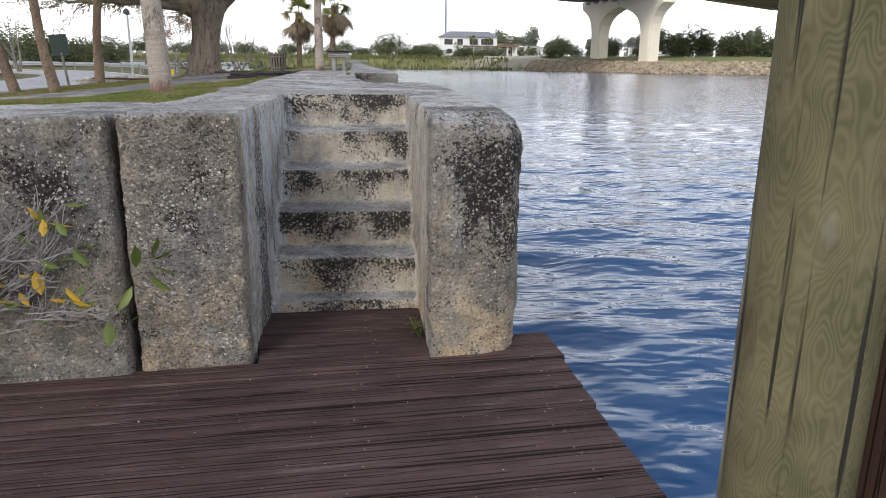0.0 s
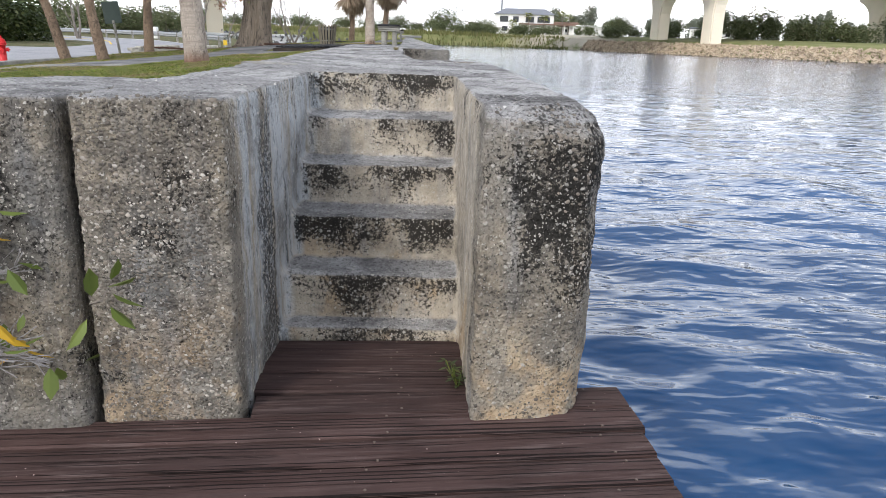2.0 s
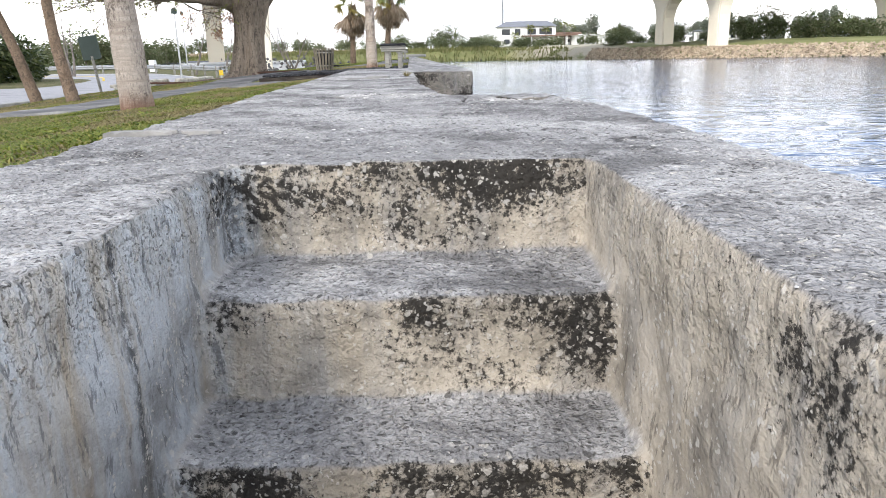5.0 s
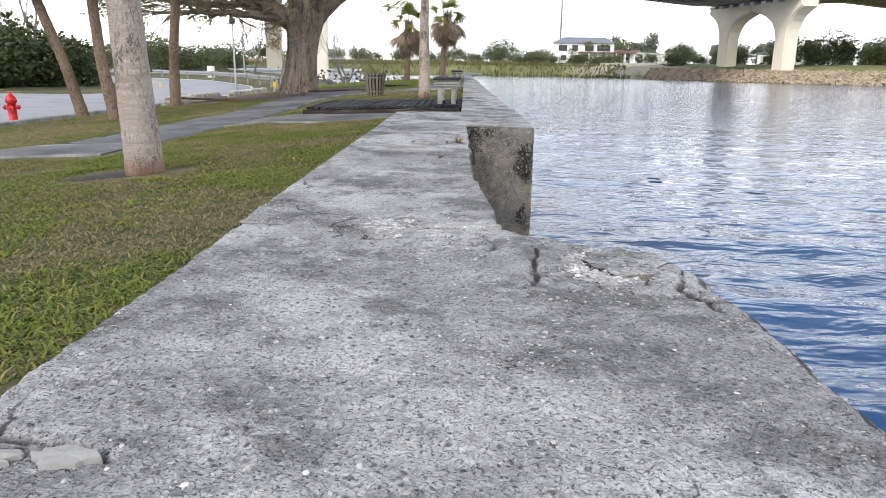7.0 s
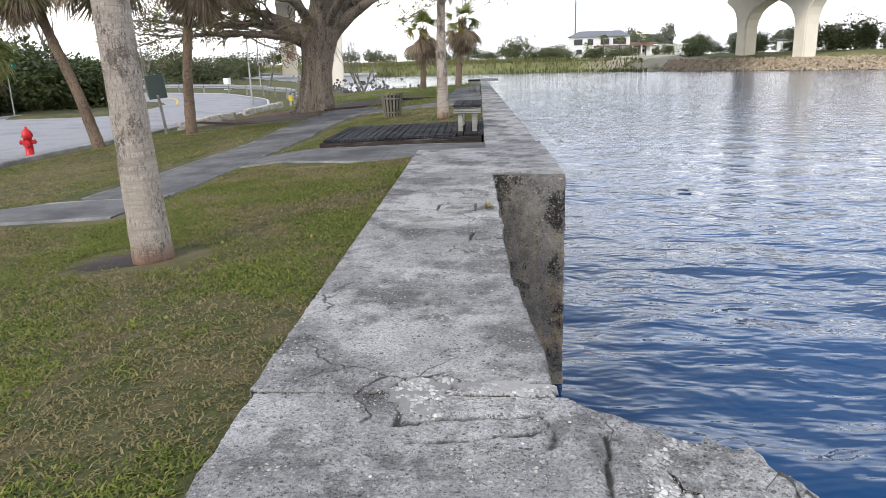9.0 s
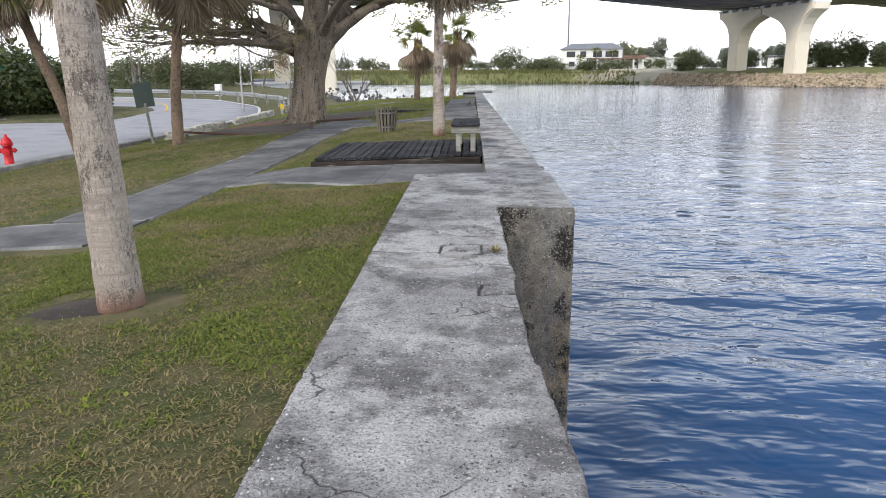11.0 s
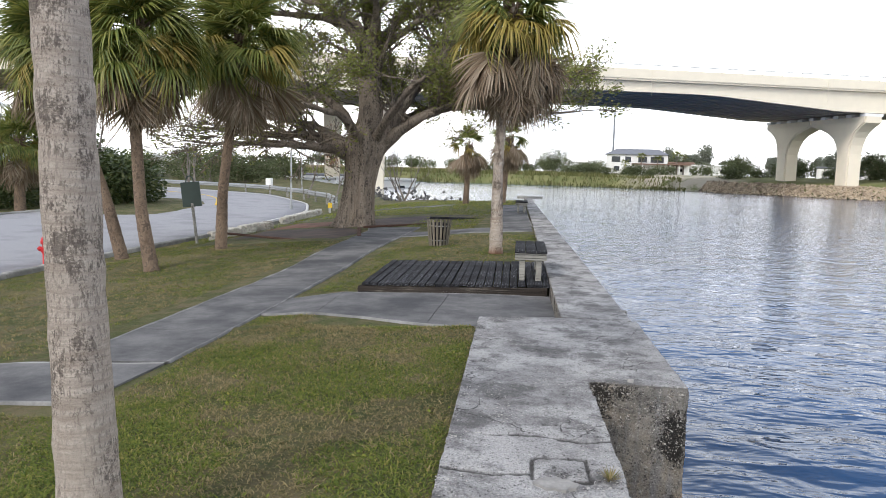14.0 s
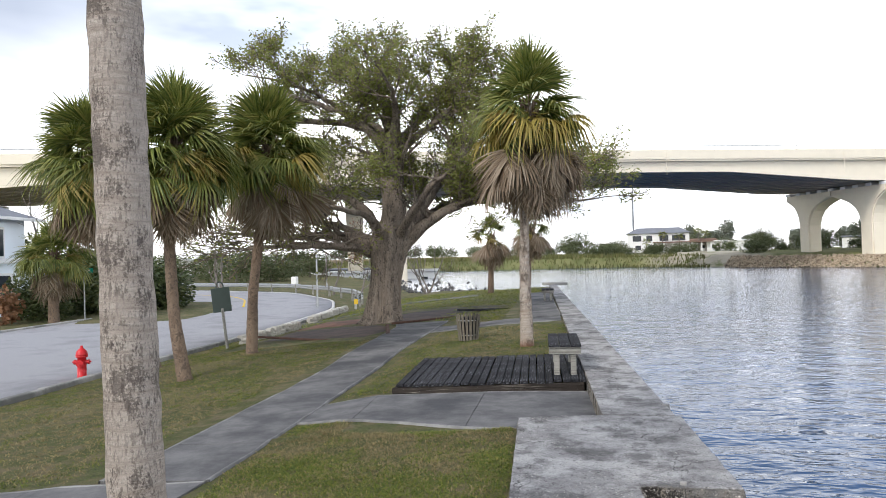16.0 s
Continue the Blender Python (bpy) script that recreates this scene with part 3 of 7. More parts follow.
def bm_box(sx, sy, sz, at=(0, 0, 0), bevel=0.0, seg=1, bm=None, turn=None):
    """A box of that size whose bottom centre is at a point."""
    own = bm is None
    bm = bmesh.new() if own else bm
    m = Matrix.Translation((at[0], at[1], at[2])) @ (turn or Matrix()) @ Matrix.Translation((0, 0, sz / 2)) @ Matrix.Diagonal((sx, sy, sz, 1))
    made = bmesh.ops.create_cube(bm, size=1.0, matrix=m)
    if bevel:
        edges = {e for v in made["verts"] for e in v.link_edges}
        bmesh.ops.bevel(bm, geom=list(edges), offset=bevel, segments=seg, affect="EDGES", profile=0.5)
    return bm


def bm_lathe(profile, n=16, bm=None, at=(0, 0, 0)):
    """Turned solid from (radius, height) pairs."""
    bm = bm or bmesh.new()
    rings = []
    for r, z in profile:
        rings.append([bm.verts.new((at[0] + r * math.cos(a), at[1] + r * math.sin(a), at[2] + z)) for a in (i * math.tau / n for i in range(n))])
    for a, b in zip(rings, rings[1:]):
        for i in range(n):
            bm.faces.new((a[i], a[(i + 1) % n], b[(i + 1) % n], b[i]))
    bm.faces.new(rings[0][::-1])
    bm.faces.new(rings[-1])
    return bm


class Heap:
    """Vertices and faces collected for one mesh."""

    def __init__(self):
        self.v, self.f = [], []

    def tube(self, pts, radii, n=6, wobble=None, cap=True):
        base = len(self.v)
        for i, (p, r) in enumerate(zip(pts, radii)):
            d = (Vector(pts[min(i + 1, len(pts) - 1)]) - Vector(pts[max(i - 1, 0)])).normalized()
            side = d.cross(Vector((0.31, 0.95, 0.05)))
            if side.length < 1e-3:
                side = d.cross(Vector((1, 0, 0)))
            side.normalize()
            up = d.cross(side)
            for j in range(n):
                a = j * math.tau / n
                k = r * (wobble(i, a) if wobble else 1.0)
                self.v.append(Vector(p) + side * (k * math.cos(a)) + up * (k * math.sin(a)))
        for i in range(len(pts) - 1):
            for j in range(n):
                a, b = base + i * n + j, base + i * n + (j + 1) % n
                self.f.append((a, b, b + n, a + n))
        if cap:
            self.f.append(tuple(range(base + len(pts) * n - n, base + len(pts) * n)))
            self.f.append(tuple(range(base, base + n))[::-1])

    def leaf(self, p, d, up, length, width):
        """A small folded leaf."""
        d, up = d.normalized(), up.normalized()
        s = d.cross(up)
        if s.length < 1e-3:
            s = Vector((1, 0, 0))
        s.normalize()
        b = len(self.v)
        self.v += [p, p + d * length * 0.5 + s * width, p + d * length, p + d * length * 0.5 - s * width]
        self.f += [(b, b + 1, b + 2, b + 3)]

    def box(self, c, sx, sy, sz, rz=0.0):
        b, ca, sa = len(self.v), math.cos(rz), math.sin(rz)
        for dz in (-sz / 2, sz / 2):
            for dx, dy in ((-1, -1), (1, -1), (1, 1), (-1, 1)):
                x, y = dx * sx / 2, dy * sy / 2
                self.v.append(Vector((c[0] + x * ca - y * sa, c[1] + x * sa + y * ca, c[2] + dz)))
        self.f += [tuple(b + i for i in q) for q in ((3, 2, 1, 0), (4, 5, 6, 7), (0, 1, 5, 4), (1, 2, 6, 5), (2, 3, 7, 6), (3, 0, 4, 7))]

    def put(self, name, material, parent=None, label="", smooth=False):
        return link_mesh(name, self.v, self.f, material, parent, label, smooth)


def bake_worn(ob, voxel, rounds, warp, rough, cracks=(), lumps=0.0):
    """Worn masonry: one skin with rounded arrises, bent to the plan and pitted."""
    r = ob.modifiers.new("skin", "REMESH")
    r.mode, r.voxel_size, r.use_smooth_shade = "VOXEL", voxel, True
    s = ob.modifiers.new("wear", "SMOOTH")
    s.factor, s.iterations = 0.5, rounds
    me = bpy.data.meshes.new_from_object(ob.evaluated_get(bpy.context.evaluated_depsgraph_get()))
    ob.modifiers.clear()
    old = ob.data
    co, no = np.empty(len(me.vertices) * 3), np.empty(len(me.vertices) * 3)
    me.vertices.foreach_get("co", co)
    me.vertex_normals.foreach_get("vector", no)
    co, no = co.reshape(-1, 3), no.reshape(-1, 3)
    for i in range(len(co)):
        c = Vector(co[i])
        co[i] += no[i] * (rough * (noise.noise(c * 7.0) + 0.7 * noise.noise(c * 19.0) + 0.5 * noise.noise(c * 45.0)))
        if lumps and c.x > 0.8 and no[i, 2] < 0.6:
            co[i] += no[i] * (lumps * smooth01((c.x - 0.8) / 0.15) * smooth01((0.6 - no[i, 2]) / 0.4) * noise.noise(c * 3.1))
        co[i, 0] = warp(co[i, 0], co[i, 1])
    flat = np.nonzero(no[:, 2] > 0.7)[0]
    flat = flat[co[flat, 2] > -0.03]
    for line, width, deep in cracks:
        # the line is broken into short wandering runs and pressed into the top
        near = np.full(len(flat), 9.0)
        pts = []
        for k, (a, b) in enumerate(zip(line, line[1:])):
            n = max(2, int(math.hypot(b[0] - a[0], b[1] - a[1]) / 0.05))
            for j in range(n):
                t = j / n
                x, y = a[0] + (b[0] - a[0]) * t, a[1] + (b[1] - a[1]) * t
                pts.append((x + 0.016 * noise.noise((x * 9, y * 9, 3.0)), y + 0.016 * noise.noise((x * 9, y * 9, 8.0))))
        pts.append(line[-1])
        for (ax, ay), (bx, by) in zip(pts, pts[1:]):
            dx, dy = bx - ax, by - ay
            t = np.clip(((co[flat, 0] - ax) * dx + (co[flat, 1] - ay) * dy) / max(1e-9, dx * dx + dy * dy), 0, 1)
            near = np.minimum(near, np.hypot(co[flat, 0] - ax - t * dx, co[flat, 1] - ay - t * dy))
        co[flat, 2] -= deep * np.clip(1.25 - near / width, 0, 1)
    me.vertices.foreach_set("co", co.ravel())
    ob.data = me
    bpy.data.meshes.remove(old)
    me.shade_smooth()
    return ob


def smooth01(t):
    t = min(1.0, max(0.0, t))
    return t * t * (3 - 2 * t)


def prism(bm, outline, z0, z1):
    """A solid over a plan outline."""
    lo = [bm.verts.new((x, y, z0)) for x, y in outline]
    hi = [bm.verts.new((x, y, z1)) for x, y in outline]
    n = len(outline)
    bm.faces.new(lo[::-1])
    bm.faces.new(hi)
    for i in range(n):
        bm.faces.new((lo[i], lo[(i + 1) % n], hi[(i + 1) % n], hi[i]))


# ---------------------------------------------------------------- plan of the land
WATER = -2.12
DECK = -1.02


def lerp_at(x, xs, zs):
    return float(np.interp(x, xs, zs))


def inner_edge(y):
    """Landward line of the seawall."""
    if y < 8.7:
        return -0.47 - 0.04 * y
    return -0.02 - 0.042 * (y - 8.8)


def outer_edge(y):
    return 0.79 - 0.054 * (y - 6.9)


PROFILE_X = (-60, -21, -13, -11, -10, -8, -4.7, -3.4, -2.8, -1.9, -0.4)
PROFILE_A = (-0.8, -0.85, -0.97, -0.95, -0.88, -0.72, -0.38, -0.33, -0.25, -0.17, -0.035)
PROFILE_B = (-0.8, -0.85, -0.97, -0.95, -0.88, -0.70, -0.38, -0.32, -0.235, -0.215, -0.20)
PROFILE_C = (-0.8, -0.85, -0.97, -0.95, -0.84, -0.56, -0.31, -0.25, -0.20, -0.12, -0.06)


FAR = 1.22                                        # the far side of the river, out from the stairs


def bank_line(x):
    return lerp_at(x, (-490, -73, -30, 15, 36, 46, 54, 98, 244, 610), (229, 205, 186, 182, 156, 144, 134, 101, 34, -112))


def shore_line(x):
    return lerp_at(x, (-400, -60, -27, -16, -9, -4, -1, 3), (200, 152, 92, 67, 49, 41.5, 39.3, 39.2))


def height(x, y):
    """Height of the ground."""
    a, b, c = (lerp_at(x, PROFILE_X, p) for p in (PROFILE_A, PROFILE_B, PROFILE_C))
    z = a + (b - a) * smooth01((y - 8.55) / 0.35) + (c - b) * smooth01((y - 13.2) / 2.5)
    z += 0.012 * noise.noise((x * 1.7, y * 1.7, 0))
    far = y - bank_line(x)
    if far > -6:
        rise = -3.6 + 3.9 * smooth01((far + 2.2) / 4.4) + 0.9 * smooth01((far - 2) / 20)
        if x > 24:
            rise = -3.6 + 4.0 * smooth01((far + 2.2) / 7.5) + 0.8 * smooth01((far - 5) / 22)
        return rise + 0.22 * noise.noise((x * 0.21, y * 0.21, 3)) * smooth01((far + 1) / 3)
    cut = y - shore_line(x)
    if y > 30:
        z += (-3.6 - z) * smooth01((cut + 1.5) / 4.0)
    return z


def sheet(name, us, ys, xf, zf, material, label, category, smooth=True):
    verts, faces, n = [], [], len(us)
    for y in ys:
        for u in us:
            x = xf(u, y)
            verts.append((x, y, zf(x, y, u)))
    for j in range(len(ys) - 1):
        for i in range(n - 1):
            a = j * n + i
            faces.append((a, a + 1, a + 1 + n, a + n))
    ob = link_mesh(name, verts, faces, material, None, "", smooth)
    return tagged(ob, label, category, "", "structure")


def spaced(start, stop, step, grow):
    out, x = [start], start
    while x < stop:
        x += step
        step *= grow
        out.append(min(x, stop))
    return out


def ground_z(x, y, u):
    if u > 0.16:
        return -3.6 if y < bank_line(x) - 6 else height(x, y)
    return height(x, y)


_left = [-u for u in spaced(0.0, 900.0, 0.16, 1.07)][::-1]
_right = [0.15, 0.2] + spaced(2.0, 900.0, 2.0, 1.05)
_rows = [-1.32] + spaced(-1.1, 60.0, 0.22, 1.004) + spaced(61.0, 1500.0, 1.4, 1.03)
ground = sheet("ground", _left + _right, _rows, lambda u, y: inner_edge(min(y, 60)) + u, ground_z, M["lawn"],
               "thin green and straw winter lawn sloping to the street", "ground")

_wx = spaced(0.0, 1500.0, 0.075, 1.022)
_wxs = [-x for x in _wx[1:]][::-1] + _wx
_wys = [-v for v in spaced(0.0, 400.0, 0.10, 1.05)][::-1] + spaced(0.075, 1500.0, 0.075, 1.02)


def wave(x, y, u):
    d = math.hypot(max(x - 1, 0), y)
    if x < -3 or d > 45:
        return WATER
    k = 1 - smooth01((d - 6) / 38)
    h = 0.06 * noise.noise((x * 0.5 + 0.25 * y, y * 0.85, 1.0)) + 0.062 * noise.noise((x * 1.0 + 0.3 * y, y * 1.9, 4.0)) + 0.018 * noise.noise((x * 2.4, y * 4.2, 7.0))
    return WATER + k * h


water = sheet("water", _wxs, _wys, lambda u, y: u + 1.5, wave, M["water"], "rippled blue river water under a white sky", "water")

# ---------------------------------------------------------------- seawall
RISER_Y = (0.0, -0.25, -0.455, -0.67, -0.885, -0.985)
RISER_Z = (0.0, -0.19, -0.38, -0.57, -0.76, -0.95)


STAIR_CRACKS = (
    (((-0.06, 2.215), (-0.045, 2.07), (0.115, 2.10), (0.38, 2.13), (0.40, 2.04), (0.40, 1.955)), 0.011, 0.017),
    (((0.55, 2.02), (0.545, 1.93), (0.53, 1.78), (0.52, 1.58)), 0.011, 0.022),
    (((0.82, 2.04), (0.85, 1.975), (0.83, 1.80), (0.84, 1.62)), 0.011, 0.018),
    (((1.03, 1.93), (0.97, 1.76), (0.93, 1.60), (0.98, 1.42)), 0.011, 0.017),
    (((0.01, 1.95), (0.20, 1.99), (0.38, 2.045)), 0.011, 0.017),
    (((0.70, 1.58), (0.86, 1.52), (1.02, 1.50)), 0.011, 0.017),
    (((-0.45, 0.70), (-0.30, 0.66), (-0.18, 0.63)), 0.011, 0.017),
)
MIDDLE_CRACKS = (
    (((-0.66, 4.80), (-0.42, 4.76), (-0.12, 4.80), (0.05, 4.90), (0.22, 4.86)), 0.015, 0.018),
    (((-0.67, 5.16), (-0.42, 5.12), (-0.25, 5.16)), 0.015, 0.018),
    (((-0.23, 5.10), (-0.23, 5.36), (0.03, 5.38), (0.04, 5.12), (-0.23, 5.10)), 0.015, 0.018),
    (((-0.50, 5.62), (-0.20, 5.66), (0.02, 5.60), (0.18, 5.66)), 0.015, 0.018),
    (((-0.18, 5.84), (0.04, 5.80), (0.16, 5.90)), 0.015, 0.018),
    (((0.28, 4.02), (0.10, 4.02), (-0.06, 3.90)), 0.015, 0.018),
    (((0.05, 4.45), (0.05, 4.25), (0.24, 4.30)), 0.015, 0.018),
    (((-0.09, 2.31), (-0.06, 2.38), (0.02, 2.39), (0.07, 2.30), (0.20, 2.35), (0.36, 2.345), (0.47, 2.30)), 0.015, 0.020),
)


def inset(outline, d):
    """The pier's outline drawn in on its river side and front."""
    return [(x - d if x > 0.9 else x, y + d if y < -1.4 else y - d if y > 1.7 and x > 0.6 else y) for x, y in outline]


def aggregate(wall, name, count, pick, lo, hi, mat, label, seed, clump=0.0):
    """Pebbles and bits of shell standing out of worn concrete."""
    me = wall.data
    n = len(me.polygons)
    c, nr = np.empty(n * 3), np.empty(n * 3)
    me.polygons.foreach_get("center", c)
    me.polygons.foreach_get("normal", nr)
    c, nr = c.reshape(-1, 3), nr.reshape(-1, 3)
    ok = np.nonzero(pick(c, nr))[0]
    rg = np.random.default_rng(seed)
    who = rg.choice(ok, count)
    if clump:
        keep = np.array([noise.noise(Vector(c[i] * 2.3)) + rg.uniform(-0.3, 0.3) > clump for i in who])
        who = who[keep]
    verts, faces = [], []
    for i in who:
        nv = Vector(nr[i])
        a = nv.cross(Vector((0.3, 0.2, 0.93) if abs(nv.z) < 0.8 else (0.9, 0.3, 0.1))).normalized()
        b = nv.cross(a)
        p = Vector(c[i]) + a * rg.uniform(-0.012, 0.012) + b * rg.uniform(-0.012, 0.012) - nv * 0.001
        r = lo + (hi - lo) * rg.random() ** 2.2
        long, high, turn = rg.uniform(0.55, 1.0), rg.uniform(0.25, 0.5), rg.uniform(0, math.tau)
        base = len(verts)
        rad = [r * rg.uniform(0.75, 1.15) for _ in range(6)]
        for lift, k in ((-0.3, 1.0), (0.65, 0.72)):
            for j in range(6):
                t = turn + j * math.tau / 6
                u, v = math.cos(t), math.sin(t) * long
                verts.append(p + (a * u + b * v) * (rad[j] * k) + nv * (r * high * lift))
        verts.append(p + nv * (r * high))
        for j in range(6):
            k = (j + 1) % 6
            faces += [(base + j, base + k, base + 6 + k, base + 6 + j), (base + 6 + j, base + 6 + k, base + 12)]
    ob = link_mesh(name, verts, faces, mat, wall, "", True)
    return tagged(ob, label, "", "", "stuff")


def seawall_stair():
    bm = bmesh.new()
    # left pier, right pier, body behind the steps
    prism(bm, [(-0.385, -1.66), (0.030, -1.60), (0.01, 0.12), (0.01, 2.25), (-0.455, 2.25), (-0.455, -0.9)], -2.6, 0.0)
    pier = [(0.765, -1.60), (1.00, -1.575), (1.095, -1.545), (1.15, -1.46), (1.165, -1.36), (1.15, -0.3), (1.135, 0.9), (1.12, 1.2), (1.105, 1.45), (1.06, 1.68), (1.075, 1.80), (1.03, 1.93), (0.94, 1.985), (0.87, 2.06), (0.76, 2.075), (0.70, 2.12), (0.47, 2.25), (0.02, 2.25), (0.02, 0.3), (0.71, 0.3)]
    for d, z in ((0.0, -0.085), (0.018, -0.045), (0.04, -0.02), (0.075, 0.0)):
        prism(bm, inset(pier, d), -2.6, z)
    prism(bm, [(-0.1, 0.0), (0.9, 0.0), (0.9, 1.0), (-0.1, 1.0)], -2.6, 0.0)
    for y0, z in zip(RISER_Y[1:], RISER_Z[1:]):
        prism(bm, [(-0.1, y0), (0.85, y0), (0.85, 0.5), (-0.1, 0.5)], -2.6, z)
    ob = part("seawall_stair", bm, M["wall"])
    bake_worn(ob, 0.0155, 3, lambda x, y: x - 0.04 * y * min(1.0, max(0.0, -x / 0.4)) * smooth01((y + 1.0) / 0.6), 0.0068, STAIR_CRACKS, 0.034)
    return tagged(ob, "worn shell-concrete steps between two seawall piers, blackened with lichen", "seawall", "", "structure")


def seawall_run(name, outlines, warp, label, voxel=0.025, cracks=()):
    bm = bmesh.new()
    for o in outlines:
        prism(bm, o, -2.6, 0.0)
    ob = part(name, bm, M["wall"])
    bake_worn(ob, voxel, 2, warp, 0.006, cracks)
    return tagged(ob, label, "seawall", "", "structure")


STAIR = seawall_stair()
seawall_run("seawall_west", [[(-6.0, -2.34), (-0.41, -1.69), (-0.43, -0.9), (-0.62, -0.80), (-1.2, -1.20), (-6.0, -1.85)]], lambda x, y: x,
            "grey and tan stained concrete seawall behind the deck")
MIDDLE = seawall_run("seawall_middle", [[(0, 2.256), (1.0, 2.256), (0.96, 2.9), (0.935, 3.3), (0.91, 3.7), (0.893, 4.8), (0.88, 5.7), (0.87, 6.9), (0, 6.9)], [(0, 6.73), (1.535, 6.73), (1.535, 8.85), (0.78, 8.85), (0, 8.70)]],
            lambda x, y: x + inner_edge(min(y, 8.69)) + (smooth01((x - 0.6) / 0.25) * smooth01((6.3 - y) / 0.4) * (0.016 * noise.noise((0.3, y * 2.6, 0.7)) + 0.009 * noise.noise((5.3, y * 8.0, 1.7)))),
            "weathered grey seawall top with a recess to the water", 0.019, MIDDLE_CRACKS)
seawall_run("seawall_far", [[(0, 8.86), (0.7, 8.86), (0.7, 39.0), (0, 39.0)]],
            lambda x, y: inner_edge(max(8.8, y)) + x / 0.7 * (outer_edge(y) - inner_edge(max(8.8, y))), "long grey concrete seawall running beside the river", 0.045)

# end cap of the far wall
cap = thing("wall_block", -1.0, 38.6, 0.0, "low pale concrete block on the end of the seawall", "block")
part("block", bm_box(1.3, 0.8, 0.13, (0, 0, -0.006), 0.03, 2), M["kerb"], cap)

# shell and pebble standing out of the worn faces and the top
aggregate(STAIR, "pebbles", 4600, lambda c, n: (n[:, 1] < -0.35) & (c[:, 1] < -1.36) & (c[:, 2] > -1.06) & (c[:, 0] < 0.01), 0.003, 0.0095, M["pebble"], "brown, grey and white pebbles set in the pier faces", 1)
aggregate(STAIR, "pier_pebbles", 2600, lambda c, n: (n[:, 1] < -0.3) & (c[:, 1] < -1.3) & (c[:, 2] > -1.06) & (c[:, 0] > 0.82), 0.0025, 0.0095, M["pebble"], "brown, grey and white pebbles set in the river pier", 11, -0.12)
aggregate(STAIR, "side_pebbles", 900, lambda c, n: (n[:, 0] > 0.5) & (c[:, 0] > 0.95) & (c[:, 1] < -0.6) & (c[:, 2] > -1.2), 0.004, 0.011, M["pebble"], "brown, grey and white pebbles set in the river side", 2)
aggregate(STAIR, "shell_bits", 2600, lambda c, n: (n[:, 2] > 0.8) & (c[:, 2] > -0.03), 0.0025, 0.009, M["shell"], "white shell bits in the wall top", 3, -0.05)
aggregate(STAIR, "shell_patch", 800, lambda c, n: (n[:, 2] > 0.8) & (c[:, 2] > -0.03) & (np.hypot((c[:, 0] - 0.74) / 1.0, (c[:, 1] - 1.80) / 1.6) < 0.12), 0.005, 0.014, M["shell"], "white oyster shell showing in a worn patch", 4)
aggregate(STAIR, "shell_joint", 260, lambda c, n: (n[:, 2] > 0.8) & (c[:, 2] > -0.03) & (c[:, 1] > 2.12) & (c[:, 0] > -0.07) & (c[:, 0] < 0.08), 0.005, 0.014, M["shell"], "white oyster shell showing in a square repair", 12)
aggregate(MIDDLE, "shell_bits", 3000, lambda c, n: (n[:, 2] > 0.8) & (c[:, 2] > -0.03) & (c[:, 1] < 6.6), 0.0025, 0.009, M["shell"], "white shell bits in the wall top", 5, -0.02)
aggregate(MIDDLE, "shell_patch", 420, lambda c, n: (n[:, 2] > 0.8) & (c[:, 2] > -0.03) & (c[:, 1] < 2.345 + 0.03 * (c[:, 0] < 0.07)) & (c[:, 0] > -0.09) & (c[:, 0] < 0.46), 0.006, 0.015, M["shell"], "white oyster shell showing along the joint", 6)
aggregate(MIDDLE, "pier_pebbles", 1600, lambda c, n: (n[:, 1] < -0.5) & (c[:, 1] > 6.5) & (c[:, 2] > -1.9), 0.004, 0.012, M["pebble"], "pebbles set in the face of the pier", 7)

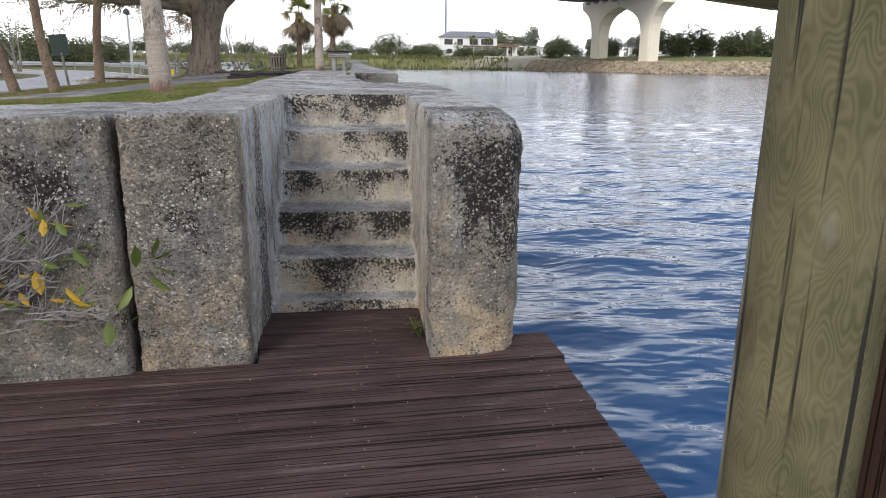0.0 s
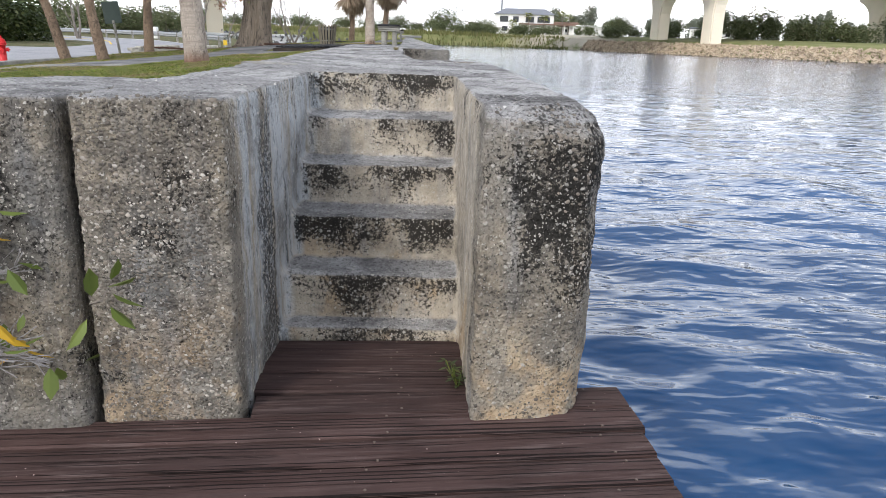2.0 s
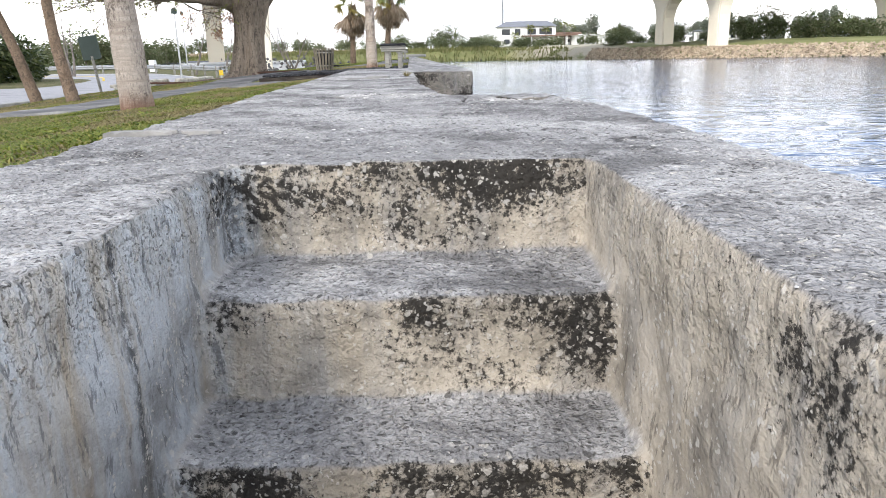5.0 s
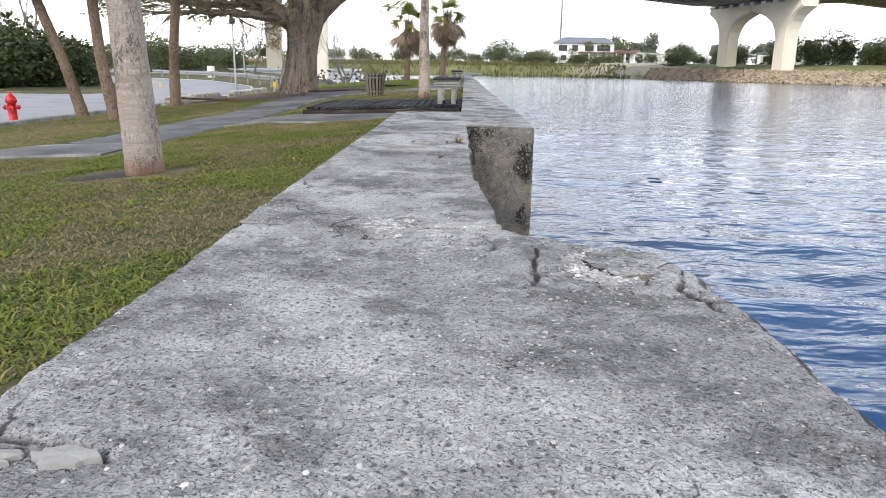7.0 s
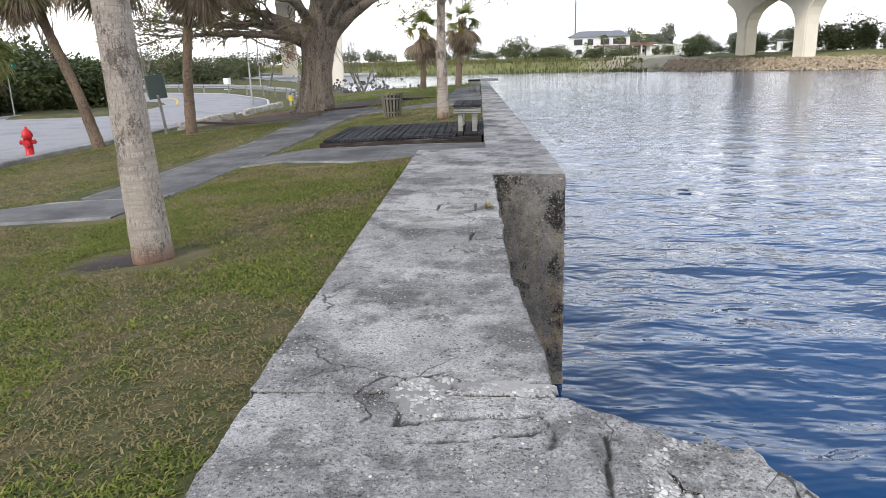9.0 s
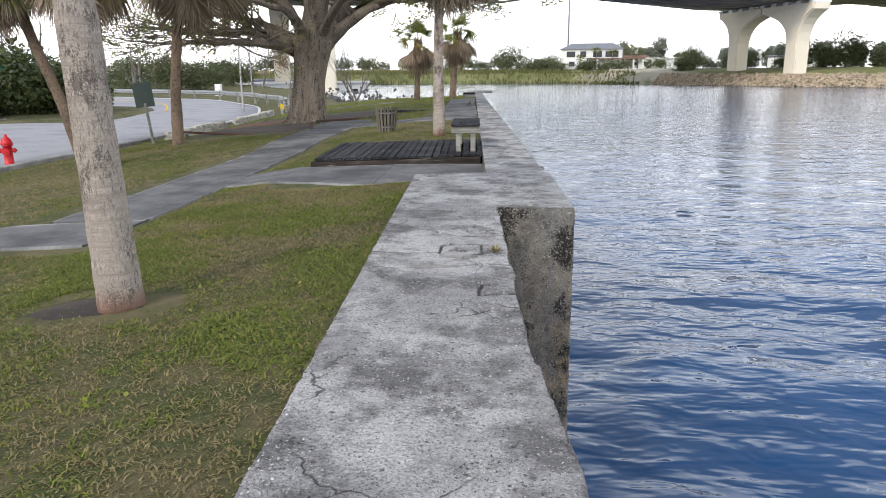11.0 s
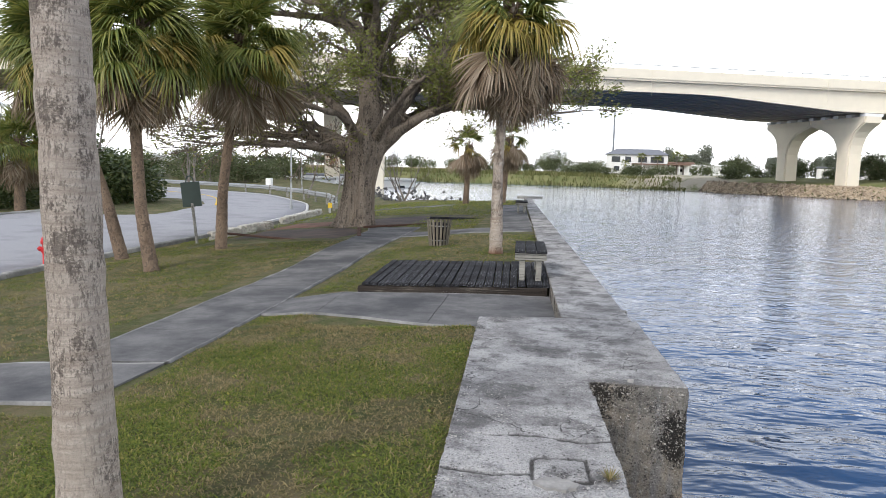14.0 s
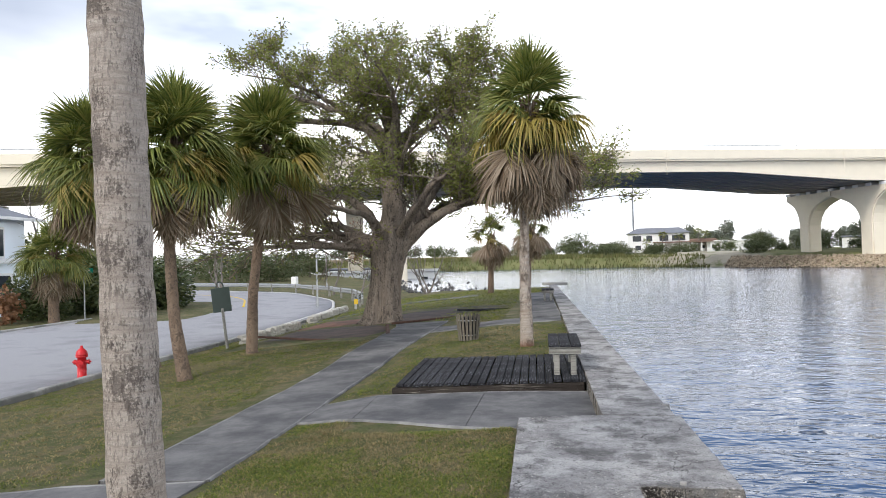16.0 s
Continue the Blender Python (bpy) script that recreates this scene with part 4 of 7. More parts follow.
# ---------------------------------------------------------------- timber deck
deck = new("deck")
tagged(deck, "dark brown timber boarding of the landing deck, worn and gapped", "deck", "", "structure")
_rng = random.Random(4)
_y, _k = -0.985, 0
while _y > -6.4:
    w = 0.146 + _rng.uniform(-0.005, 0.005)
    yc = _y - w / 2
    skew = 0.045 if yc > -1.42 else 0.100
    if yc > -1.46:
        x0, x1 = 0.01, 0.762
    elif yc > -1.62:
        x0, x1 = 0.05, 1.315
    else:
        x0, x1 = -5.0, 1.325 + 0.055 * min(1.3, -1.5 - yc) + _rng.uniform(-0.012, 0.012)
    xm = (x0 + x1) / 2
    # one board: sawn faces, softened arrises, a little cupped and wandering
    n, hw = max(6, int((x1 - x0) / 0.09)), (w - _rng.uniform(0.006, 0.014)) / 2
    prof = [(-hw, -0.02), (-hw, 0.013), (-hw + 0.006, 0.019), (-hw * 0.35, 0.0205), (hw * 0.35, 0.0205), (hw - 0.006, 0.019), (hw, 0.013), (hw, -0.02)]
    h = Heap()
    for i in range(n + 1):
        u = x0 + (x1 - x0) * i / n - xm
        for py, pz in prof:
            side = noise.noise((u * 4.5, _k * 5.1, 9 + (py > 0) * 4)) * 0.0035 if abs(py) > hw * 0.8 else 0.0
            h.v.append(Vector((u, py + side, pz + 0.0035 * noise.noise((u * 1.3, _k * 3.7, 0)) + 0.0022 * noise.noise((u * 7, py * 60, _k)))))
    for i in range(n):
        for j in range(8):
            a, b = i * 8 + j, i * 8 + (j + 1) % 8
            h.f.append((a, b, b + 8, a + 8))
    h.f += [tuple(range(8))[::-1], tuple(range(n * 8, n * 8 + 8))]
    b = h.put("plank", M["plank"], deck)
    b.location = (xm, yc + math.tan(skew) * (xm - 0.4), DECK + _rng.uniform(-0.003, 0.003))
    b.rotation_euler = (0, 0, skew + radians(_rng.uniform(-0.12, 0.12)))
    # nail heads where the joists lie
    for jx in (-1.0, 0.5, 1.2):
        jx += _rng.uniform(-0.035, 0.035)
        if x0 + 0.05 < jx < x1 - 0.03 and yc > -3.6:
            for sy in (-0.33, 0.33):
                nail = part("nail", bm_lathe([(0.0045, -0.002), (0.0045, 0.0015), (0.003, 0.003)], 8), M["nail"], b)
                nail.location = (jx - xm + _rng.uniform(-0.01, 0.01), sy * w, 0.0205)
    _y -= w
    _k += 1
for x in (-4.2, -2.6, -1.0, 0.5, 1.2):
    b = part("joist", bm_box(0.06, 4.7, 0.2, (0, 0, 0)), M["plank"], deck)
    b.location = (x, -4.0, DECK - 0.245)
b = part("fascia", bm_box(0.04, 4.7, 0.2, (0, 0, 0), 0.004), M["plank"], deck)
b.location = (1.335, -4.0, DECK - 0.245)


def pile():
    h = Heap()
    r = random.Random(2)
    zs = [-2.8 + 0.06 * i for i in range(82)]
    pts = [(0.012 * noise.noise((0, 0, z * 0.7)), 0.012 * noise.noise((5, 0, z * 0.7)), z) for z in zs]
    h.tube(pts, [0.113 - 0.003 * z for z in zs], 40, lambda i, a: 1 + 0.018 * noise.noise((2 * math.cos(a), 2 * math.sin(a), i * 0.09)) + 0.008 * noise.noise((9 * math.cos(a), 9 * math.sin(a), i * 0.03)))
    top = thing("mooring_pile", 1.325, -3.225, 0, "round green-brown treated timber pile with splits and knots", "post")
    h.put("post", M["post"], top, "", True)
    b = part("board", bm_box(0.045, 0.16, 2.9, (0.15, -0.05, -1.3), 0.005), M["board"], top, "reddish brown upright board")
    return top


pile()
fender = thing("dock_fender", 1.60, -3.36, DECK - 0.9, "black rubber dock fender beside the pile", "fender")
part("body", bm_box(0.16, 0.22, 1.75, (0, 0, 0), 0.04, 3), M["black"], fender)

# ---------------------------------------------------------------- street, paths, kerb
def ribbon(name, centre, width, material, label, category, lift=0.03, rows_across=5, parent=None):
    """A strip that follows the ground along a plan line."""
    pts = [Vector((x, y, 0)) for x, y in centre]
    dense = []
    for a, b in zip(pts, pts[1:]):
        n = max(2, int((b - a).length / 0.9))
        dense += [a.lerp(b, i / n) for i in range(n)]
    dense.append(pts[-1])
    for _ in range(3):
        dense = [dense[0]] + [(p + q + r) / 3 for p, q, r in zip(dense, dense[1:], dense[2:])] + [dense[-1]]
    verts, faces = [], []
    for i, p in enumerate(dense):
        d = (dense[min(i + 1, len(dense) - 1)] - dense[max(i - 1, 0)]).normalized()
        s = Vector((d.y, -d.x, 0))
        for j in range(rows_across):
            q = p + s * width * (j / (rows_across - 1) - 0.5)
            verts.append((q.x, q.y, height(q.x, q.y) + lift))
    for i in range(len(dense) - 1):
        for j in range(rows_across - 1):
            a = i * rows_across + j
            faces.append((a, a + 1, a + 1 + rows_across, a + rows_across))
    ob = link_mesh(name, verts, faces, material, parent, "", True)
    m = ob.modifiers.new("thick", "SOLIDIFY")
    m.thickness, m.offset = 0.1, -1
    if label:
        tagged(ob, label, category, "", "structure")
    return ob


ROAD = [(-15.8, -60), (-15.6, 0), (-15.7, 18), (-16.2, 30), (-18.5, 40), (-24, 48.5), (-33, 54), (-60, 62), (-140, 78)]
ribbon("road", ROAD, 10.2, M["road"], "pale worn grey street curving away past the trees", "road", 0.05, 9)
ribbon("centre_line", [(-17.6, 37.5), (-20.5, 43.8), (-24, 48.5), (-33, 54), (-60, 62), (-140, 78)], 0.12, M["yellow"], "faded yellow centre line painted on the street", "marking", 0.062, 2)
ribbon("edge_line", [(-11.3, 28), (-12.0, 36), (-14.6, 43.5), (-20.5, 51.5), (-31, 57.5), (-60, 66)], 0.13, M["mark"], "white edge line painted on the street", "marking", 0.062, 2)
ribbon("side_street", [(-25, 47.5), (-34, 49), (-60, 52), (-120, 56)], 4.0, M["road"], "pale side street joining the road", "road", 0.045, 5)


def kerb(line, n0, label):
    """Kerb stones laid end to end."""
    k = new(n0)
    tagged(k, label, "kerb", "", "structure")
    bm = bm_box(0.985, 0.16, 0.26, (0, 0, -0.16), 0.02, 1)
    me = bpy.data.meshes.new("kerb_stone")
    bm.to_mesh(me)
    bm.free()
    me.materials.append(M["kerb"])
    for (x0, y0), (x1, y1) in zip(line, line[1:]):
        L = math.hypot(x1 - x0, y1 - y0)
        n = max(1, round(L))
        for i in range(n):
            t = (i + 0.5) / n
            x, y = x0 + (x1 - x0) * t, y0 + (y1 - y0) * t
            o = new("kerb_stone", me)
            o.parent = k
            o.location = (x, y, height(x, y) + 0.02)
            o.rotation_euler = (0, 0, math.atan2(y1 - y0, x1 - x0))
            o.scale = (L / n, 1, 1)


kerb([(-10.55, 2), (-10.45, 14), (-10.5, 20), (-10.75, 28), (-11.4, 35)], "kerb", "low grey concrete kerb along the street")
kerb([(-20.9, 0), (-20.8, 18), (-21.2, 30)], "kerb_opposite", "low grey concrete kerb on the far side of the street")


def slab_run(name, corners, label, lift=0.025):
    """Concrete paving cast in bays; each bay a slab with worn arrises."""
    top = new(name)
    tagged(top, label, "path", "", "structure")
    for (a, b), (c, d) in zip(corners, corners[1:]):
        quad = [Vector((*a, 0)), Vector((*b, 0)), Vector((*d, 0)), Vector((*c, 0))]
        mid = sum(quad, Vector()) / 4
        quad = [q + (mid - q).normalized() * 0.006 for q in quad]
        n = 6
        bm = bmesh.new()
        grid = []
        for j in range(n + 1):
            row = []
            for i in range(n + 1):
                u, v = i / n, j / n
                p = (quad[0].lerp(quad[1], u)).lerp(quad[3].lerp(quad[2], u), v)
                row.append(bm.verts.new((p.x, p.y, height(p.x, p.y) + lift)))
            grid.append(row)
        for j in range(n):
            for i in range(n):
                bm.faces.new((grid[j][i], grid[j][i + 1], grid[j + 1][i + 1], grid[j + 1][i]))
        ext = bmesh.ops.extrude_face_region(bm, geom=bm.faces[:])
        for v in [g for g in ext["geom"] if isinstance(g, bmesh.types.BMVert)]:
            v.co.z -= 0.09
        o = part("slab", bm, M["path"], top)
    # pale worn arris down both sides
    for side, sign in ((0, 1), (1, -1)):
        line = [Vector((*c[side], 0)) for c in corners]
        other = [Vector((*c[1 - side], 0)) for c in corners]
        hp = Heap()
        for i, (p, q) in enumerate(zip(line, line[1:])):
            n = max(3, int((q - p).length / 0.12))
            for j in range(n + (i == len(line) - 2)):
                t = j / n
                a = p.lerp(q, t)
                d = (other[i].lerp(other[i + 1], t) - a).normalized()
                w = max(0.008, 0.024 + 0.03 * noise.noise((a.x * 3, a.y * 3, 1.0)))
                for off, dz in ((-0.012, -0.03), (-0.006, 0.004), (w * 0.5, 0.0055), (w, 0.002), (w + 0.004, -0.02)):
                    v = a + d * off
                    hp.v.append(Vector((v.x, v.y, height(v.x, v.y) + lift + dz)))
        for i in range(len(hp.v) // 5 - 1):
            for j in range(4):
                k = i * 5 + j
                hp.f.append((k, k + 1, k + 6, k + 5) if sign > 0 else (k + 5, k + 6, k + 1, k))
        hp.put("edge", M["paleedge"], top, "pale worn edge of the paving", True)
    return top


WL = [(-4.9, -6.0), (-4.75, 0.0), (-4.45, 7.5), (-4.42, 8.7), (-4.45, 10.0), (-4.47, 11.6), (-4.55, 13.5), (-4.65, 15.6), (-4.78, 18.0), (-4.95, 20.6), (-5.2, 21.6)]
WR = [(-3.5, -6.0), (-3.45, 0.0), (-3.40, 7.5), (-3.41, 8.7), (-3.43, 10.0), (-3.49, 11.6), (-3.55, 13.5), (-3.6, 15.6), (-3.64, 18.0), (-3.66, 20.6), (-3.7, 21.6)]
slab_run("walkway", list(zip(WL, WR))[2:], "stained dark grey concrete walkway through the lawn")
slab_run("crosswalk", [((-10.4, 6.2), (-10.4, 7.3)), ((-8.6, 6.2), (-8.6, 7.3)), ((-6.8, 6.25), (-6.8, 7.32)), ((-5.0, 6.3), (-5.0, 7.35)), ((-3.45, 6.4), (-3.42, 7.48))],
         "stained grey concrete path from the street to the walkway", 0.022)
slab_run("platform_apron", [((-3.42, 9.55), (-3.45, 10.55)), ((-2.72, 9.40), (-2.78, 10.78)), ((-1.4, 9.05), (-1.4, 10.90)), ((-0.03, 8.90), (-0.06, 10.98))],
         "dark stained concrete apron in front of the low platform", 0.02)
slab_run("cross_path", [((-3.66, 18.6), (-3.7, 19.9)), ((-2.6, 18.9), (-2.6, 20.1)), ((-1.5, 19.2), (-1.5, 20.4)), ((-0.5, 19.4), (-0.55, 20.6))],
         "grey concrete path from the walkway to the seawall", 0.02)
slab_run("wall_path", [((-1.6, 20.5), (-0.52, 20.7)), ((-1.75, 24.5), (-0.72, 24.5)), ((-1.9, 28.5), (-0.9, 28.5)), ((-2.1, 33.0), (-1.08, 33.0))],
         "dark concrete strip along the inside of the seawall", 0.02)
slab_run("back_path", [((-12, 26.6), (-12, 27.9)), ((-9.5, 26.9), (-9.5, 28.1)), ((-7.5, 33), (-7.5, 34.2)), ((-4.5, 34.5), (-4.5, 35.6))],
         "pale concrete path behind the old tree", 0.02)


# ---------------------------------------------------------------- low platform and bench
def tilt_z(x):
    return -0.035 + 0.03 * (x + 0.13)


def platform():
    top = thing("platform", 0, 0, 0, "low old timber platform with blackened boards beside the seawall", "platform")
    rr = random.Random(8)
    x0, x1, yf, yb = -2.64, -0.14, 10.93, 13.35
    n = 23
    w = (x1 - x0) / n
    for i in range(n):
        xc = x0 + w * (i + 0.5)
        L = yb - yf + rr.uniform(-0.02, 0.02)
        bm = bm_box(w - rr.uniform(0.006, 0.016), L, 0.035, (0, 0, 0), 0.004)
        bmesh.ops.subdivide_edges(bm, edges=[e for e in bm.edges if e.calc_length() > 0.5], cuts=6)
        for v in bm.verts:
            v.co.z += 0.006 * noise.noise((v.co.y * 2, i * 3.1, 0)) + rr.uniform(-0.001, 0.001)
        b = part("board", bm, M["oldplank"], top)
        b.location = (xc - 0.05 * rr.random() * 0.2, (yf + yb) / 2 + 0.03 * (xc - x0), tilt_z(xc) - 0.035 + rr.uniform(-0.007, 0.006))
        b.rotation_euler = (rr.uniform(-0.003, 0.003), -0.03, rr.uniform(-0.004, 0.004) + 0.045)
    for y, nm in ((yf + 0.02, "front_beam"), (yb - 0.05, "back_beam")):
        b = part(nm, bm_box(x1 - x0, 0.05, 0.135, (0, 0, 0), 0.006), M["facebeam"], top, "split and stained face board")
        b.location = ((x0 + x1) / 2, y + 0.04, tilt_z((x0 + x1) / 2) - 0.177)
        b.rotation_euler = (0, -0.03, 0.03)
    for x in (x0 + 0.03, -1.4, x1 - 0.03):
        b = part("side_beam", bm_box(0.05, yb - yf - 0.1, 0.13, (0, 0, 0), 0.006), M["joist"], top)
        b.location = (x, (yf + yb) / 2 + 0.05, tilt_z(x) - 0.175)
    for x in (x0 + 0.1, -1.4, x1 - 0.1):
        for y in (yf + 0.2, yb - 0.2):
            g = height(x, y)
            b = part("foot", bm_box(0.14, 0.14, tilt_z(x) - 0.04 - g, (0, 0, 0)), M["joist"], top)
            b.location = (x, y, g - 0.002)
    return top


platform()


def bench(x, y, z, rz, label):
    top = thing("bench", x, y, z, label, "bench", "benches by the seawall", rz)
    for sx in (-0.11, 0.11):
        part("leg", bm_box(0.075, 0.085, 0.30, (sx, -0.55, 0), 0.006), M["greywood"], top)
        part("leg", bm_box(0.075, 0.085, 0.30, (sx, 0.55, 0), 0.006), M["greywood"], top)
    for sy in (-0.6, 0.6):
        part("crosspiece", bm_box(0.42, 0.045, 0.10, (0, sy, 0.28), 0.006), M["greywood"], top)
    for sx in (-0.145, 0.0, 0.145):
        b = part("seat_board", bm_box(0.138, 1.34, 0.035, (0, 0, 0), 0.006), M["oldplank"], top, "blackened seat board")
        b.location = (sx, 0, 0.38)
    return top


bench(-0.40, 11.95, -0.045, 2, "small grey timber bench with a blackened seat on the platform")
bench(-1.05, 27.3, height(-1.05, 27.3) + 0.02, 2, "weathered grey timber bench by the far seawall")


# second low platform farther along, and timber edging by the old tree
def timber(x, y, z, L, w, h, rz, mat, label):
    top = thing("timber_edging", x, y, z, label, "timber", "timber edging round the beds", rz)
    part("beam", bm_box(L, w, h, (0, 0, 0), 0.012), mat, top)


def bed(name, outline, mat, label, lift=0.03):
    bm = bmesh.new()
    pts = [Vector((x, y, 0)) for x, y in outline]
    c = sum(pts, Vector()) / len(pts)
    rings = []
    for k in range(5):
        rings.append([bm.verts.new((*(c.lerp(p, k / 4 if k else 0.02)).xy, 0)) for p in pts])
    for a, b in zip(rings, rings[1:]):
        for i in range(len(pts)):
            bm.faces.new((a[i], a[(i + 1) % len(pts)], b[(i + 1) % len(pts)], b[i]))
    bm.faces.new(rings[0])
    for v in bm.verts:
        v.co.z = height(v.co.x, v.co.y) + lift + 0.012 * noise.noise((v.co.x * 3, v.co.y * 3, 0))
    for v in rings[-1]:
        v.co.z -= lift + 0.01
    return tagged(part(name, bm, mat, None, "", True), label, "planting bed", "", "structure")


bed("grass_verge", [(-20.4, 26.6), (-17.2, 28.2), (-16.3, 29.6), (-16.6, 32), (-17.3, 35), (-18.3, 38.5), (-19.6, 41), (-22, 43), (-25, 43.8), (-25, 36), (-22.5, 30)], M["lawn"], "grass verge in the mouth of the side street", 0.10)
bed("mulch_bed", [(-8.9, 20.0), (-7.2, 19.2), (-5.2, 18.45), (-4.95, 19.6), (-5.35, 21.4), (-5.9, 22.3), (-7.2, 22.7), (-8.9, 22.9)], M["mulch"], "flat dark brown mulch bed under the old tree", 0.02)
bed("mulch_bed_behind", [(-5.3, 21.35), (-4.4, 22.2), (-3.7, 23.2), (-3.85, 24.5), (-1.95, 24.8), (-1.85, 26.2), (-2.8, 27.6), (-4.2, 27.8), (-6.0, 27.0), (-6.9, 24.6)], M["mulch"], "dark leaf-strewn mulch bed behind the walkway", 0.015)
bed("red_mulch_bed", [(-9.1, 23.4), (-7.6, 22.9), (-6.9, 23.6), (-7.2, 25.6), (-9.0, 26.2)], M["redmulch"], "reddish mulch bed beside the tree roots", 0.022)
timber(-6.9, 19.05, height(-6.9, 19.05), 3.9, 0.10, 0.05, -21, M["board"], "dark brown timber edging the mulch bed")
timber(-5.05, 20.0, height(-5.05, 20.0), 2.4, 0.10, 0.06, 105, M["board"], "dark brown timber edging the mulch bed")
timber(-4.5, 22.2, height(-4.5, 22.2), 2.4, 0.10, 0.06, 52, M["board"], "dark brown timber edging the mulch bed")
timber(-2.9, 24.65, height(-2.9, 24.65), 2.0, 0.12, 0.07, 10, M["oldplank"], "long black timber edging the grass terrace")

# low stone edging between bed and street
_r = random.Random(21)
for (x0, y0), (x1, y1), n in (((-9.4, 20.5), (-9.25, 24.4), 20), ((-9.95, 27.2), (-11.0, 34.8), 34)):
    for i in range(n):
        t = (i + 0.5) / n
        for lay in range(3):
            x, y = x0 + (x1 - x0) * t + _r.uniform(-0.06, 0.06), y0 + (y1 - y0) * t
            bm = bm_box(_r.uniform(0.16, 0.24), _r.uniform(0.16, 0.26), _r.uniform(0.09, 0.13), (0, 0, 0), 0.03, 2)
            s = part("edging_stone", bm, M["stone"], None, "", False)
            s.matrix_world = pose(x, y, height(x, y) + 0.09 * lay - 0.015, 0, 0, _r.uniform(0, 90))
            tagged(s, "pale rough limestone edging block in a low border", "stone", "stone border by the street")


# ---------------------------------------------------------------- street furniture
def trash_bin(x, y):
    z = height(x, y)
    top = thing("trash_bin", x, y, z, "round litter bin of weathered upright timber slats on the lawn", "bin", "", 10)
    top.scale = (0.84, 0.84, 0.68)
    h = Heap()
    bm = bm_lathe([(0.19, 0.03), (0.23, 0.70), (0.20, 0.70), (0.165, 0.06)], 20)
    part("liner", bm, M["black"], top, "dark bin liner")
    n = 18
    for i in range(n):
        a = i * math.tau / n
        b = part("slat", bm_box(0.052, 0.022, 0.79, (0, 0, 0), 0.004), M["bin"], top)
        b.matrix_local = pose(0.225 * math.cos(a), 0.225 * math.sin(a), 0.0, 0, 0, math.degrees(a) - 90) @ pose(0, 0, 0, -5.0)
    for z0, r in ((0.16, 0.222), (0.60, 0.264)):
        bm = bmesh.new()
        bm_lathe([(r - 0.01, z0), (r - 0.01, z0 + 0.03), (r - 0.014, z0 + 0.03), (r - 0.014, z0)], 24, bm)
        part("hoop", bm, M["steel"], top)


trash_bin(-2.36, 16.25)


def hydrant(x, y):
    top = thing("fire_hydrant", x, y, height(x, y) + 0.02, "red painted fire hydrant beside the kerb", "hydrant", "", 20)
    part("barrel", bm_lathe([(0.15, 0), (0.15, 0.035), (0.095, 0.045), (0.09, 0.5), (0.12, 0.505), (0.12, 0.54)], 20), M["red"], top, "", True)
    part("bonnet", bm_lathe([(0.125, 0.54), (0.12, 0.57), (0.10, 0.64), (0.05, 0.69), (0.03, 0.70), (0.03, 0.75), (0.012, 0.755)], 20), M["red"], top, "", True)
    for d, r, rz in ((0.16, 0.045, 0), (0.16, 0.045, 180), (0.17, 0.062, 270)):
        b = part("outlet_cap", bm_lathe([(r, 0.05), (r, d - 0.03), (r * 1.2, d - 0.03), (r * 1.2, d), (0.02, d), (0.02, d + 0.03)], 12), M["red"], top)
        b.matrix_local = pose(0, 0, 0.40, 0, 90, 0) if rz == 0 else pose(0, 0, 0.40, 0, 90, rz) if rz == 180 else pose(0, 0, 0.38, 90, 0, 0)
    return top


hydrant(-10.75, 15.6)


def notice_board(x, y):
    top = thing("park_sign", x, y, height(x, y), "dark green metal sign board on a leaning post, seen from behind", "sign", "", 12)
    top.matrix_world = top.matrix_world @ pose(0, 0, 0, 0, -6, 0)
    part("post", bm_lathe([(0.04, -0.1), (0.04, 1.1), (0.035, 1.1)], 12), M["greywood"], top)
    part("board", bm_box(0.50, 0.04, 0.66, (0.0, 0, 1.0), 0.012, 2), M["sign"], top)
    h = Heap()
    h.tube([Vector((0.1 * math.cos(a), 0, 1.66 + 0.16 * math.sin(a))) for a in (i * math.pi / 8 for i in range(9))], [0.018] * 9, 6)
    h.put("finial", M["sign"], top)
    return top


notice_board(-9.45, 19.7)


def street_sign(x, y):
    top = thing("street_sign", x, y, height(x, y), "green street name blade on a grey steel post", "sign", "", 25)
    part("post", bm_lathe([(0.03, -0.1), (0.03, 2.1), (0.02, 2.12)], 10), M["steel"], top)
    blade = part("blade", bm_box(0.75, 0.012, 0.2, (0, 0, 2.12), 0.004), M["streetgreen"], top)
    part("lettering", bm_box(0.5, 0.016, 0.07, (0, 0, 2.185)), M["white"], blade, "white bar of unreadable lettering")


street_sign(-21.5, 30.0)


def lamp_post(x, y, hgt, label):
    top = thing("street_lamp", x, y, height(x, y), label, "lamp post")
    part("pole", bm_lathe([(0.09, 0), (0.09, 0.3), (0.055, 0.35), (0.04, hgt)], 10), M["steel"], top)
    part("head", bm_lathe([(0.04, hgt), (0.17, hgt + 0.05), (0.17, hgt + 0.25), (0.05, hgt + 0.36)], 10), M["sign"], top)


lamp_post(-21.5, 62.0, 4.6, "slim dark street lamp beyond the guard rail")
lamp_post(-13.4, 37.5, 3.4, "slim sign pole beside the guard rail")


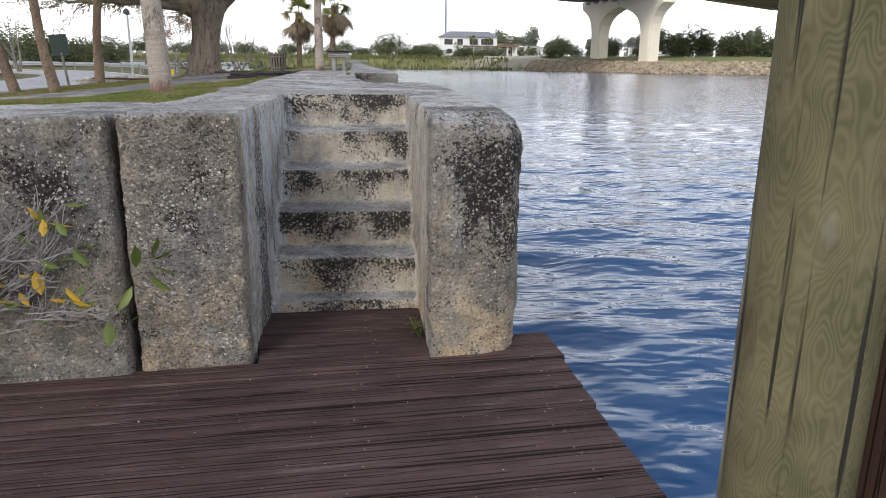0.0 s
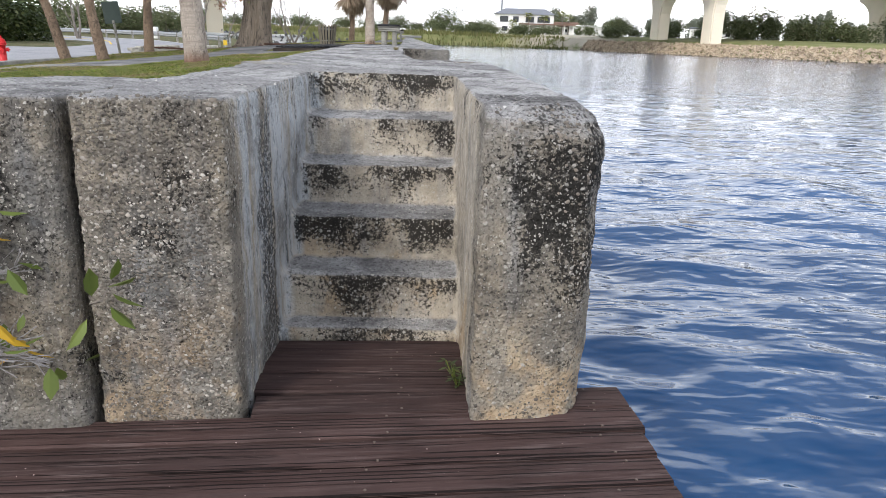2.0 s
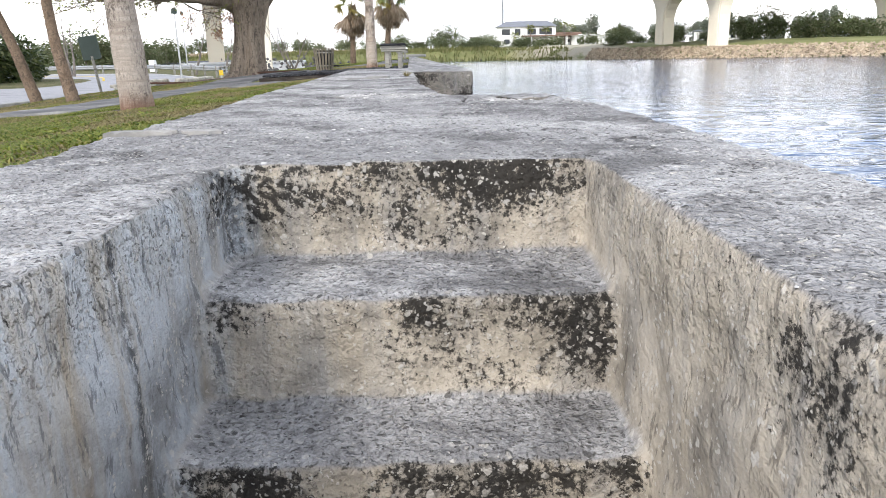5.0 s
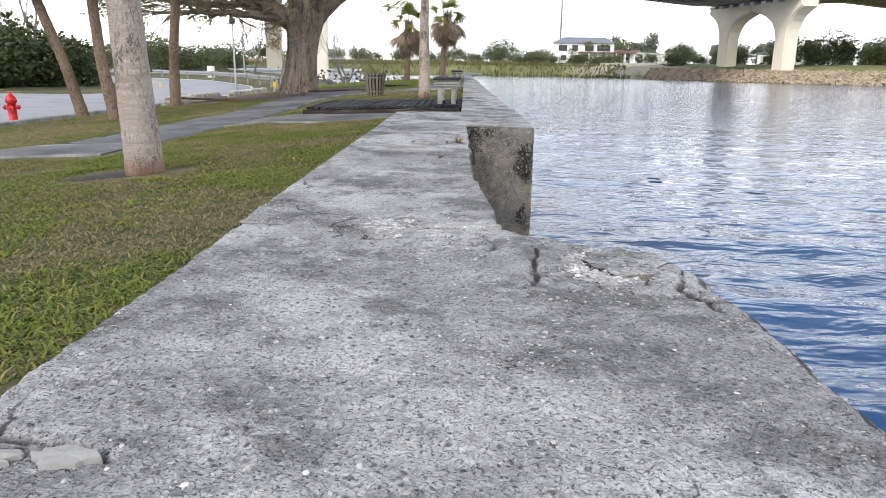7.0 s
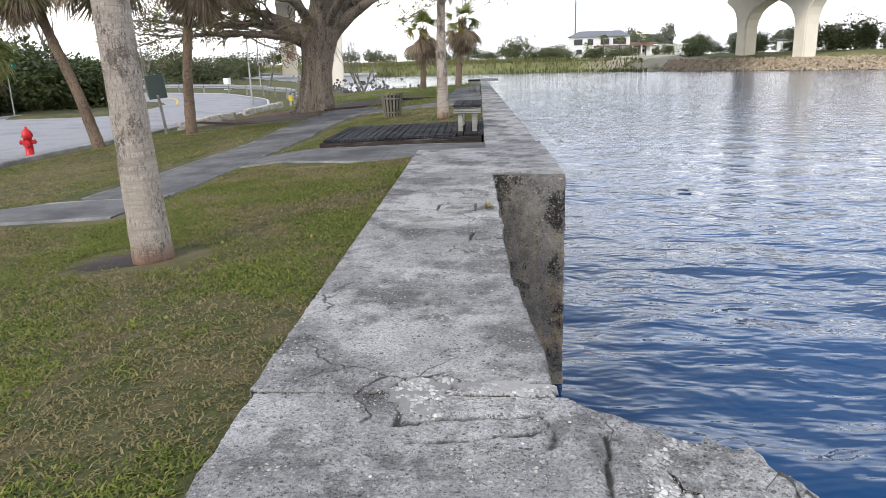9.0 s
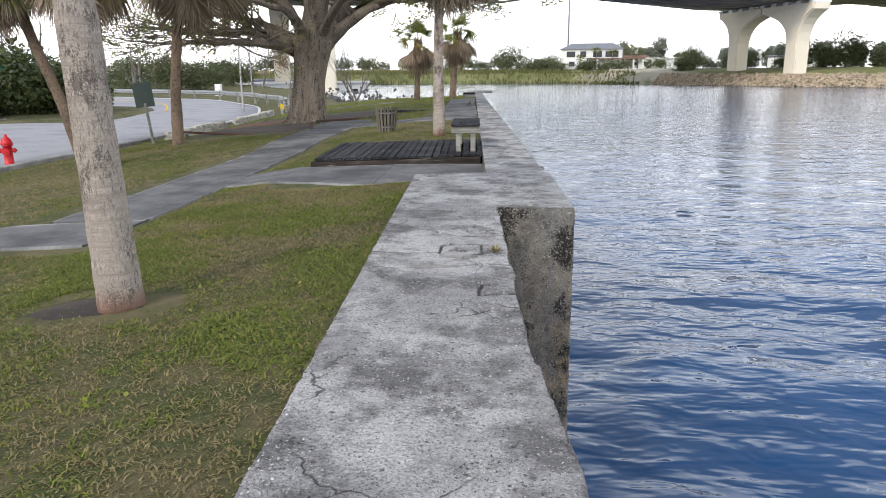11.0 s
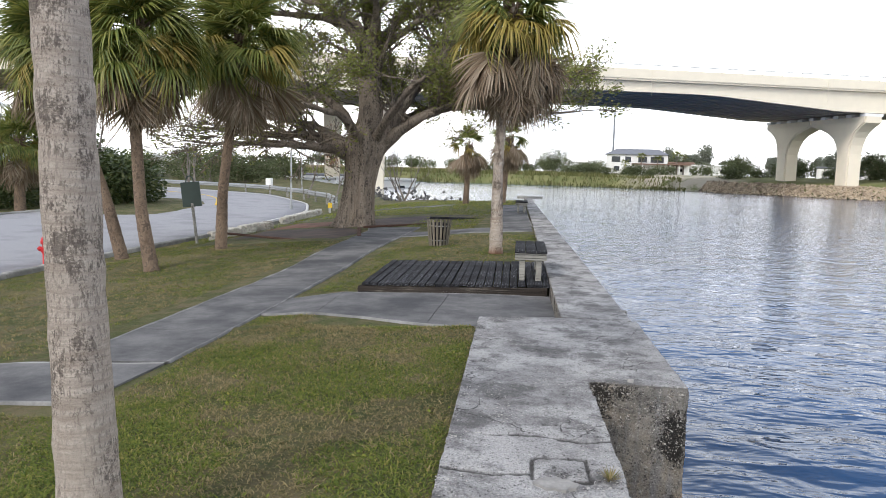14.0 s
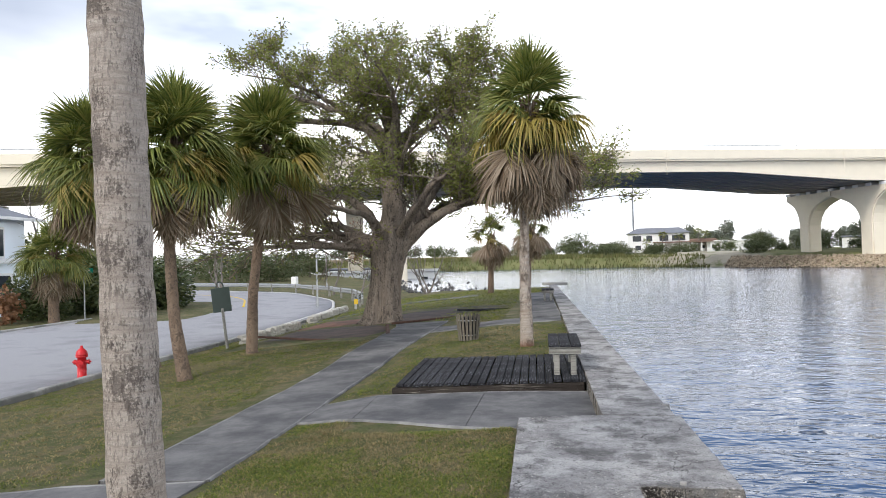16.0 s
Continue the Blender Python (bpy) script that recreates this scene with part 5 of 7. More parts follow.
def guard_rail(line):
    top = thing("guard_rail", 0, 0, 0, "galvanised steel guard rail along the outside of the bend", "guard rail")
    for (x0, y0), (x1, y1) in zip(line, line[1:]):
        L, rz = math.hypot(x1 - x0, y1 - y0), math.degrees(math.atan2(y1 - y0, x1 - x0))
        z = (height(x0, y0) + height(x1, y1)) / 2
        bm = bmesh.new()
        prof = [(-0.03, 0.36), (0.04, 0.42), (0.04, 0.48), (-0.02, 0.52), (0.04, 0.56), (0.04, 0.62), (-0.03, 0.68)]
        a = [bm.verts.new((-L / 2, y, zz)) for y, zz in prof]
        b = [bm.verts.new((L / 2, y, zz)) for y, zz in prof]
        for i in range(len(prof) - 1):
            bm.faces.new((a[i], b[i], b[i + 1], a[i + 1]))
        o = part("rail", bm, M["steel"], top)
        o.matrix_local = pose((x0 + x1) / 2, (y0 + y1) / 2, z, 0, 0, rz)
        m = o.modifiers.new("sheet", "SOLIDIFY")
        m.thickness = 0.012
        for t in (0.1, 0.6):
            x, y = x0 + (x1 - x0) * t, y0 + (y1 - y0) * t
            p = part("rail_post", bm_box(0.12, 0.12, 0.72, (0, 0, 0)), M["greywood"], top)
            p.location = (x, y, height(x, y) - 0.02)


guard_rail([(-10.9, 36.0), (-11.5, 39.5), (-13.2, 43.5), (-16, 47.6), (-20, 52.0), (-25.5, 55.8), (-32, 58.8), (-40, 61.4), (-50, 64.2), (-62, 67.0)])
bollard = thing("end_marker", -10.7, 35.6, height(-10.7, 35.6), "yellow painted end marker of the guard rail", "marker")
part("plate", bm_box(0.2, 0.06, 0.26, (0, 0, 0.25), 0.01), M["yellow"], bollard)
part("stake", bm_box(0.08, 0.05, 0.3, (0, 0, 0)), M["steel"], bollard)
box1 = thing("utility_box", -24.5, 62.0, height(-24.5, 62.0), "small white utility box on the grass", "utility box")
part("cabinet", bm_box(0.5, 0.5, 1.0, (0, 0, 0), 0.03), M["white"], box1)

# ---------------------------------------------------------------- trees
def grow(h, tips, p, d, L, r, depth, rng, spread=0.6, droop=0.0, lift=0.1, kids=(2, 3), seg=5, sides=6, shrink=0.72, thin=0.008):
    """A limb that wanders, tapers and forks."""
    pts, rad = [p.copy()], [r]
    d = d.normalized()
    for i in range(seg):
        d = (d + Vector((rng.uniform(-1, 1), rng.uniform(-1, 1), rng.uniform(-1, 1))) * 0.16 + Vector((0, 0, lift - droop))).normalized()
        p = p + d * (L / seg)
        pts.append(p.copy())
        rad.append(max(thin, r * (1 - 0.55 * (i + 1) / seg)))
    h.tube(pts, rad, sides, None, depth == 0)
    if depth == 0:
        tips.append((pts, d))
        return
    for i in range(rng.randint(*kids)):
        k = rng.randint(2, seg)
        a = Vector((rng.uniform(-1, 1), rng.uniform(-1, 1), rng.uniform(-0.6, 0.8)))
        nd = (d + a * spread).normalized()
        grow(h, tips, pts[k].copy(), nd, L * shrink * rng.uniform(0.75, 1.1), rad[k] * 0.68, depth - 1, rng, spread, droop, lift, kids, max(3, seg - 1), max(3, sides - 1), shrink, thin)
    grow(h, tips, pts[-1].copy(), d, L * shrink, rad[-1] * 0.95, depth - 1, rng, spread, droop, lift, kids, max(3, seg - 1), max(3, sides - 1), shrink, thin)


def leaves(tips, rng, per, size, jitter=0.15):
    h = Heap()
    for pts, d in tips:
        for _ in range(per):
            k = rng.randrange(len(pts) - 1)
            p = pts[k].lerp(pts[k + 1], rng.random()) + Vector((rng.uniform(-1, 1), rng.uniform(-1, 1), rng.uniform(-1, 1))) * jitter
            a = Vector((rng.uniform(-1, 1), rng.uniform(-1, 1), rng.uniform(-0.7, 0.5)))
            u = Vector((rng.uniform(-1, 1), rng.uniform(-1, 1), rng.uniform(0, 1)))
            s = size * rng.uniform(0.6, 1.3)
            h.leaf(p, a, u, s, s * 0.24)
    return h


def old_tree(x, y):
    z = height(x, y)
    top = thing("old_tree", x, y, z - 0.1, "massive old tree with fluted trunk, spreading bare limbs and sparse leaves", "tree", "", 10)
    rng = random.Random(31)
    h, tips, bare = Heap(), [], []
    zs = [0, 0.12, 0.3, 0.6, 1.0, 1.5, 2.0, 2.4, 2.7, 3.0, 3.3]
    rs = [0.70, 0.60, 0.53, 0.48, 0.45, 0.43, 0.46, 0.53, 0.58, 0.50, 0.36]
    pts = [(-0.06 + 0.16 * zz * 0.6, 0, zz) for zz in zs]
    h.tube(pts, rs, 72, lambda i, a: 1 + (0.15 if i < 4 else 0.085) * math.sin(6 * a + 0.25 * i) + 0.055 * math.sin(11 * a - i * 0.2) + 0.03 * math.sin(23 * a + i * 0.3) + 0.05 * noise.noise((3 * math.cos(a), 3 * math.sin(a), i * 0.4)))

    def bough(line, r0, r1, first, count, reach, up=0.05, spread=0.78, into=None):
        """A main limb along a line, with branch work from part of its length on."""
        pts = [Vector(p) for p in line]
        dense = []
        for p, q in zip(pts, pts[1:]):
            dense += [p.lerp(q, j / 5) for j in range(5)]
        dense.append(pts[-1])
        for _ in range(3):
            dense = [dense[0]] + [(p + q * 2 + w) / 4 for p, q, w in zip(dense, dense[1:], dense[2:])] + [dense[-1]]
        n = len(dense) - 1
        dense = [p + Vector((rng.uniform(-1, 1), rng.uniform(-1, 1), rng.uniform(-1, 1))) * 0.035 * min(1, i) for i, p in enumerate(dense)]
        rad = [(r0 + (r1 - r0) * (i / n) ** 0.8) * (1 + 0.08 * math.sin(i * 1.9 + r0 * 40)) for i in range(n + 1)]
        h.tube(dense, rad, 12, lambda i, a: 1 + 0.09 * math.sin(4 * a + i * 0.5))
        for k in range(count):
            t = first + (1 - first) * (k + rng.random()) / count
            i = min(n - 1, int(t * n))
            d = (dense[i + 1] - dense[i]).normalized()
            a = rng.uniform(0, math.tau)
            out = Vector((math.cos(a), math.sin(a), rng.uniform(-0.1, 0.75)))
            grow(h, tips if into is None else into, dense[i].copy(), d * 0.55 + out, 0.88 * reach * rng.uniform(0.65, 1.15), max(0.03, rad[i] * 0.42), 3, rng, spread, 0.0, up, (2, 3), 5, 6, 0.74, 0.010)
        grow(h, tips if into is None else into, dense[-1].copy(), dense[-1] - dense[-3], reach * 0.85, r1 * 0.9, 3, rng, spread, 0.0, up, (2, 3), 5, 6, 0.74, 0.010)

    # the upright leader and the flat crown on its head
    bough([(0.15, 0, 2.6), (0.35, 0, 3.7), (0.30, 0.05, 4.9), (0.35, 0, 5.9)], 0.40, 0.30, 0.55, 4, 1.0)
    for line, r0, r1, n in (
        ([(0.3, 0, 5.8), (-0.35, 0.1, 6.45), (-1.1, 0.2, 6.7), (-2.0, 0.3, 6.75), (-3.1, 0.4, 6.9)], 0.20, 0.06, 8),
        ([(0.2, 0, 5.6), (-0.4, -0.5, 6.5), (-1.3, -1.0, 6.9), (-2.4, -1.3, 7.2)], 0.15, 0.05, 7),
        ([(0.35, 0, 5.8), (0.5, 0.1, 6.6), (0.35, 0.2, 7.1), (-0.1, 0.3, 7.5)], 0.19, 0.06, 8),
        ([(0.4, 0, 5.7), (0.9, 0.5, 6.5), (1.3, 0.9, 6.9), (2.0, 1.2, 7.2)], 0.17, 0.05, 8),
        ([(0.4, 0, 5.6), (1.1, -0.2, 6.1), (1.7, -0.4, 6.5), (2.5, -0.5, 6.9)], 0.15, 0.05, 8),
        ([(0.3, 0, 5.7), (0.1, 0.8, 6.5), (-0.5, 1.5, 6.9), (-1.3, 2.2, 7.1)], 0.15, 0.05, 7),
        ([(-0.7, 0.15, 6.6), (-1.4, 0.0, 7.3), (-2.3, -0.2, 7.8), (-3.0, -0.3, 8.0)], 0.10, 0.04, 9),
        ([(0.4, 0.1, 6.9), (0.1, 0.2, 7.7), (-0.6, 0.3, 8.3)], 0.10, 0.04, 8),
        ([(1.2, 0.7, 6.9), (1.8, 0.5, 7.6), (2.4, 0.3, 8.1)], 0.10, 0.04, 9),
        ([(1.6, -0.3, 6.5), (2.4, -0.2, 7.2), (3.1, 0.0, 7.6)], 0.09, 0.04, 8),
        ([(0.35, 0, 5.7), (0.5, -0.8, 6.4), (0.6, -1.6, 6.9), (0.5, -2.5, 7.1)], 0.14, 0.05, 7)):
        bough(line, r0, r1, 0.35, n - 2, 0.98, 0.03, 0.85)
    # the great limb towards the river, and a lower one reaching far out
    bough([(0.5, 0, 2.6), (1.15, 0.1, 3.8), (1.7, 0.2, 4.7), (2.2, 0.2, 5.4), (2.5, 0.1, 6.2), (2.5, 0.1, 7.0)], 0.30, 0.07, 0.5, 8, 1.2)
    bough([(2.1, 0.2, 5.2), (2.7, 0.1, 5.8), (3.1, 0, 6.5)], 0.13, 0.05, 0.3, 5, 1.1)
    bough([(0.55, 0, 2.5), (1.4, -0.2, 3.4), (2.5, -0.3, 3.95), (3.8, -0.4, 4.0), (5.4, -0.4, 3.9)], 0.22, 0.05, 0.25, 15, 1.2, 0.02)
    bough([(0.4, 0.1, 2.7), (1.2, 1.0, 3.6), (2.2, 1.9, 4.2), (3.4, 2.6, 4.6)], 0.18, 0.05, 0.35, 12, 1.25, 0.03)
    bough([(0.4, -0.1, 2.8), (1.0, -1.2, 3.6), (1.5, -2.2, 4.2), (1.9, -3.0, 4.5)], 0.16, 0.05, 0.6, 3, 1.2, 0.03)
    bough([(0.5, 0.2, 2.6), (1.6, 0.6, 3.6), (2.8, 0.9, 4.3), (4.2, 1.0, 4.5), (5.4, 1.0, 4.4)], 0.18, 0.05, 0.35, 16, 1.15, 0.02)
    bough([(1.6, 0.4, 3.6), (2.4, -0.6, 3.9), (3.4, -1.2, 4.3), (4.4, -1.5, 4.5)], 0.12, 0.04, 0.2, 12, 1.1, 0.02)
    # low limbs over the street, level and sagging
    bough([(-0.25, 0, 2.4), (-0.9, 0.1, 2.85), (-1.8, 0.1, 3.0), (-3.0, 0.1, 2.95), (-4.4, 0.2, 3.1)], 0.27, 0.05, 0.2, 17, 1.1, -0.01, 0.78, bare)
    bough([(-0.3, -0.1, 2.4), (-1.3, -0.6, 2.65), (-2.4, -1.0, 2.6), (-3.7, -1.2, 2.6)], 0.17, 0.04, 0.2, 15, 1.0, -0.01, 0.78, bare)
    bough([(-0.2, 0.1, 2.6), (-1.1, 0.9, 3.2), (-2.2, 1.6, 3.6), (-3.4, 2.2, 3.8)], 0.18, 0.05, 0.35, 11, 1.2, 0.0, 0.78, bare)
    bough([(0.0, 0, 3.0), (-0.7, -0.2, 4.0), (-1.5, -0.3, 4.5), (-2.7, -0.4, 4.75), (-3.7, -0.5, 4.9)], 0.18, 0.05, 0.35, 9, 1.15, 0.02)
    bough([(0.1, -0.1, 2.8), (-0.3, -1.2, 3.5), (-0.9, -1.8, 3.7), (-1.7, -2.4, 3.8)], 0.15, 0.05, 0.6, 4, 1.15, 0.02)
    bough([(0.2, 0.2, 2.8), (0.2, 1.2, 3.7), (0.1, 2.4, 4.4), (0.0, 3.4, 4.8)], 0.16, 0.05, 0.4, 7, 1.2, 0.03)
    h.put("trunk", M["bark"], top, "", True)
    tips += bare[::6]
    leaves(tips, rng, 11, 0.105, 0.17).put("crown", M["leaf"], top, "sparse olive green leaves")
    return top


old_tree(-5.92, 23.0).scale = (1.04, 1.04, 0.95)


def frond_mesh(name, mat, length, rng, droop, stalk=0.5, narrow=1.0):
    """A cabbage-palm frond: arching stalk, folded fan, split blades with limp tips."""
    h = Heap()
    pts = [Vector((stalk * t, 0, 0.16 * t * stalk - droop * 0.20 * t * t)) for t in (0, 0.25, 0.5, 0.75, 1.0)]
    h.tube(pts, [0.02, 0.015, 0.012, 0.010, 0.008], 4)
    c = pts[-1]
    n = 38
    for i in range(n):
        f = 2 * i / (n - 1) - 1
        a = radians(104 * f) * narrow + rng.uniform(-0.03, 0.03)
        L = length * (0.70 + 0.36 * math.cos(a * 0.8)) * rng.uniform(0.86, 1.1)
        d = Vector((math.cos(a), math.sin(a), 0))
        s = Vector((-math.sin(a), math.cos(a), 0))
        limp = droop * rng.uniform(0.7, 1.5)
        prev = None
        for j, t in enumerate((0.0, 0.3, 0.6, 0.82, 1.0)):
            w = 0.0165 * (0.55, 1.0, 0.85, 0.5, 0.06)[j]
            fold = 0.30 * L * abs(math.sin(a)) * t                # the two halves of the fan fold up along the rib
            drop = -limp * L * (0.10 * t + 0.62 * max(0.0, t - 0.42) ** 1.5 * 1.9)
            q = c + d * (L * t * (1 - 0.20 * limp * max(0.0, t - 0.4))) + Vector((0, 0, fold * 0.5 + drop - 0.12 * droop * abs(f) * L + 0.014 * math.sin(i * 1.9) * t))
            cur = (len(h.v), len(h.v) + 1, len(h.v) + 2)
            h.v += [q + s * w + Vector((0, 0, 0.55 * w)), q.copy(), q - s * w + Vector((0, 0, 0.55 * w))]
            if prev:
                h.f += [(prev[0], prev[1], cur[1], cur[0]), (prev[1], prev[2], cur[2], cur[1])]
            prev = cur
    me = bpy.data.meshes.new(name)
    me.from_pydata([tuple(v) for v in h.v], [], h.f)
    me.materials.append(mat)
    return me


_fr = random.Random(12)
FRONDS = [frond_mesh("frond", M["frond"], 0.62, _fr, 0.35 + 0.28 * i, 0.34 + 0.11 * i) for i in range(4)]
YELLOW = [frond_mesh("frond", M["frondyellow"], 0.60, _fr, 0.8 + 0.3 * i, 0.42 + 0.1 * i) for i in range(3)]
DEAD = [frond_mesh("dead_frond", M["frondold"], 0.74, _fr, 0.25 + 0.2 * i, 0.50, 0.34 + 0.14 * i) for i in range(3)]


def palm(x, y, line, radii, label, seed, size=1.0, green=40, dead=12, bark="palmbark", yellow=4, boots=True, z=None):
    """A cabbage palm. line: trunk points from its base."""
    z = height(x, y) if z is None else z
    rng = random.Random(seed)
    top = thing("cabbage_palm", x, y, z - 0.05, label, "palm tree", "cabbage palms in the park")
    h = Heap()
    pts, rad = [], []
    n = 46
    L = len(line) - 1
    for i in range(n + 1):
        t = i / n * L
        k = min(int(t), L - 1)
        p = Vector(line[k]).lerp(Vector(line[k + 1]), t - k)
        pts.append(p)
        rad.append((radii[k] + (radii[k + 1] - radii[k]) * (t - k)) * (1 + 0.03 * math.sin(i * 2.4) + rng.uniform(-0.02, 0.02)))
    for _ in range(4):
        pts = [pts[0]] + [(a + b + c) / 3 for a, b, c in zip(pts, pts[1:], pts[2:])] + [pts[-1]]
    h.tube(pts, rad, 22, lambda i, a: 1 + 0.05 * noise.noise((3 * math.cos(a), 3 * math.sin(a), i * 0.9 + seed)))
    h.put("trunk", M[bark], top, "", True)
    head = pts[-1]
    if boots:
        hb = Heap()
        for i in range(26):
            a, zz = i * 2.4, -0.02 * i
            d = Vector((math.cos(a), math.sin(a), 0))
            q = head + Vector((0, 0, zz)) + d * rad[-1] * 0.6
            hb.tube([q, q + d * 0.10 + Vector((0, 0, 0.12)), q + d * 0.13 + Vector((0, 0, 0.24))], [0.035, 0.028, 0.015], 4)
        hb.put("leaf_base", M["palmdark"], top, "brown old leaf bases")
    for i in range(green + yellow + dead):
        a = i * 137.5 + rng.uniform(-14, 14)
        if i < green:
            el = 84 - 112 * (i / green) ** 0.85 + rng.uniform(-22, 22)
            me = FRONDS[min(3, max(0, int(3.2 * i / green + rng.uniform(-0.8, 0.8))))]
        elif i < green + yellow:
            el, me = rng.uniform(-50, 14), YELLOW[rng.randrange(3)]
        else:
            el, me = rng.uniform(-90, -38), DEAD[rng.randrange(3)]
        o = new("frond" if i < green + yellow else "dead_frond", me)
        o.parent = top
        s = size * (rng.uniform(0.72, 1.08) if i < green + yellow else rng.uniform(0.7, 1.12))
        o.matrix_local = Matrix.Translation(head + Vector((0, 0, 0.12 - 0.0065 * i))) @ pose(0, 0, 0, 0, 0, a) @ pose(0, 0, 0, rng.uniform(-40, 40), -el, 0) @ Matrix.Diagonal((s, s, s, 1))
    return top


palm(-2.03, 4.47, [(0, 0, 0), (-0.045, 0.02, 1.0), (-0.082, 0.03, 2.0), (-0.112, 0.04, 3.0), (-0.15, 0.05, 5.6)], [0.13, 0.110, 0.106, 0.108, 0.102],
     "tall cabbage palm with a smooth pale grey trunk by the wall", 1, 1.15, 22, 8, "palmbark", 4)
palm(-1.09, 14.95, [(0, 0, 0), (-0.01, 0, 1.6), (0.04, 0, 3.1), (0.16, 0, 4.5)], [0.13, 0.09, 0.085, 0.095],
     "cabbage palm with a shaggy skirt of dead fronds by the seawall", 2, 1.2, 44, 78, "palmpale", 15)
palm(-7.42, 14.05, [(0, 0, 0), (-0.2, 0, 1.2), (-0.28, 0, 2.9), (-0.11, 0, 4.66)], [0.14, 0.108, 0.10, 0.105],
     "cabbage palm with a reddish brown trunk beside the street", 3, 1.24, 92, 30, "palmdark", 12)
palm(-7.45, 16.95, [(0, 0, 0), (0.055, 0, 1.4), (0.30, 0, 3.1), (0.55, 0, 4.95)], [0.14, 0.112, 0.105, 0.108],
     "cabbage palm with a grey-brown leaning trunk beside the street", 4, 1.28, 92, 30, "palmdark", 12)
palm(-9.45, 16.3, [(0, 0, 0), (-0.3, -0.05, 1.3), (-0.8, -0.15, 2.9), (-1.25, -0.3, 5.0)], [0.145, 0.118, 0.11, 0.11],
     "leaning cabbage palm with a curved trunk beside the street", 5, 1.3, 80, 26, "palmdark", 12)
palm(-22.4, 29.2, [(0, 0, 0), (0, 0, 1.5), (0.1, 0, 3.1)], [0.24, 0.19, 0.18],
     "short bushy cabbage palm in front of the white house", 6, 1.6, 50, 14, "palmdark", 6)
palm(-4.1, 36.6, [(0, 0, 0), (0.05, 0, 1.2), (0.1, 0, 2.9)], [0.16, 0.13, 0.12],
     "small cabbage palm with drooping dead fronds near the river", 7, 1.1, 9, 60, "palmdark", 3)
palm(-2.25, 35.6, [(0, 0, 0), (0.1, 0, 1.4), (0.25, 0, 3.1)], [0.17, 0.14, 0.13],
     "cabbage palm with a hanging brown skirt near the river", 8, 1.1, 9, 60, "palmdark", 3)


def bare_tree(x, y, hgt, seed, label, leafmat=None, per=2, stems=1, depth=4):
    z = height(x, y)
    top = thing("bare_tree", x, y, z - 0.05, label, "tree", "bare winter trees")
    rng, h, tips = random.Random(seed), Heap(), []
    for s in range(stems):
        d = Vector((rng.uniform(-0.3, 0.3) * stems, rng.uniform(-0.3, 0.3) * stems, 1))
        grow(h, tips, Vector((0.1 * s, 0, 0)), d, hgt * 0.32, hgt * 0.017, depth, rng, 0.62, 0, 0.05, (2, 3), 5, 6, 0.74)
    h.put("branch_work", M["twig"], top, "", True)
    if leafmat:
        leaves(tips, rng, per, 0.16, 0.25).put("foliage", leafmat, top, "thin russet winter foliage")
    return top


bare_tree(-9.2, 45.8, 5.0, 3, "bare grey many-stemmed tree by the river", None, 0, 3, 3)
bare_tree(-16.8, 50.0, 6.2, 5, "bare winter tree with thin russet leaves", M["russet"], 2, 1)
bare_tree(-13.6, 46.0, 4.8, 6, "russet-leaved cypress sapling behind the old tree", M["russet"], 5, 1)
bare_tree(-26.0, 40.0, 7.5, 7, "tall bare tree beside the side street", None, 0, 2)
bare_tree(-24.5, 48.0, 6.5, 9, "leafless grey tree across the street", None, 0, 2, 3)
bare_tree(-36.0, 84.0, 6.0, 12, "small bare tree on the open grass", None, 0, 1, 3)


def crown_mesh(name, mat, seed, w, hgt, blobs, count, size, low=0.25):
    """Leafy crown: many small leaves gathered on uneven boughs."""
    rng, h = random.Random(seed), Heap()
    cs = []
    for _ in range(blobs):
        a, q = rng.uniform(0, math.tau), math.sqrt(rng.random())
        cs.append((Vector((q * w * 0.5 * math.cos(a), q * w * 0.5 * math.sin(a), hgt * (low + (1 - low) * rng.random() * (1.05 - 0.45 * q)))), rng.uniform(0.14, 0.27) * w))
    for _ in range(count):
        c, r = cs[rng.randrange(blobs)]
        d = Vector((rng.gauss(0, 1), rng.gauss(0, 1), rng.gauss(0, 1))).normalized()
        p = c + d * r * rng.uniform(0.55, 1.05)
        s = size * rng.uniform(0.6, 1.4)
        h.leaf(p, d + Vector((rng.uniform(-1, 1), rng.uniform(-1, 1), rng.uniform(-1.2, 0.3))), Vector((rng.uniform(-1, 1), rng.uniform(-1, 1), 1)), s, s * 0.36)
    me = bpy.data.meshes.new(name)
    me.from_pydata([tuple(v) for v in h.v], [], h.f)
    me.materials.append(mat)
    return me


def trunk_mesh(seed, hgt, r):
    rng, h, tips = random.Random(seed), Heap(), []
    grow(h, tips, Vector((0, 0, 0)), Vector((0, 0, 1)), hgt, r, 2, rng, 0.8, 0, 0.05, (2, 3), 4, 7, 0.7)
    me = bpy.data.meshes.new("trunk")
    me.from_pydata([tuple(v) for v in h.v], [], h.f)
    me.materials.append(M["twig"])
    return me


OAK = [crown_mesh("crown", M["farleaf"], 40 + i, 7.5, 6.0, 22, 3600, 0.34) for i in range(3)]
# far pines: air haze is in the leaf colour itself
PINE = [crown_mesh("crown", M["hazedleaf"], 50 + i, 4.6, 10.5, 30, 4200, 0.46, 0.08) for i in range(2)]
BUSH = [crown_mesh("crown", M["farleaf"], 60 + i, 3.6, 2.3, 16, 1800, 0.24, 0.05) for i in range(2)]
HEDGE = [crown_mesh("crown", M["hedge"], 70 + i, 4.4, 3.3, 26, 6000, 0.22, 0.04) for i in range(2)]
STEM = [trunk_mesh(80 + i, 2.6, 0.16) for i in range(3)]


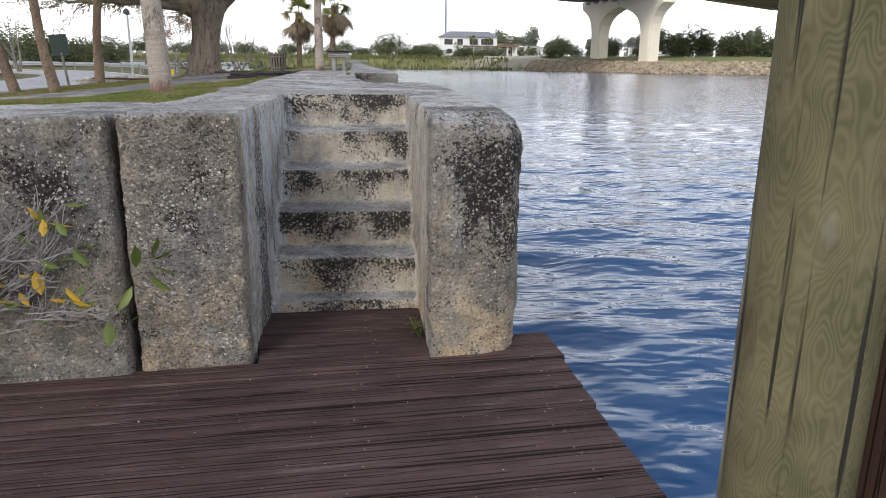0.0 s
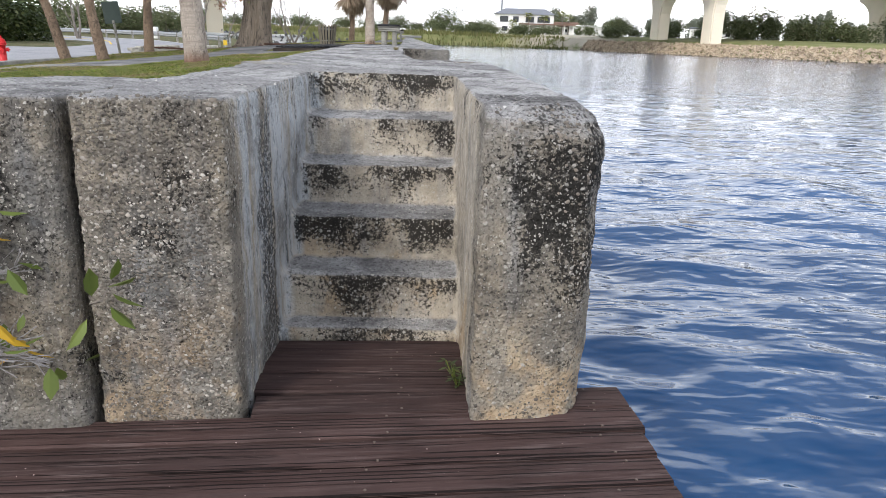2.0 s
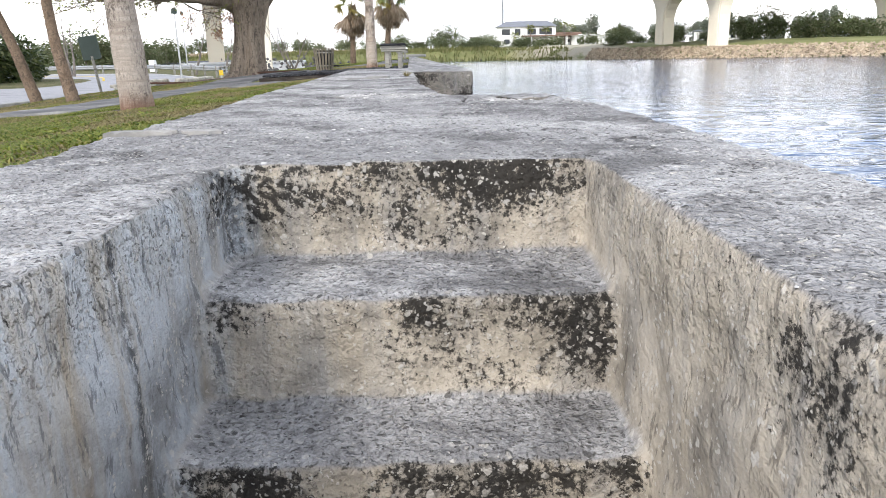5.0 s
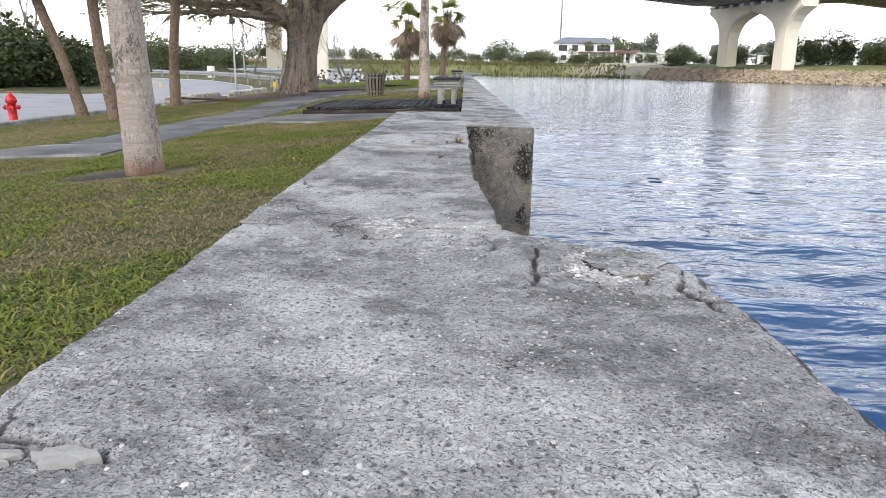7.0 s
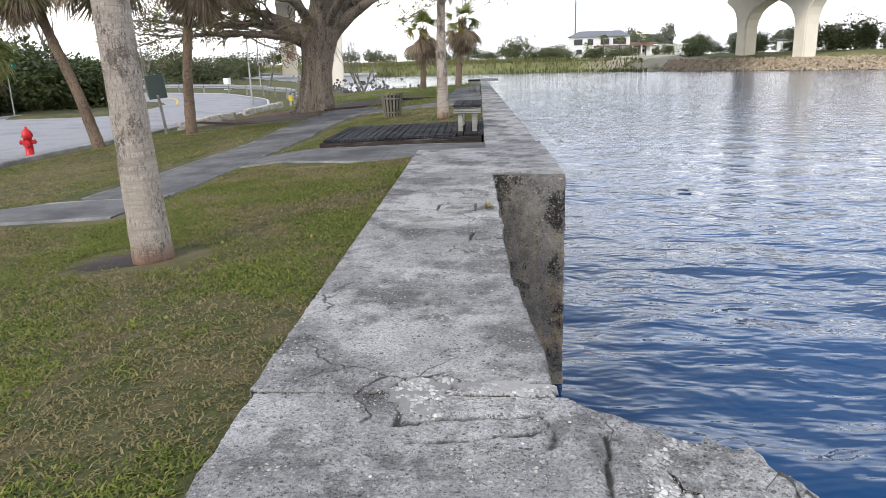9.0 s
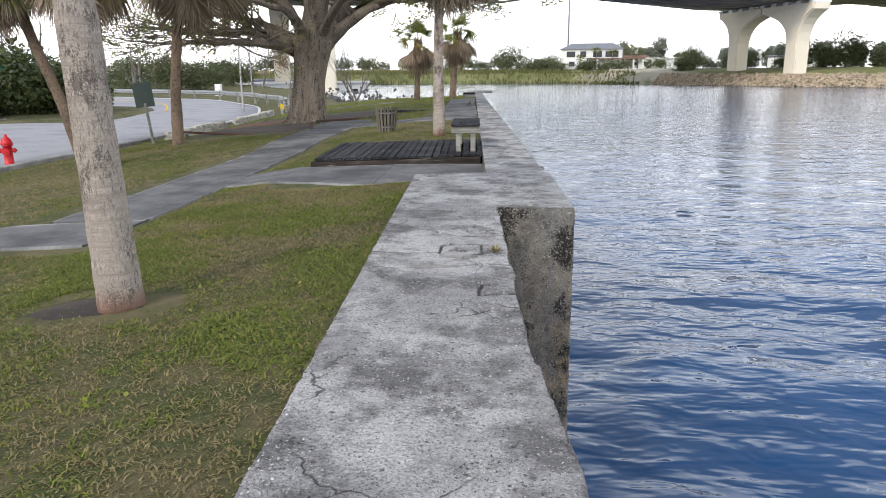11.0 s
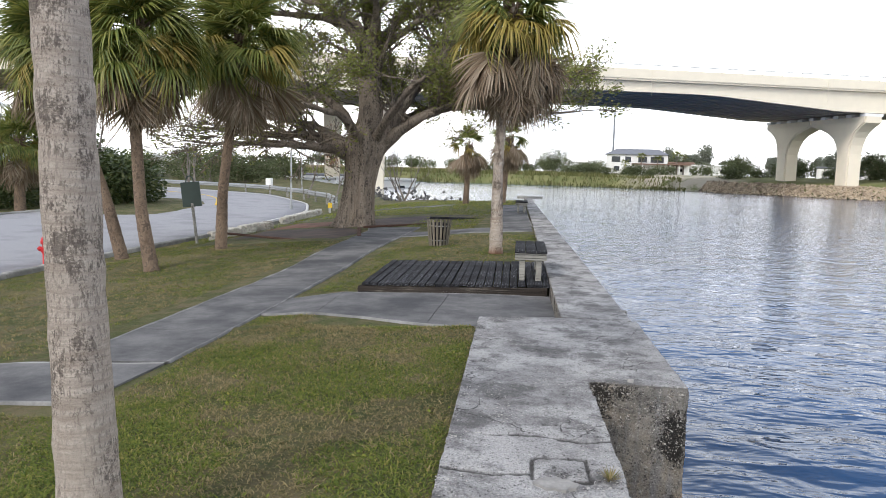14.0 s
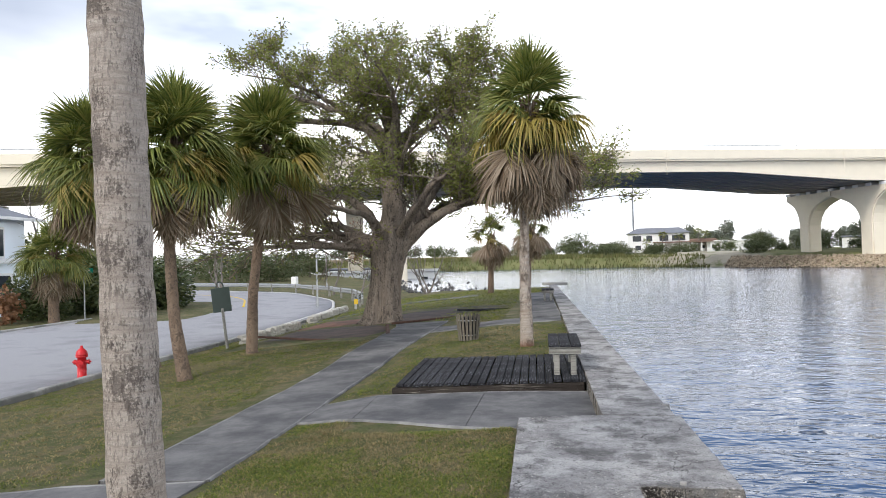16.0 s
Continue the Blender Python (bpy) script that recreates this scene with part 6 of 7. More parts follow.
def leafy(name, x, y, crown, stem, s, sz, seed, label, category, group):
    top = thing(name, x, y, height(x, y) - 0.05, label, category, group, (seed * 67) % 360)
    top.scale = (s, s, sz)
    c = new("crown", crown)
    c.parent = top
    if stem:
        t = new("trunk", stem)
        t.parent = top
    return top


# oaks on the open grass across the road
for i, (x, y, s) in enumerate(((-39, 80, 0.95), (-36, 83, 0.85), (-37, 99, 0.8), (-46, 92, 1.0), (-56, 96, 1.0), (-31, 112, 0.7), (-68, 90, 1.1), (-50, 128, 1.2), (-66, 140, 1.2))):
    leafy("oak_tree", x, y, OAK[i % 3], STEM[i % 3], s, s * 0.7, i, "round dark green oak on the open grass", "tree", "oaks across the road")
# dense evergreen planting across the street
_r = random.Random(5)
for i, (x, y, s) in enumerate(((-22.6, 34.6, 1.0), (-24.0, 37.0, 1.15), (-26.5, 36.0, 1.2), (-30, 38, 1.3), (-24.6, 31.5, 0.75), (-33, 36, 1.3), (-36, 40, 1.4))):
    leafy("evergreen_bush", x, y, HEDGE[i % 2], STEM[i % 3], s, s * _r.uniform(0.72, 0.95), i, "dense dark evergreen bush across the street", "bush", "dark planting across the street")

RED = crown_mesh("crown", M["russet"], 90, 1.5, 1.7, 14, 900, 0.2, 0.1)
leafy("red_shrub", -24.3, 28.4, RED, None, 0.9, 1.0, 2, "dark red-leaved garden shrub beside the white house", "shrub", "")

# ---------------------------------------------------------------- road bridge
BD = Vector((0.953, 0.302, 0)).normalized()       # along the bridge
BN = Vector((0.302, -0.953, 0)).normalized()      # towards the viewer's side of a bent
BA = Vector((39.3, 129.8, 0))                     # foot of the left column of the main bent, before the scale FAR
TOP, WIDE = 15.05, 19.9


def bridge():
    top = thing("road_bridge", 0, 0, 0, "long cream concrete road bridge on flared twin piers", "bridge")
    top.matrix_world = Matrix.Translation((0, 0, 1.0 - FAR)) @ Matrix.Diagonal((FAR, FAR, FAR, 1))
    rot = Matrix.Rotation(math.atan2(BD.y, BD.x), 4, "Z")

    def place(s, off, z):
        return BA + BD * s + BN * off + Vector((0, 0, z))

    def depth_at(s):
        # girders deepen towards the bents
        return 2.9 + 1.45 * max(min(1.0, max(0.0, 1.25 - abs(s - c) / 20.0)) for c in (0.0, -70.0, 50.0, 100.0, -128.0))

    ss = [i * 3.0 for i in range(-75, 61)]

    def strip(name, off0, off1, zt, zb, mat, label=""):
        h = Heap()
        for s in ss:
            t, b = zt(s), zb(s)
            for off, z in ((off0, b), (off0, t), (off1, t), (off1, b)):
                h.v.append(place(s, off, z))
        for i in range(len(ss) - 1):
            for j in range(4):
                a, b = i * 4 + j, i * 4 + (j + 1) % 4
                h.f.append((a, b, b + 4, a + 4))
        return h.put(name, mat, top, label)

    near, far = -2.4, WIDE
    strip("deck_slab", near - 0.6, far + 0.6, lambda s: TOP - 1.1, lambda s: TOP - 1.5, M["bridge"])
    strip("parapet", near - 0.75, near - 0.45, lambda s: TOP, lambda s: TOP - 1.25, M["bridge"])
    strip("parapet", far + 0.45, far + 0.75, lambda s: TOP, lambda s: TOP - 1.25, M["bridge"])
    strip("fascia_girder", far - 0.6, far, lambda s: TOP - 1.5, lambda s: TOP - depth_at(s), M["bridge"])
    strip("fascia_girder", near, near + 0.6, lambda s: TOP - 1.5, lambda s: TOP - depth_at(s), M["bridge"])
    # inner girders wear the darker concrete tone that carries the shade under the deck
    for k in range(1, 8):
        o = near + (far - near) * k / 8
        strip("girder", o - 0.5, o + 0.5, lambda s: TOP - 1.5, lambda s: TOP - depth_at(s) + 0.05, M["soffit"], "inner concrete girder, underside shade put into its tone")
    # rail along the parapet and lamp brackets
    h = Heap()
    for off in (far + 0.6,):
        h.tube([place(s, off, TOP + 0.55) for s in ss[::4]], [0.05] * len(ss[::4]), 4)
        for s in ss:
            h.tube([place(s, off, TOP), place(s, off, TOP + 0.55)], [0.035, 0.035], 4)
    h.put("hand_rail", M["steel"], top)
    for i, s in enumerate(range(-190, 150, 26)):
        h = Heap()
        h.tube([place(s, far + 0.8, TOP - 0.2), place(s, far + 0.8, TOP - 3.4)], [0.04, 0.04], 6)
        h.put("drain_pipe", M["bridge"], top)

    def column(s, off, foot, cap_z, inward):
        """A pier leg that flares into its half of the arch."""
        bm = bmesh.new()
        rows = []
        for z, flare, thick in ((foot, 0.0, 1.15), (foot + (cap_z - foot) * 0.52, 0.0, 1.15), (foot + (cap_z - foot) * 0.66, 0.06, 1.2), (foot + (cap_z - foot) * 0.78, 0.19, 1.25), (foot + (cap_z - foot) * 0.87, 0.39, 1.3), (foot + (cap_z - foot) * 0.94, 0.67, 1.35), (cap_z, 1.0, 1.4), (cap_z + 0.9, 1.0, 1.4)):
            ring = []
            for a, b in ((-1, -1), (1, -1), (1, 1), (-1, 1)):
                reach = 1.25 + flare * (5.9 if a == inward else 3.0)
                p = place(s + b * thick, off + a * reach, z)
                ring.append(bm.verts.new(p))
            rows.append(ring)
        for a, b in zip(rows, rows[1:]):
            for i in range(4):
                bm.faces.new((a[i], a[(i + 1) % 4], b[(i + 1) % 4], b[i]))
        bm.faces.new(rows[0][::-1])
        bm.faces.new(rows[-1])
        bmesh.ops.bevel(bm, geom=[e for e in bm.edges if abs(e.verts[0].co.z - e.verts[1].co.z) > 0.2], offset=0.18, segments=2, affect="EDGES")
        part("pier", bm, M["bridge"], top)

    for s in (0.0, 50.0, 100.0, -70.0, -128.0):
        for off, inward in ((1.6, 1), (15.9, -1)):
            so = s - (5.5 if s == -70.0 and off < 5 else 0.0)
            p = place(so, off, 0)
            g = max(height(p.x * FAR, p.y * FAR), -2.8)
            column(so, off, (g + FAR - 1.0) / FAR - 0.3, TOP - 5.75, inward)
        # bearings on the cap
        for k in range(9):
            o = near + 0.3 + (far - near - 0.6) * k / 8
            b = part("bearing", bm_box(2.9, 1.1, 0.42, (0, 0, 0)), M["white"], top)
            p = place(s, o, TOP - 4.85)
            b.matrix_local = Matrix.Translation(p) @ rot
    return top


bridge()

# ---------------------------------------------------------------- far bank
def rock_heap(name, line, rows, size, mat, label):
    """Tumbled bank stone, far off."""
    rng, h = random.Random(17), Heap()
    for (x0, y0), (x1, y1) in zip(line, line[1:]):
        L = math.hypot(x1 - x0, y1 - y0)
        for _ in range(int(L * rows)):
            t, up = rng.random(), rng.random()
            x, y = x0 + (x1 - x0) * t, y0 + (y1 - y0) * t
            nx, ny = -(y1 - y0) / L, (x1 - x0) / L
            x, y = x + nx * up * 2.6, y + ny * up * 2.6
            s = size * rng.uniform(0.6, 1.4)
            c = Vector((x, y, max(-2.2 + up * 2.3, min(0.6, height(x, y))) + rng.uniform(-0.05, 0.12)))
            b = len(h.v)
            for k in range(6):
                d = ((1, 0, 0), (-1, 0, 0), (0, 1, 0), (0, -1, 0), (0, 0, 1), (0, 0, -1))[k]
                h.v.append(c + Vector(d) * s * rng.uniform(0.6, 1.0) + Vector((rng.uniform(-1, 1), rng.uniform(-1, 1), rng.uniform(-1, 1))) * s * 0.3)
            for a in (0, 1):
                for e in (2, 3):
                    for f in (4, 5):
                        h.f.append((b + a, b + e, b + f))
    ob = h.put(name, mat)
    return tagged(ob, label, "rocks", "", "stuff")


rock_heap("riprap", [(32, 159.2), (36, 154.0), (46, 142.0), (54, 132.0), (98, 99.0), (170, 65.5)], 70, 0.26, M["riprap"], "tan and brown stone riprap along the far bank")
rock_heap("shore_rocks", [(-3.5, 41.0), (-9, 48.8), (-16, 66.5), (-20, 75)], 8, 0.11, M["path"], "dark grey rocks along the near shore")


def reeds(name, line, depth, per, hgt, label):
    rng, h = random.Random(23), Heap()
    for (x0, y0), (x1, y1) in zip(line, line[1:]):
        L = math.hypot(x1 - x0, y1 - y0)
        for _ in range(int(L * per)):
            t, u = rng.random(), rng.random()
            x, y = x0 + (x1 - x0) * t, y0 + (y1 - y0) * t + u * depth
            z = height(x, y)
            if z < -2.2:
                z = -2.1
            s = hgt * rng.uniform(0.6, 1.4)
            b = len(h.v)
            a = rng.uniform(0, math.tau)
            dx, dy = 0.16 * math.cos(a), 0.16 * math.sin(a)
            h.v += [Vector((x - dx, y - dy, z)), Vector((x + dx, y + dy, z)), Vector((x + rng.uniform(-0.4, 0.4), y, z + s))]
            h.f.append((b, b + 1, b + 2))
    return tagged(h.put(name, M["reed"]), label, "reeds", "", "stuff")


reeds("bank_reeds", [(-73, 203.0), (-30, 184.0), (14, 180.5)], 14, 50, 1.0, "yellow-green reeds and grass on the far bank")
reeds("bank_grass", [(14, 180), (30, 161)], 9, 30, 0.7, "tufts of dry grass on the far bank")

_r = random.Random(77)
BLOOM = [(2.0, 176, 1, 1.0), (-9.5, 172, 0, 0.75), (-22, 178, 0, 0.6), (7, 158, 2, 1.2), (4, 160, 2, 1.0), (10, 160, 2, 1.2), (13, 158, 2, 0.9), (16.5, 158, 2, 0.8), (33.2, 137, 2, 1.2), (36.5, 146, 0, 0.7), (40, 158, 0, 0.8), (24, 164, 2, 0.9),
         (44, 139, 2, 1.5), (46, 142, 0, 0.7), (56, 132, 0, 1.0), (60, 134, 0, 0.95), (63, 124, 2, 1.6), (67, 122, 2, 1.7), (71, 120, 2, 1.6), (78, 150, 0, 1.2), (88, 134, 0, 1.15), (93, 132, 0, 1.0), (98, 140, 2, 2.0), (108, 130, 0, 1.1), (120, 120, 0, 1.2), (-45, 182, 0, 0.8), (-60, 190, 0, 0.9), (-34, 186, 2, 1.4),
         (18.5, 153, 2, 1.1), (20.5, 152, 2, 0.8), (9, 166, 2, 1.5), (1, 168, 2, 1.0), (-4, 170, 2, 0.9), (-14, 170, 2, 0.8), (28, 172, 2, 1.0), (35, 170, 2, 1.3), (20, 176, 2, 0.9), (38.5, 139, 2, 1.0), (51, 136, 2, 1.3), (54, 128, 2, 1.2), (12, 184, 0, 0.7), (33, 190, 0, 0.9), (29, 196, 1, 1.0), (84, 128, 2, 1.5), (75, 128, 2, 1.4)]
for i, (x, y, kind, s) in enumerate(BLOOM):
    x, y, s = x * FAR, y * FAR, s * FAR
    mesh = (OAK[i % 3], OAK[(i + 1) % 3], BUSH[i % 2])[kind]
    leafy("bank_tree" if kind < 2 else "bank_bush", x, y, mesh, STEM[i % 3] if kind < 2 else None, s, s * _r.uniform(0.8, 1.05), i,
          "dark green tree on the far bank" if kind < 2 else "low green bush on the far bank", "tree" if kind < 2 else "bush", "trees on the far bank" if kind < 2 else "bushes on the far bank")
for i in range(58):
    x = 31 + i * 2.1 + _r.uniform(-1.5, 1.5)
    y = 205 - 0.15 * (x - 20) + _r.uniform(-8, 16)
    s = _r.uniform(0.55, 0.85) * FAR
    leafy("australian_pine", x * FAR, y * FAR, PINE[i % 2], STEM[i % 3], s, s * _r.uniform(0.85, 1.15), i, "blue-green pine behind the far bank, its leaves paled for haze", "tree", "pines behind the far bank")
for i in range(26):
    x = -150 + i * 7.5 + _r.uniform(-3, 3)
    y = 235 + _r.uniform(-12, 25)
    s = _r.uniform(0.7, 1.0) * FAR
    leafy("bank_tree", x * FAR, y * FAR, OAK[i % 3], STEM[i % 3], s, s * 0.8, i, "dark green tree on the far bank", "tree", "trees on the far bank")


def far_palm(x, y, hgt, seed):
    top = thing("royal_palm", x, y, height(x, y) - 0.05, "slim palm in front of the white riverside house", "palm tree", "palms by the riverside house", seed * 50)
    h = Heap()
    h.tube([(0, 0, 0), (0.05, 0, hgt * 0.5), (0, 0, hgt)], [0.2, 0.16, 0.13], 7)
    h.put("trunk", M["twig"], top)
    for i in range(12):
        o = new("frond", FRONDS[i % 4])
        o.parent = top
        o.matrix_local = pose(0, 0, hgt, 0, 0, i * 137.5) @ pose(0, 0, 0, 0, -60 + 7 * i, 0) @ Matrix.Diagonal((1.5, 1.5, 1.5, 1))


for i, (x, y, hh) in enumerate(((22.6, 180, 4.4), (26.6, 181, 3.8), (31.0, 180, 5.0), (32.8, 181, 4.6), (18.6, 178, 2.8))):
    far_palm(x * FAR, y * FAR, hh * FAR, i)


# ---------------------------------------------------------------- houses
def window(parent, x, y, z, w, h, face="y", side=-1):
    """A framed window set into a wall face."""
    t = pose(x, y, z, 0, 0, 0 if face == "y" else 90)
    wn = part("window", bm_box(w + 0.24, 0.14, h + 0.24, (0, 0, -0.12), 0.01), M["white"], parent, "white window frame")
    wn.matrix_local = t
    p = part("pane", bm_box(w, 0.17, h, (0, 0, 0)), M["glass"], wn, "dark glass pane")
    return wn


def river_house():
    top = thing("riverside_house", 15.2 * FAR, 186.0 * FAR, 1.35, "two-storey white house with a grey hipped roof on the far bank", "house", "", -5)
    top.scale = (0.86 * FAR, 1.0, 0.86 * FAR)
    part("wall", bm_box(17.0, 9, 5.4, (8.0, 0, 0)), M["white"], top)
    bm = bmesh.new()
    pts = [(-0.9, -5.1, 5.4), (16.9, -5.1, 5.4), (16.9, 5.1, 5.4), (-0.9, 5.1, 5.4), (2.4, 0, 7.1), (14.2, 0, 7.1)]
    v = [bm.verts.new(p) for p in pts]
    for f in ((0, 1, 5, 4), (1, 2, 5), (2, 3, 4, 5), (3, 0, 4), (3, 2, 1, 0)):
        bm.faces.new([v[i] for i in f])
    part("roof", bm, M["roof"], top)
    for x, w in ((2.2, 2.4), (5.6, 1.6), (9.6, 2.4), (13.6, 3.6)):
        window(top, x, -4.5, 3.2, w, 1.6)
    for x in (2.5, 6.0):
        window(top, x, -4.5, 0.7, 1.6, 1.3)
    part("porch", bm_box(16.0, 3.2, 0.3, (14.6, -5.8, 2.6)), M["brownroof"], top, "dark brown porch roof")
    part("wing", bm_box(7.0, 6.0, 2.3, (20.0, -1.0, 0)), M["white"], top)
    part("wing_roof", bm_box(8.0, 7.0, 1.3, (20.0, -1.0, 2.3), 0.4), M["brownroof"], top, "dark brown low roof")
    for i in range(7):
        part("porch_post", bm_box(0.35, 0.35, 2.6, (7.0 + i * 2.5, -7.0, 0)), M["white"], top)
    for x in (18.0, 20.0, 22.2):
        window(top, x, -4.0, 0.8, 1.1, 0.9)


river_house()
mast = thing("radio_mast", 17.2 * FAR, 196.0 * FAR, height(17.2 * FAR, 196.0 * FAR) - 0.05, "tall thin grey radio mast behind the riverside house", "mast")
part("pole", bm_lathe([(0.30, 0), (0.24, 11), (0.16, 21.3)], 8), M["roof"], mast)


def shed(x, y, L, D, H, rz, wall, roof, label):
    top = thing("low_building", x, y, height(x, y) - 0.05, label, "building", "", rz)
    part("wall", bm_box(L, D, H, (0, 0, 0)), wall, top)
    part("roof", bm_box(L + 0.8, D + 0.8, 0.5, (0, 0, H), 0.2), roof, top)
    n = max(2, int(L / 4))
    for i in range(n):
        window(top, -L / 2 + L * (i + 0.5) / n, -D / 2, H * 0.35, 1.2, H * 0.35)


shed(-34, 128, 20, 8, 2.6, 8, M["white"], M["white"], "long low white building beyond the open grass")
shed(-56, 150, 26, 8, 2.8, 8, M["white"], M["roof"], "low white building with a pale grey roof")
shed(-78, 132, 24, 8, 2.8, 8, M["white"], M["white"], "long low white building beyond the road")
shed(49, 222, 17, 8, 2.7, -10, M["white"], M["white"], "low white building behind the far bank")
shed(105, 185, 14, 8, 3.1, -25, M["bluewhite"], M["roof"], "pale blue house behind the far bank")
shed(78, 205, 12, 8, 2.9, -18, M["white"], M["roof"], "low white house behind the far bank")


def trestle():
    top = thing("low_bridge", -49, 212, -1.6, "low distant trestle bridge over the river", "bridge", "", 8)
    part("deck", bm_box(74, 4, 1.0, (0, 0, 2.1), 0.05), M["riprap"], top)
    for i in range(9):
        part("pier", bm_box(1.4, 3.6, 3.6, (-34 + i * 8.5, 0, -1.4), 0.05), M["bridge"], top)


trestle()


def white_house():
    top = thing("white_house", -33.5, 31.0, height(-26, 27) - 0.05, "two-storey pale blue-white house across the street", "house", "", 8)
    part("wall", bm_box(9.0, 9.0, 5.2, (0, 0, 0)), M["bluewhite"], top)
    bm = bmesh.new()
    v = [bm.verts.new(p) for p in ((-5.2, -5.2, 5.1), (5.2, -5.2, 5.1), (5.2, 5.2, 5.1), (-5.2, 5.2, 5.1), (0, -2.0, 7.2), (0, 2.0, 7.2))]
    for f in ((0, 1, 4), (1, 2, 5, 4), (2, 3, 5), (3, 0, 4, 5), (3, 2, 1, 0)):
        bm.faces.new([v[i] for i in f])
    part("roof", bm, M["roof"], top)
    part("gutter", bm_box(0.16, 10.4, 0.16, (5.2, 0, 4.98)), M["white"], top)
    window(top, 4.5, -2.2, 3.1, 1.2, 1.4, "x")
    window(top, 4.5, 2.0, 3.1, 1.2, 1.4, "x")
    part("wing", bm_box(2.4, 6.0, 2.7, (5.5, 3.8, 0)), M["bluewhite"], top)
    part("wing_roof", bm_box(2.9, 6.5, 0.25, (5.6, 3.8, 2.7), 0.05), M["white"], top)
    window(top, 6.7, 2.6, 0.9, 1.3, 1.2, "x")
    window(top, 5.6, 0.8, 0.9, 1.1, 1.2)


white_house()

# ---------------------------------------------------------------- grass
def grass(name, x0, x1, y0, y1, count, hgt, mat, seed, label, keep):
    rng, h = random.Random(seed), Heap()
    n = 0
    while n < count:
        x, y = rng.uniform(x0, x1), rng.uniform(y0, y1)
        if not keep(x, y, rng):
            n += 0.2
            continue
        n += 1
        z = height(x, y) - 0.005
        for _ in range(rng.randint(3, 6)):
            a, s = rng.uniform(0, math.tau), hgt * rng.uniform(0.5, 1.5)
            lean = rng.uniform(0.6, 2.2)
            p = Vector((x + rng.uniform(-0.03, 0.03), y + rng.uniform(-0.03, 0.03), z))
            d = Vector((math.cos(a), math.sin(a), 0))
            w = Vector((-d.y, d.x, 0)) * rng.uniform(0.0017, 0.0040)
            q = p + Vector((0, 0, s * 0.6)) + d * s * 0.35 * lean
            e = p + Vector((0, 0, s * 0.75)) + d * s * lean
            b = len(h.v)
            h.v += [p - w, p + w, q + w, q - w, e]
            h.f += [(b, b + 1, b + 2, b + 3), (b + 3, b + 2, b + 4)]
    return tagged(h.put(name, mat), label, "grass", "", "stuff")


def on_lawn(x, y, rng):
    if x > inner_edge(y) - 0.03 or y > shore_line(x) - 1.5:
        return False
    if -4.85 < x < -3.36 and 7.3 < y < 21.7 or (6.15 < y < 7.55 and x < -3.3):
        return False
    if 8.6 < y < 11.0 and x > -3.5:
        return y < 9.35 + 0.11 * (-2.7 - x) and x < -2.7 or (y < 8.7 + 0.1 * (-0.8 - x) * 1.2 and x < -0.85)
    if 10.9 < y < 13.6 and x > -2.72:
        return False
    if 18.5 < y < 20.6 and x > -3.7 or (y > 20.4 and x > -2.1 and y < 33):
        return False
    if -9 < x < -4.2 and 18 < y < 28:
        return False
    if (x + 1.95) ** 2 + (y - 4.47) ** 2 < 0.3 ** 2 or ((x + 2.35) ** 2 + (y - 4.55) ** 2 < 0.35 ** 2 and rng.random() < 0.85):
        return False
    return x > -10.3


STRAW = ((-1.05, 2.25, 0.32, 0.45, 0.9), (-1.35, 1.7, 0.25, 0.3, 0.6), (-0.75, 4.0, 0.3, 0.35, 0.7), (-1.2, 3.4, 0.3, 0.3, 0.5), (-1.5, 7.4, 0.6, 0.5, 0.6), (-2.6, 8.6, 0.8, 0.4, 0.7), (-6.0, 10.0, 1.2, 1.6, 0.5), (-8.5, 12.0, 1.2, 2.0, 0.5), (-2.0, 17.2, 1.0, 0.9, 0.5))


def straw(x, y):
    """How worn and dry the lawn is there."""
    return sum(a * math.exp(-((x - cx) / rx) ** 2 - ((y - cy) / ry) ** 2) for cx, cy, rx, ry, a in STRAW)


def green_here(x, y, rng):
    v = noise.noise((x * 0.9, y * 0.9, 2)) + 0.5 * noise.noise((x * 2.7, y * 2.7, 5)) - straw(x, y)
    return on_lawn(x, y, rng) and v + rng.uniform(-0.25, 0.25) > -0.05


def dry_here(x, y, rng):
    v = noise.noise((x * 0.9, y * 0.9, 2)) + 0.5 * noise.noise((x * 2.7, y * 2.7, 5)) - straw(x, y)
    return on_lawn(x, y, rng) and v + rng.uniform(-0.3, 0.3) < 0.12


grass("grass_near", -4.2, -0.4, -0.9, 9.4, 40000, 0.019, M["grass"], 3, "short green lawn grass beside the seawall", green_here)
grass("dry_grass_near", -4.2, -0.4, -0.9, 9.4, 28000, 0.016, M["drygrass"], 4, "short straw-coloured dead grass in the lawn", dry_here)
grass("grass_far", -10.3, -0.2, 5.0, 22.0, 22000, 0.026, M["grass"], 5, "short green lawn grass between path and street", green_here)
grass("dry_grass_far", -10.3, -0.2, 5.0, 22.0, 20000, 0.024, M["drygrass"], 6, "straw-coloured grass between path and street", dry_here)
grass("clover_near", -3.4, -0.5, -0.6, 9.0, 6500, 0.021, M["grass"], 11, "longer bright green grass clumps in the lawn", lambda x, y, r: on_lawn(x, y, r) and noise.noise((x * 1.1, y * 1.1, 8)) + 0.6 * noise.noise((x * 3.3, y * 3.3, 9)) > 0.18)
grass("grass_back", -10.3, -0.8, 20.0, 41.0, 9000, 0.06, M["grass"], 7, "green grass round the old tree and by the river", on_lawn)

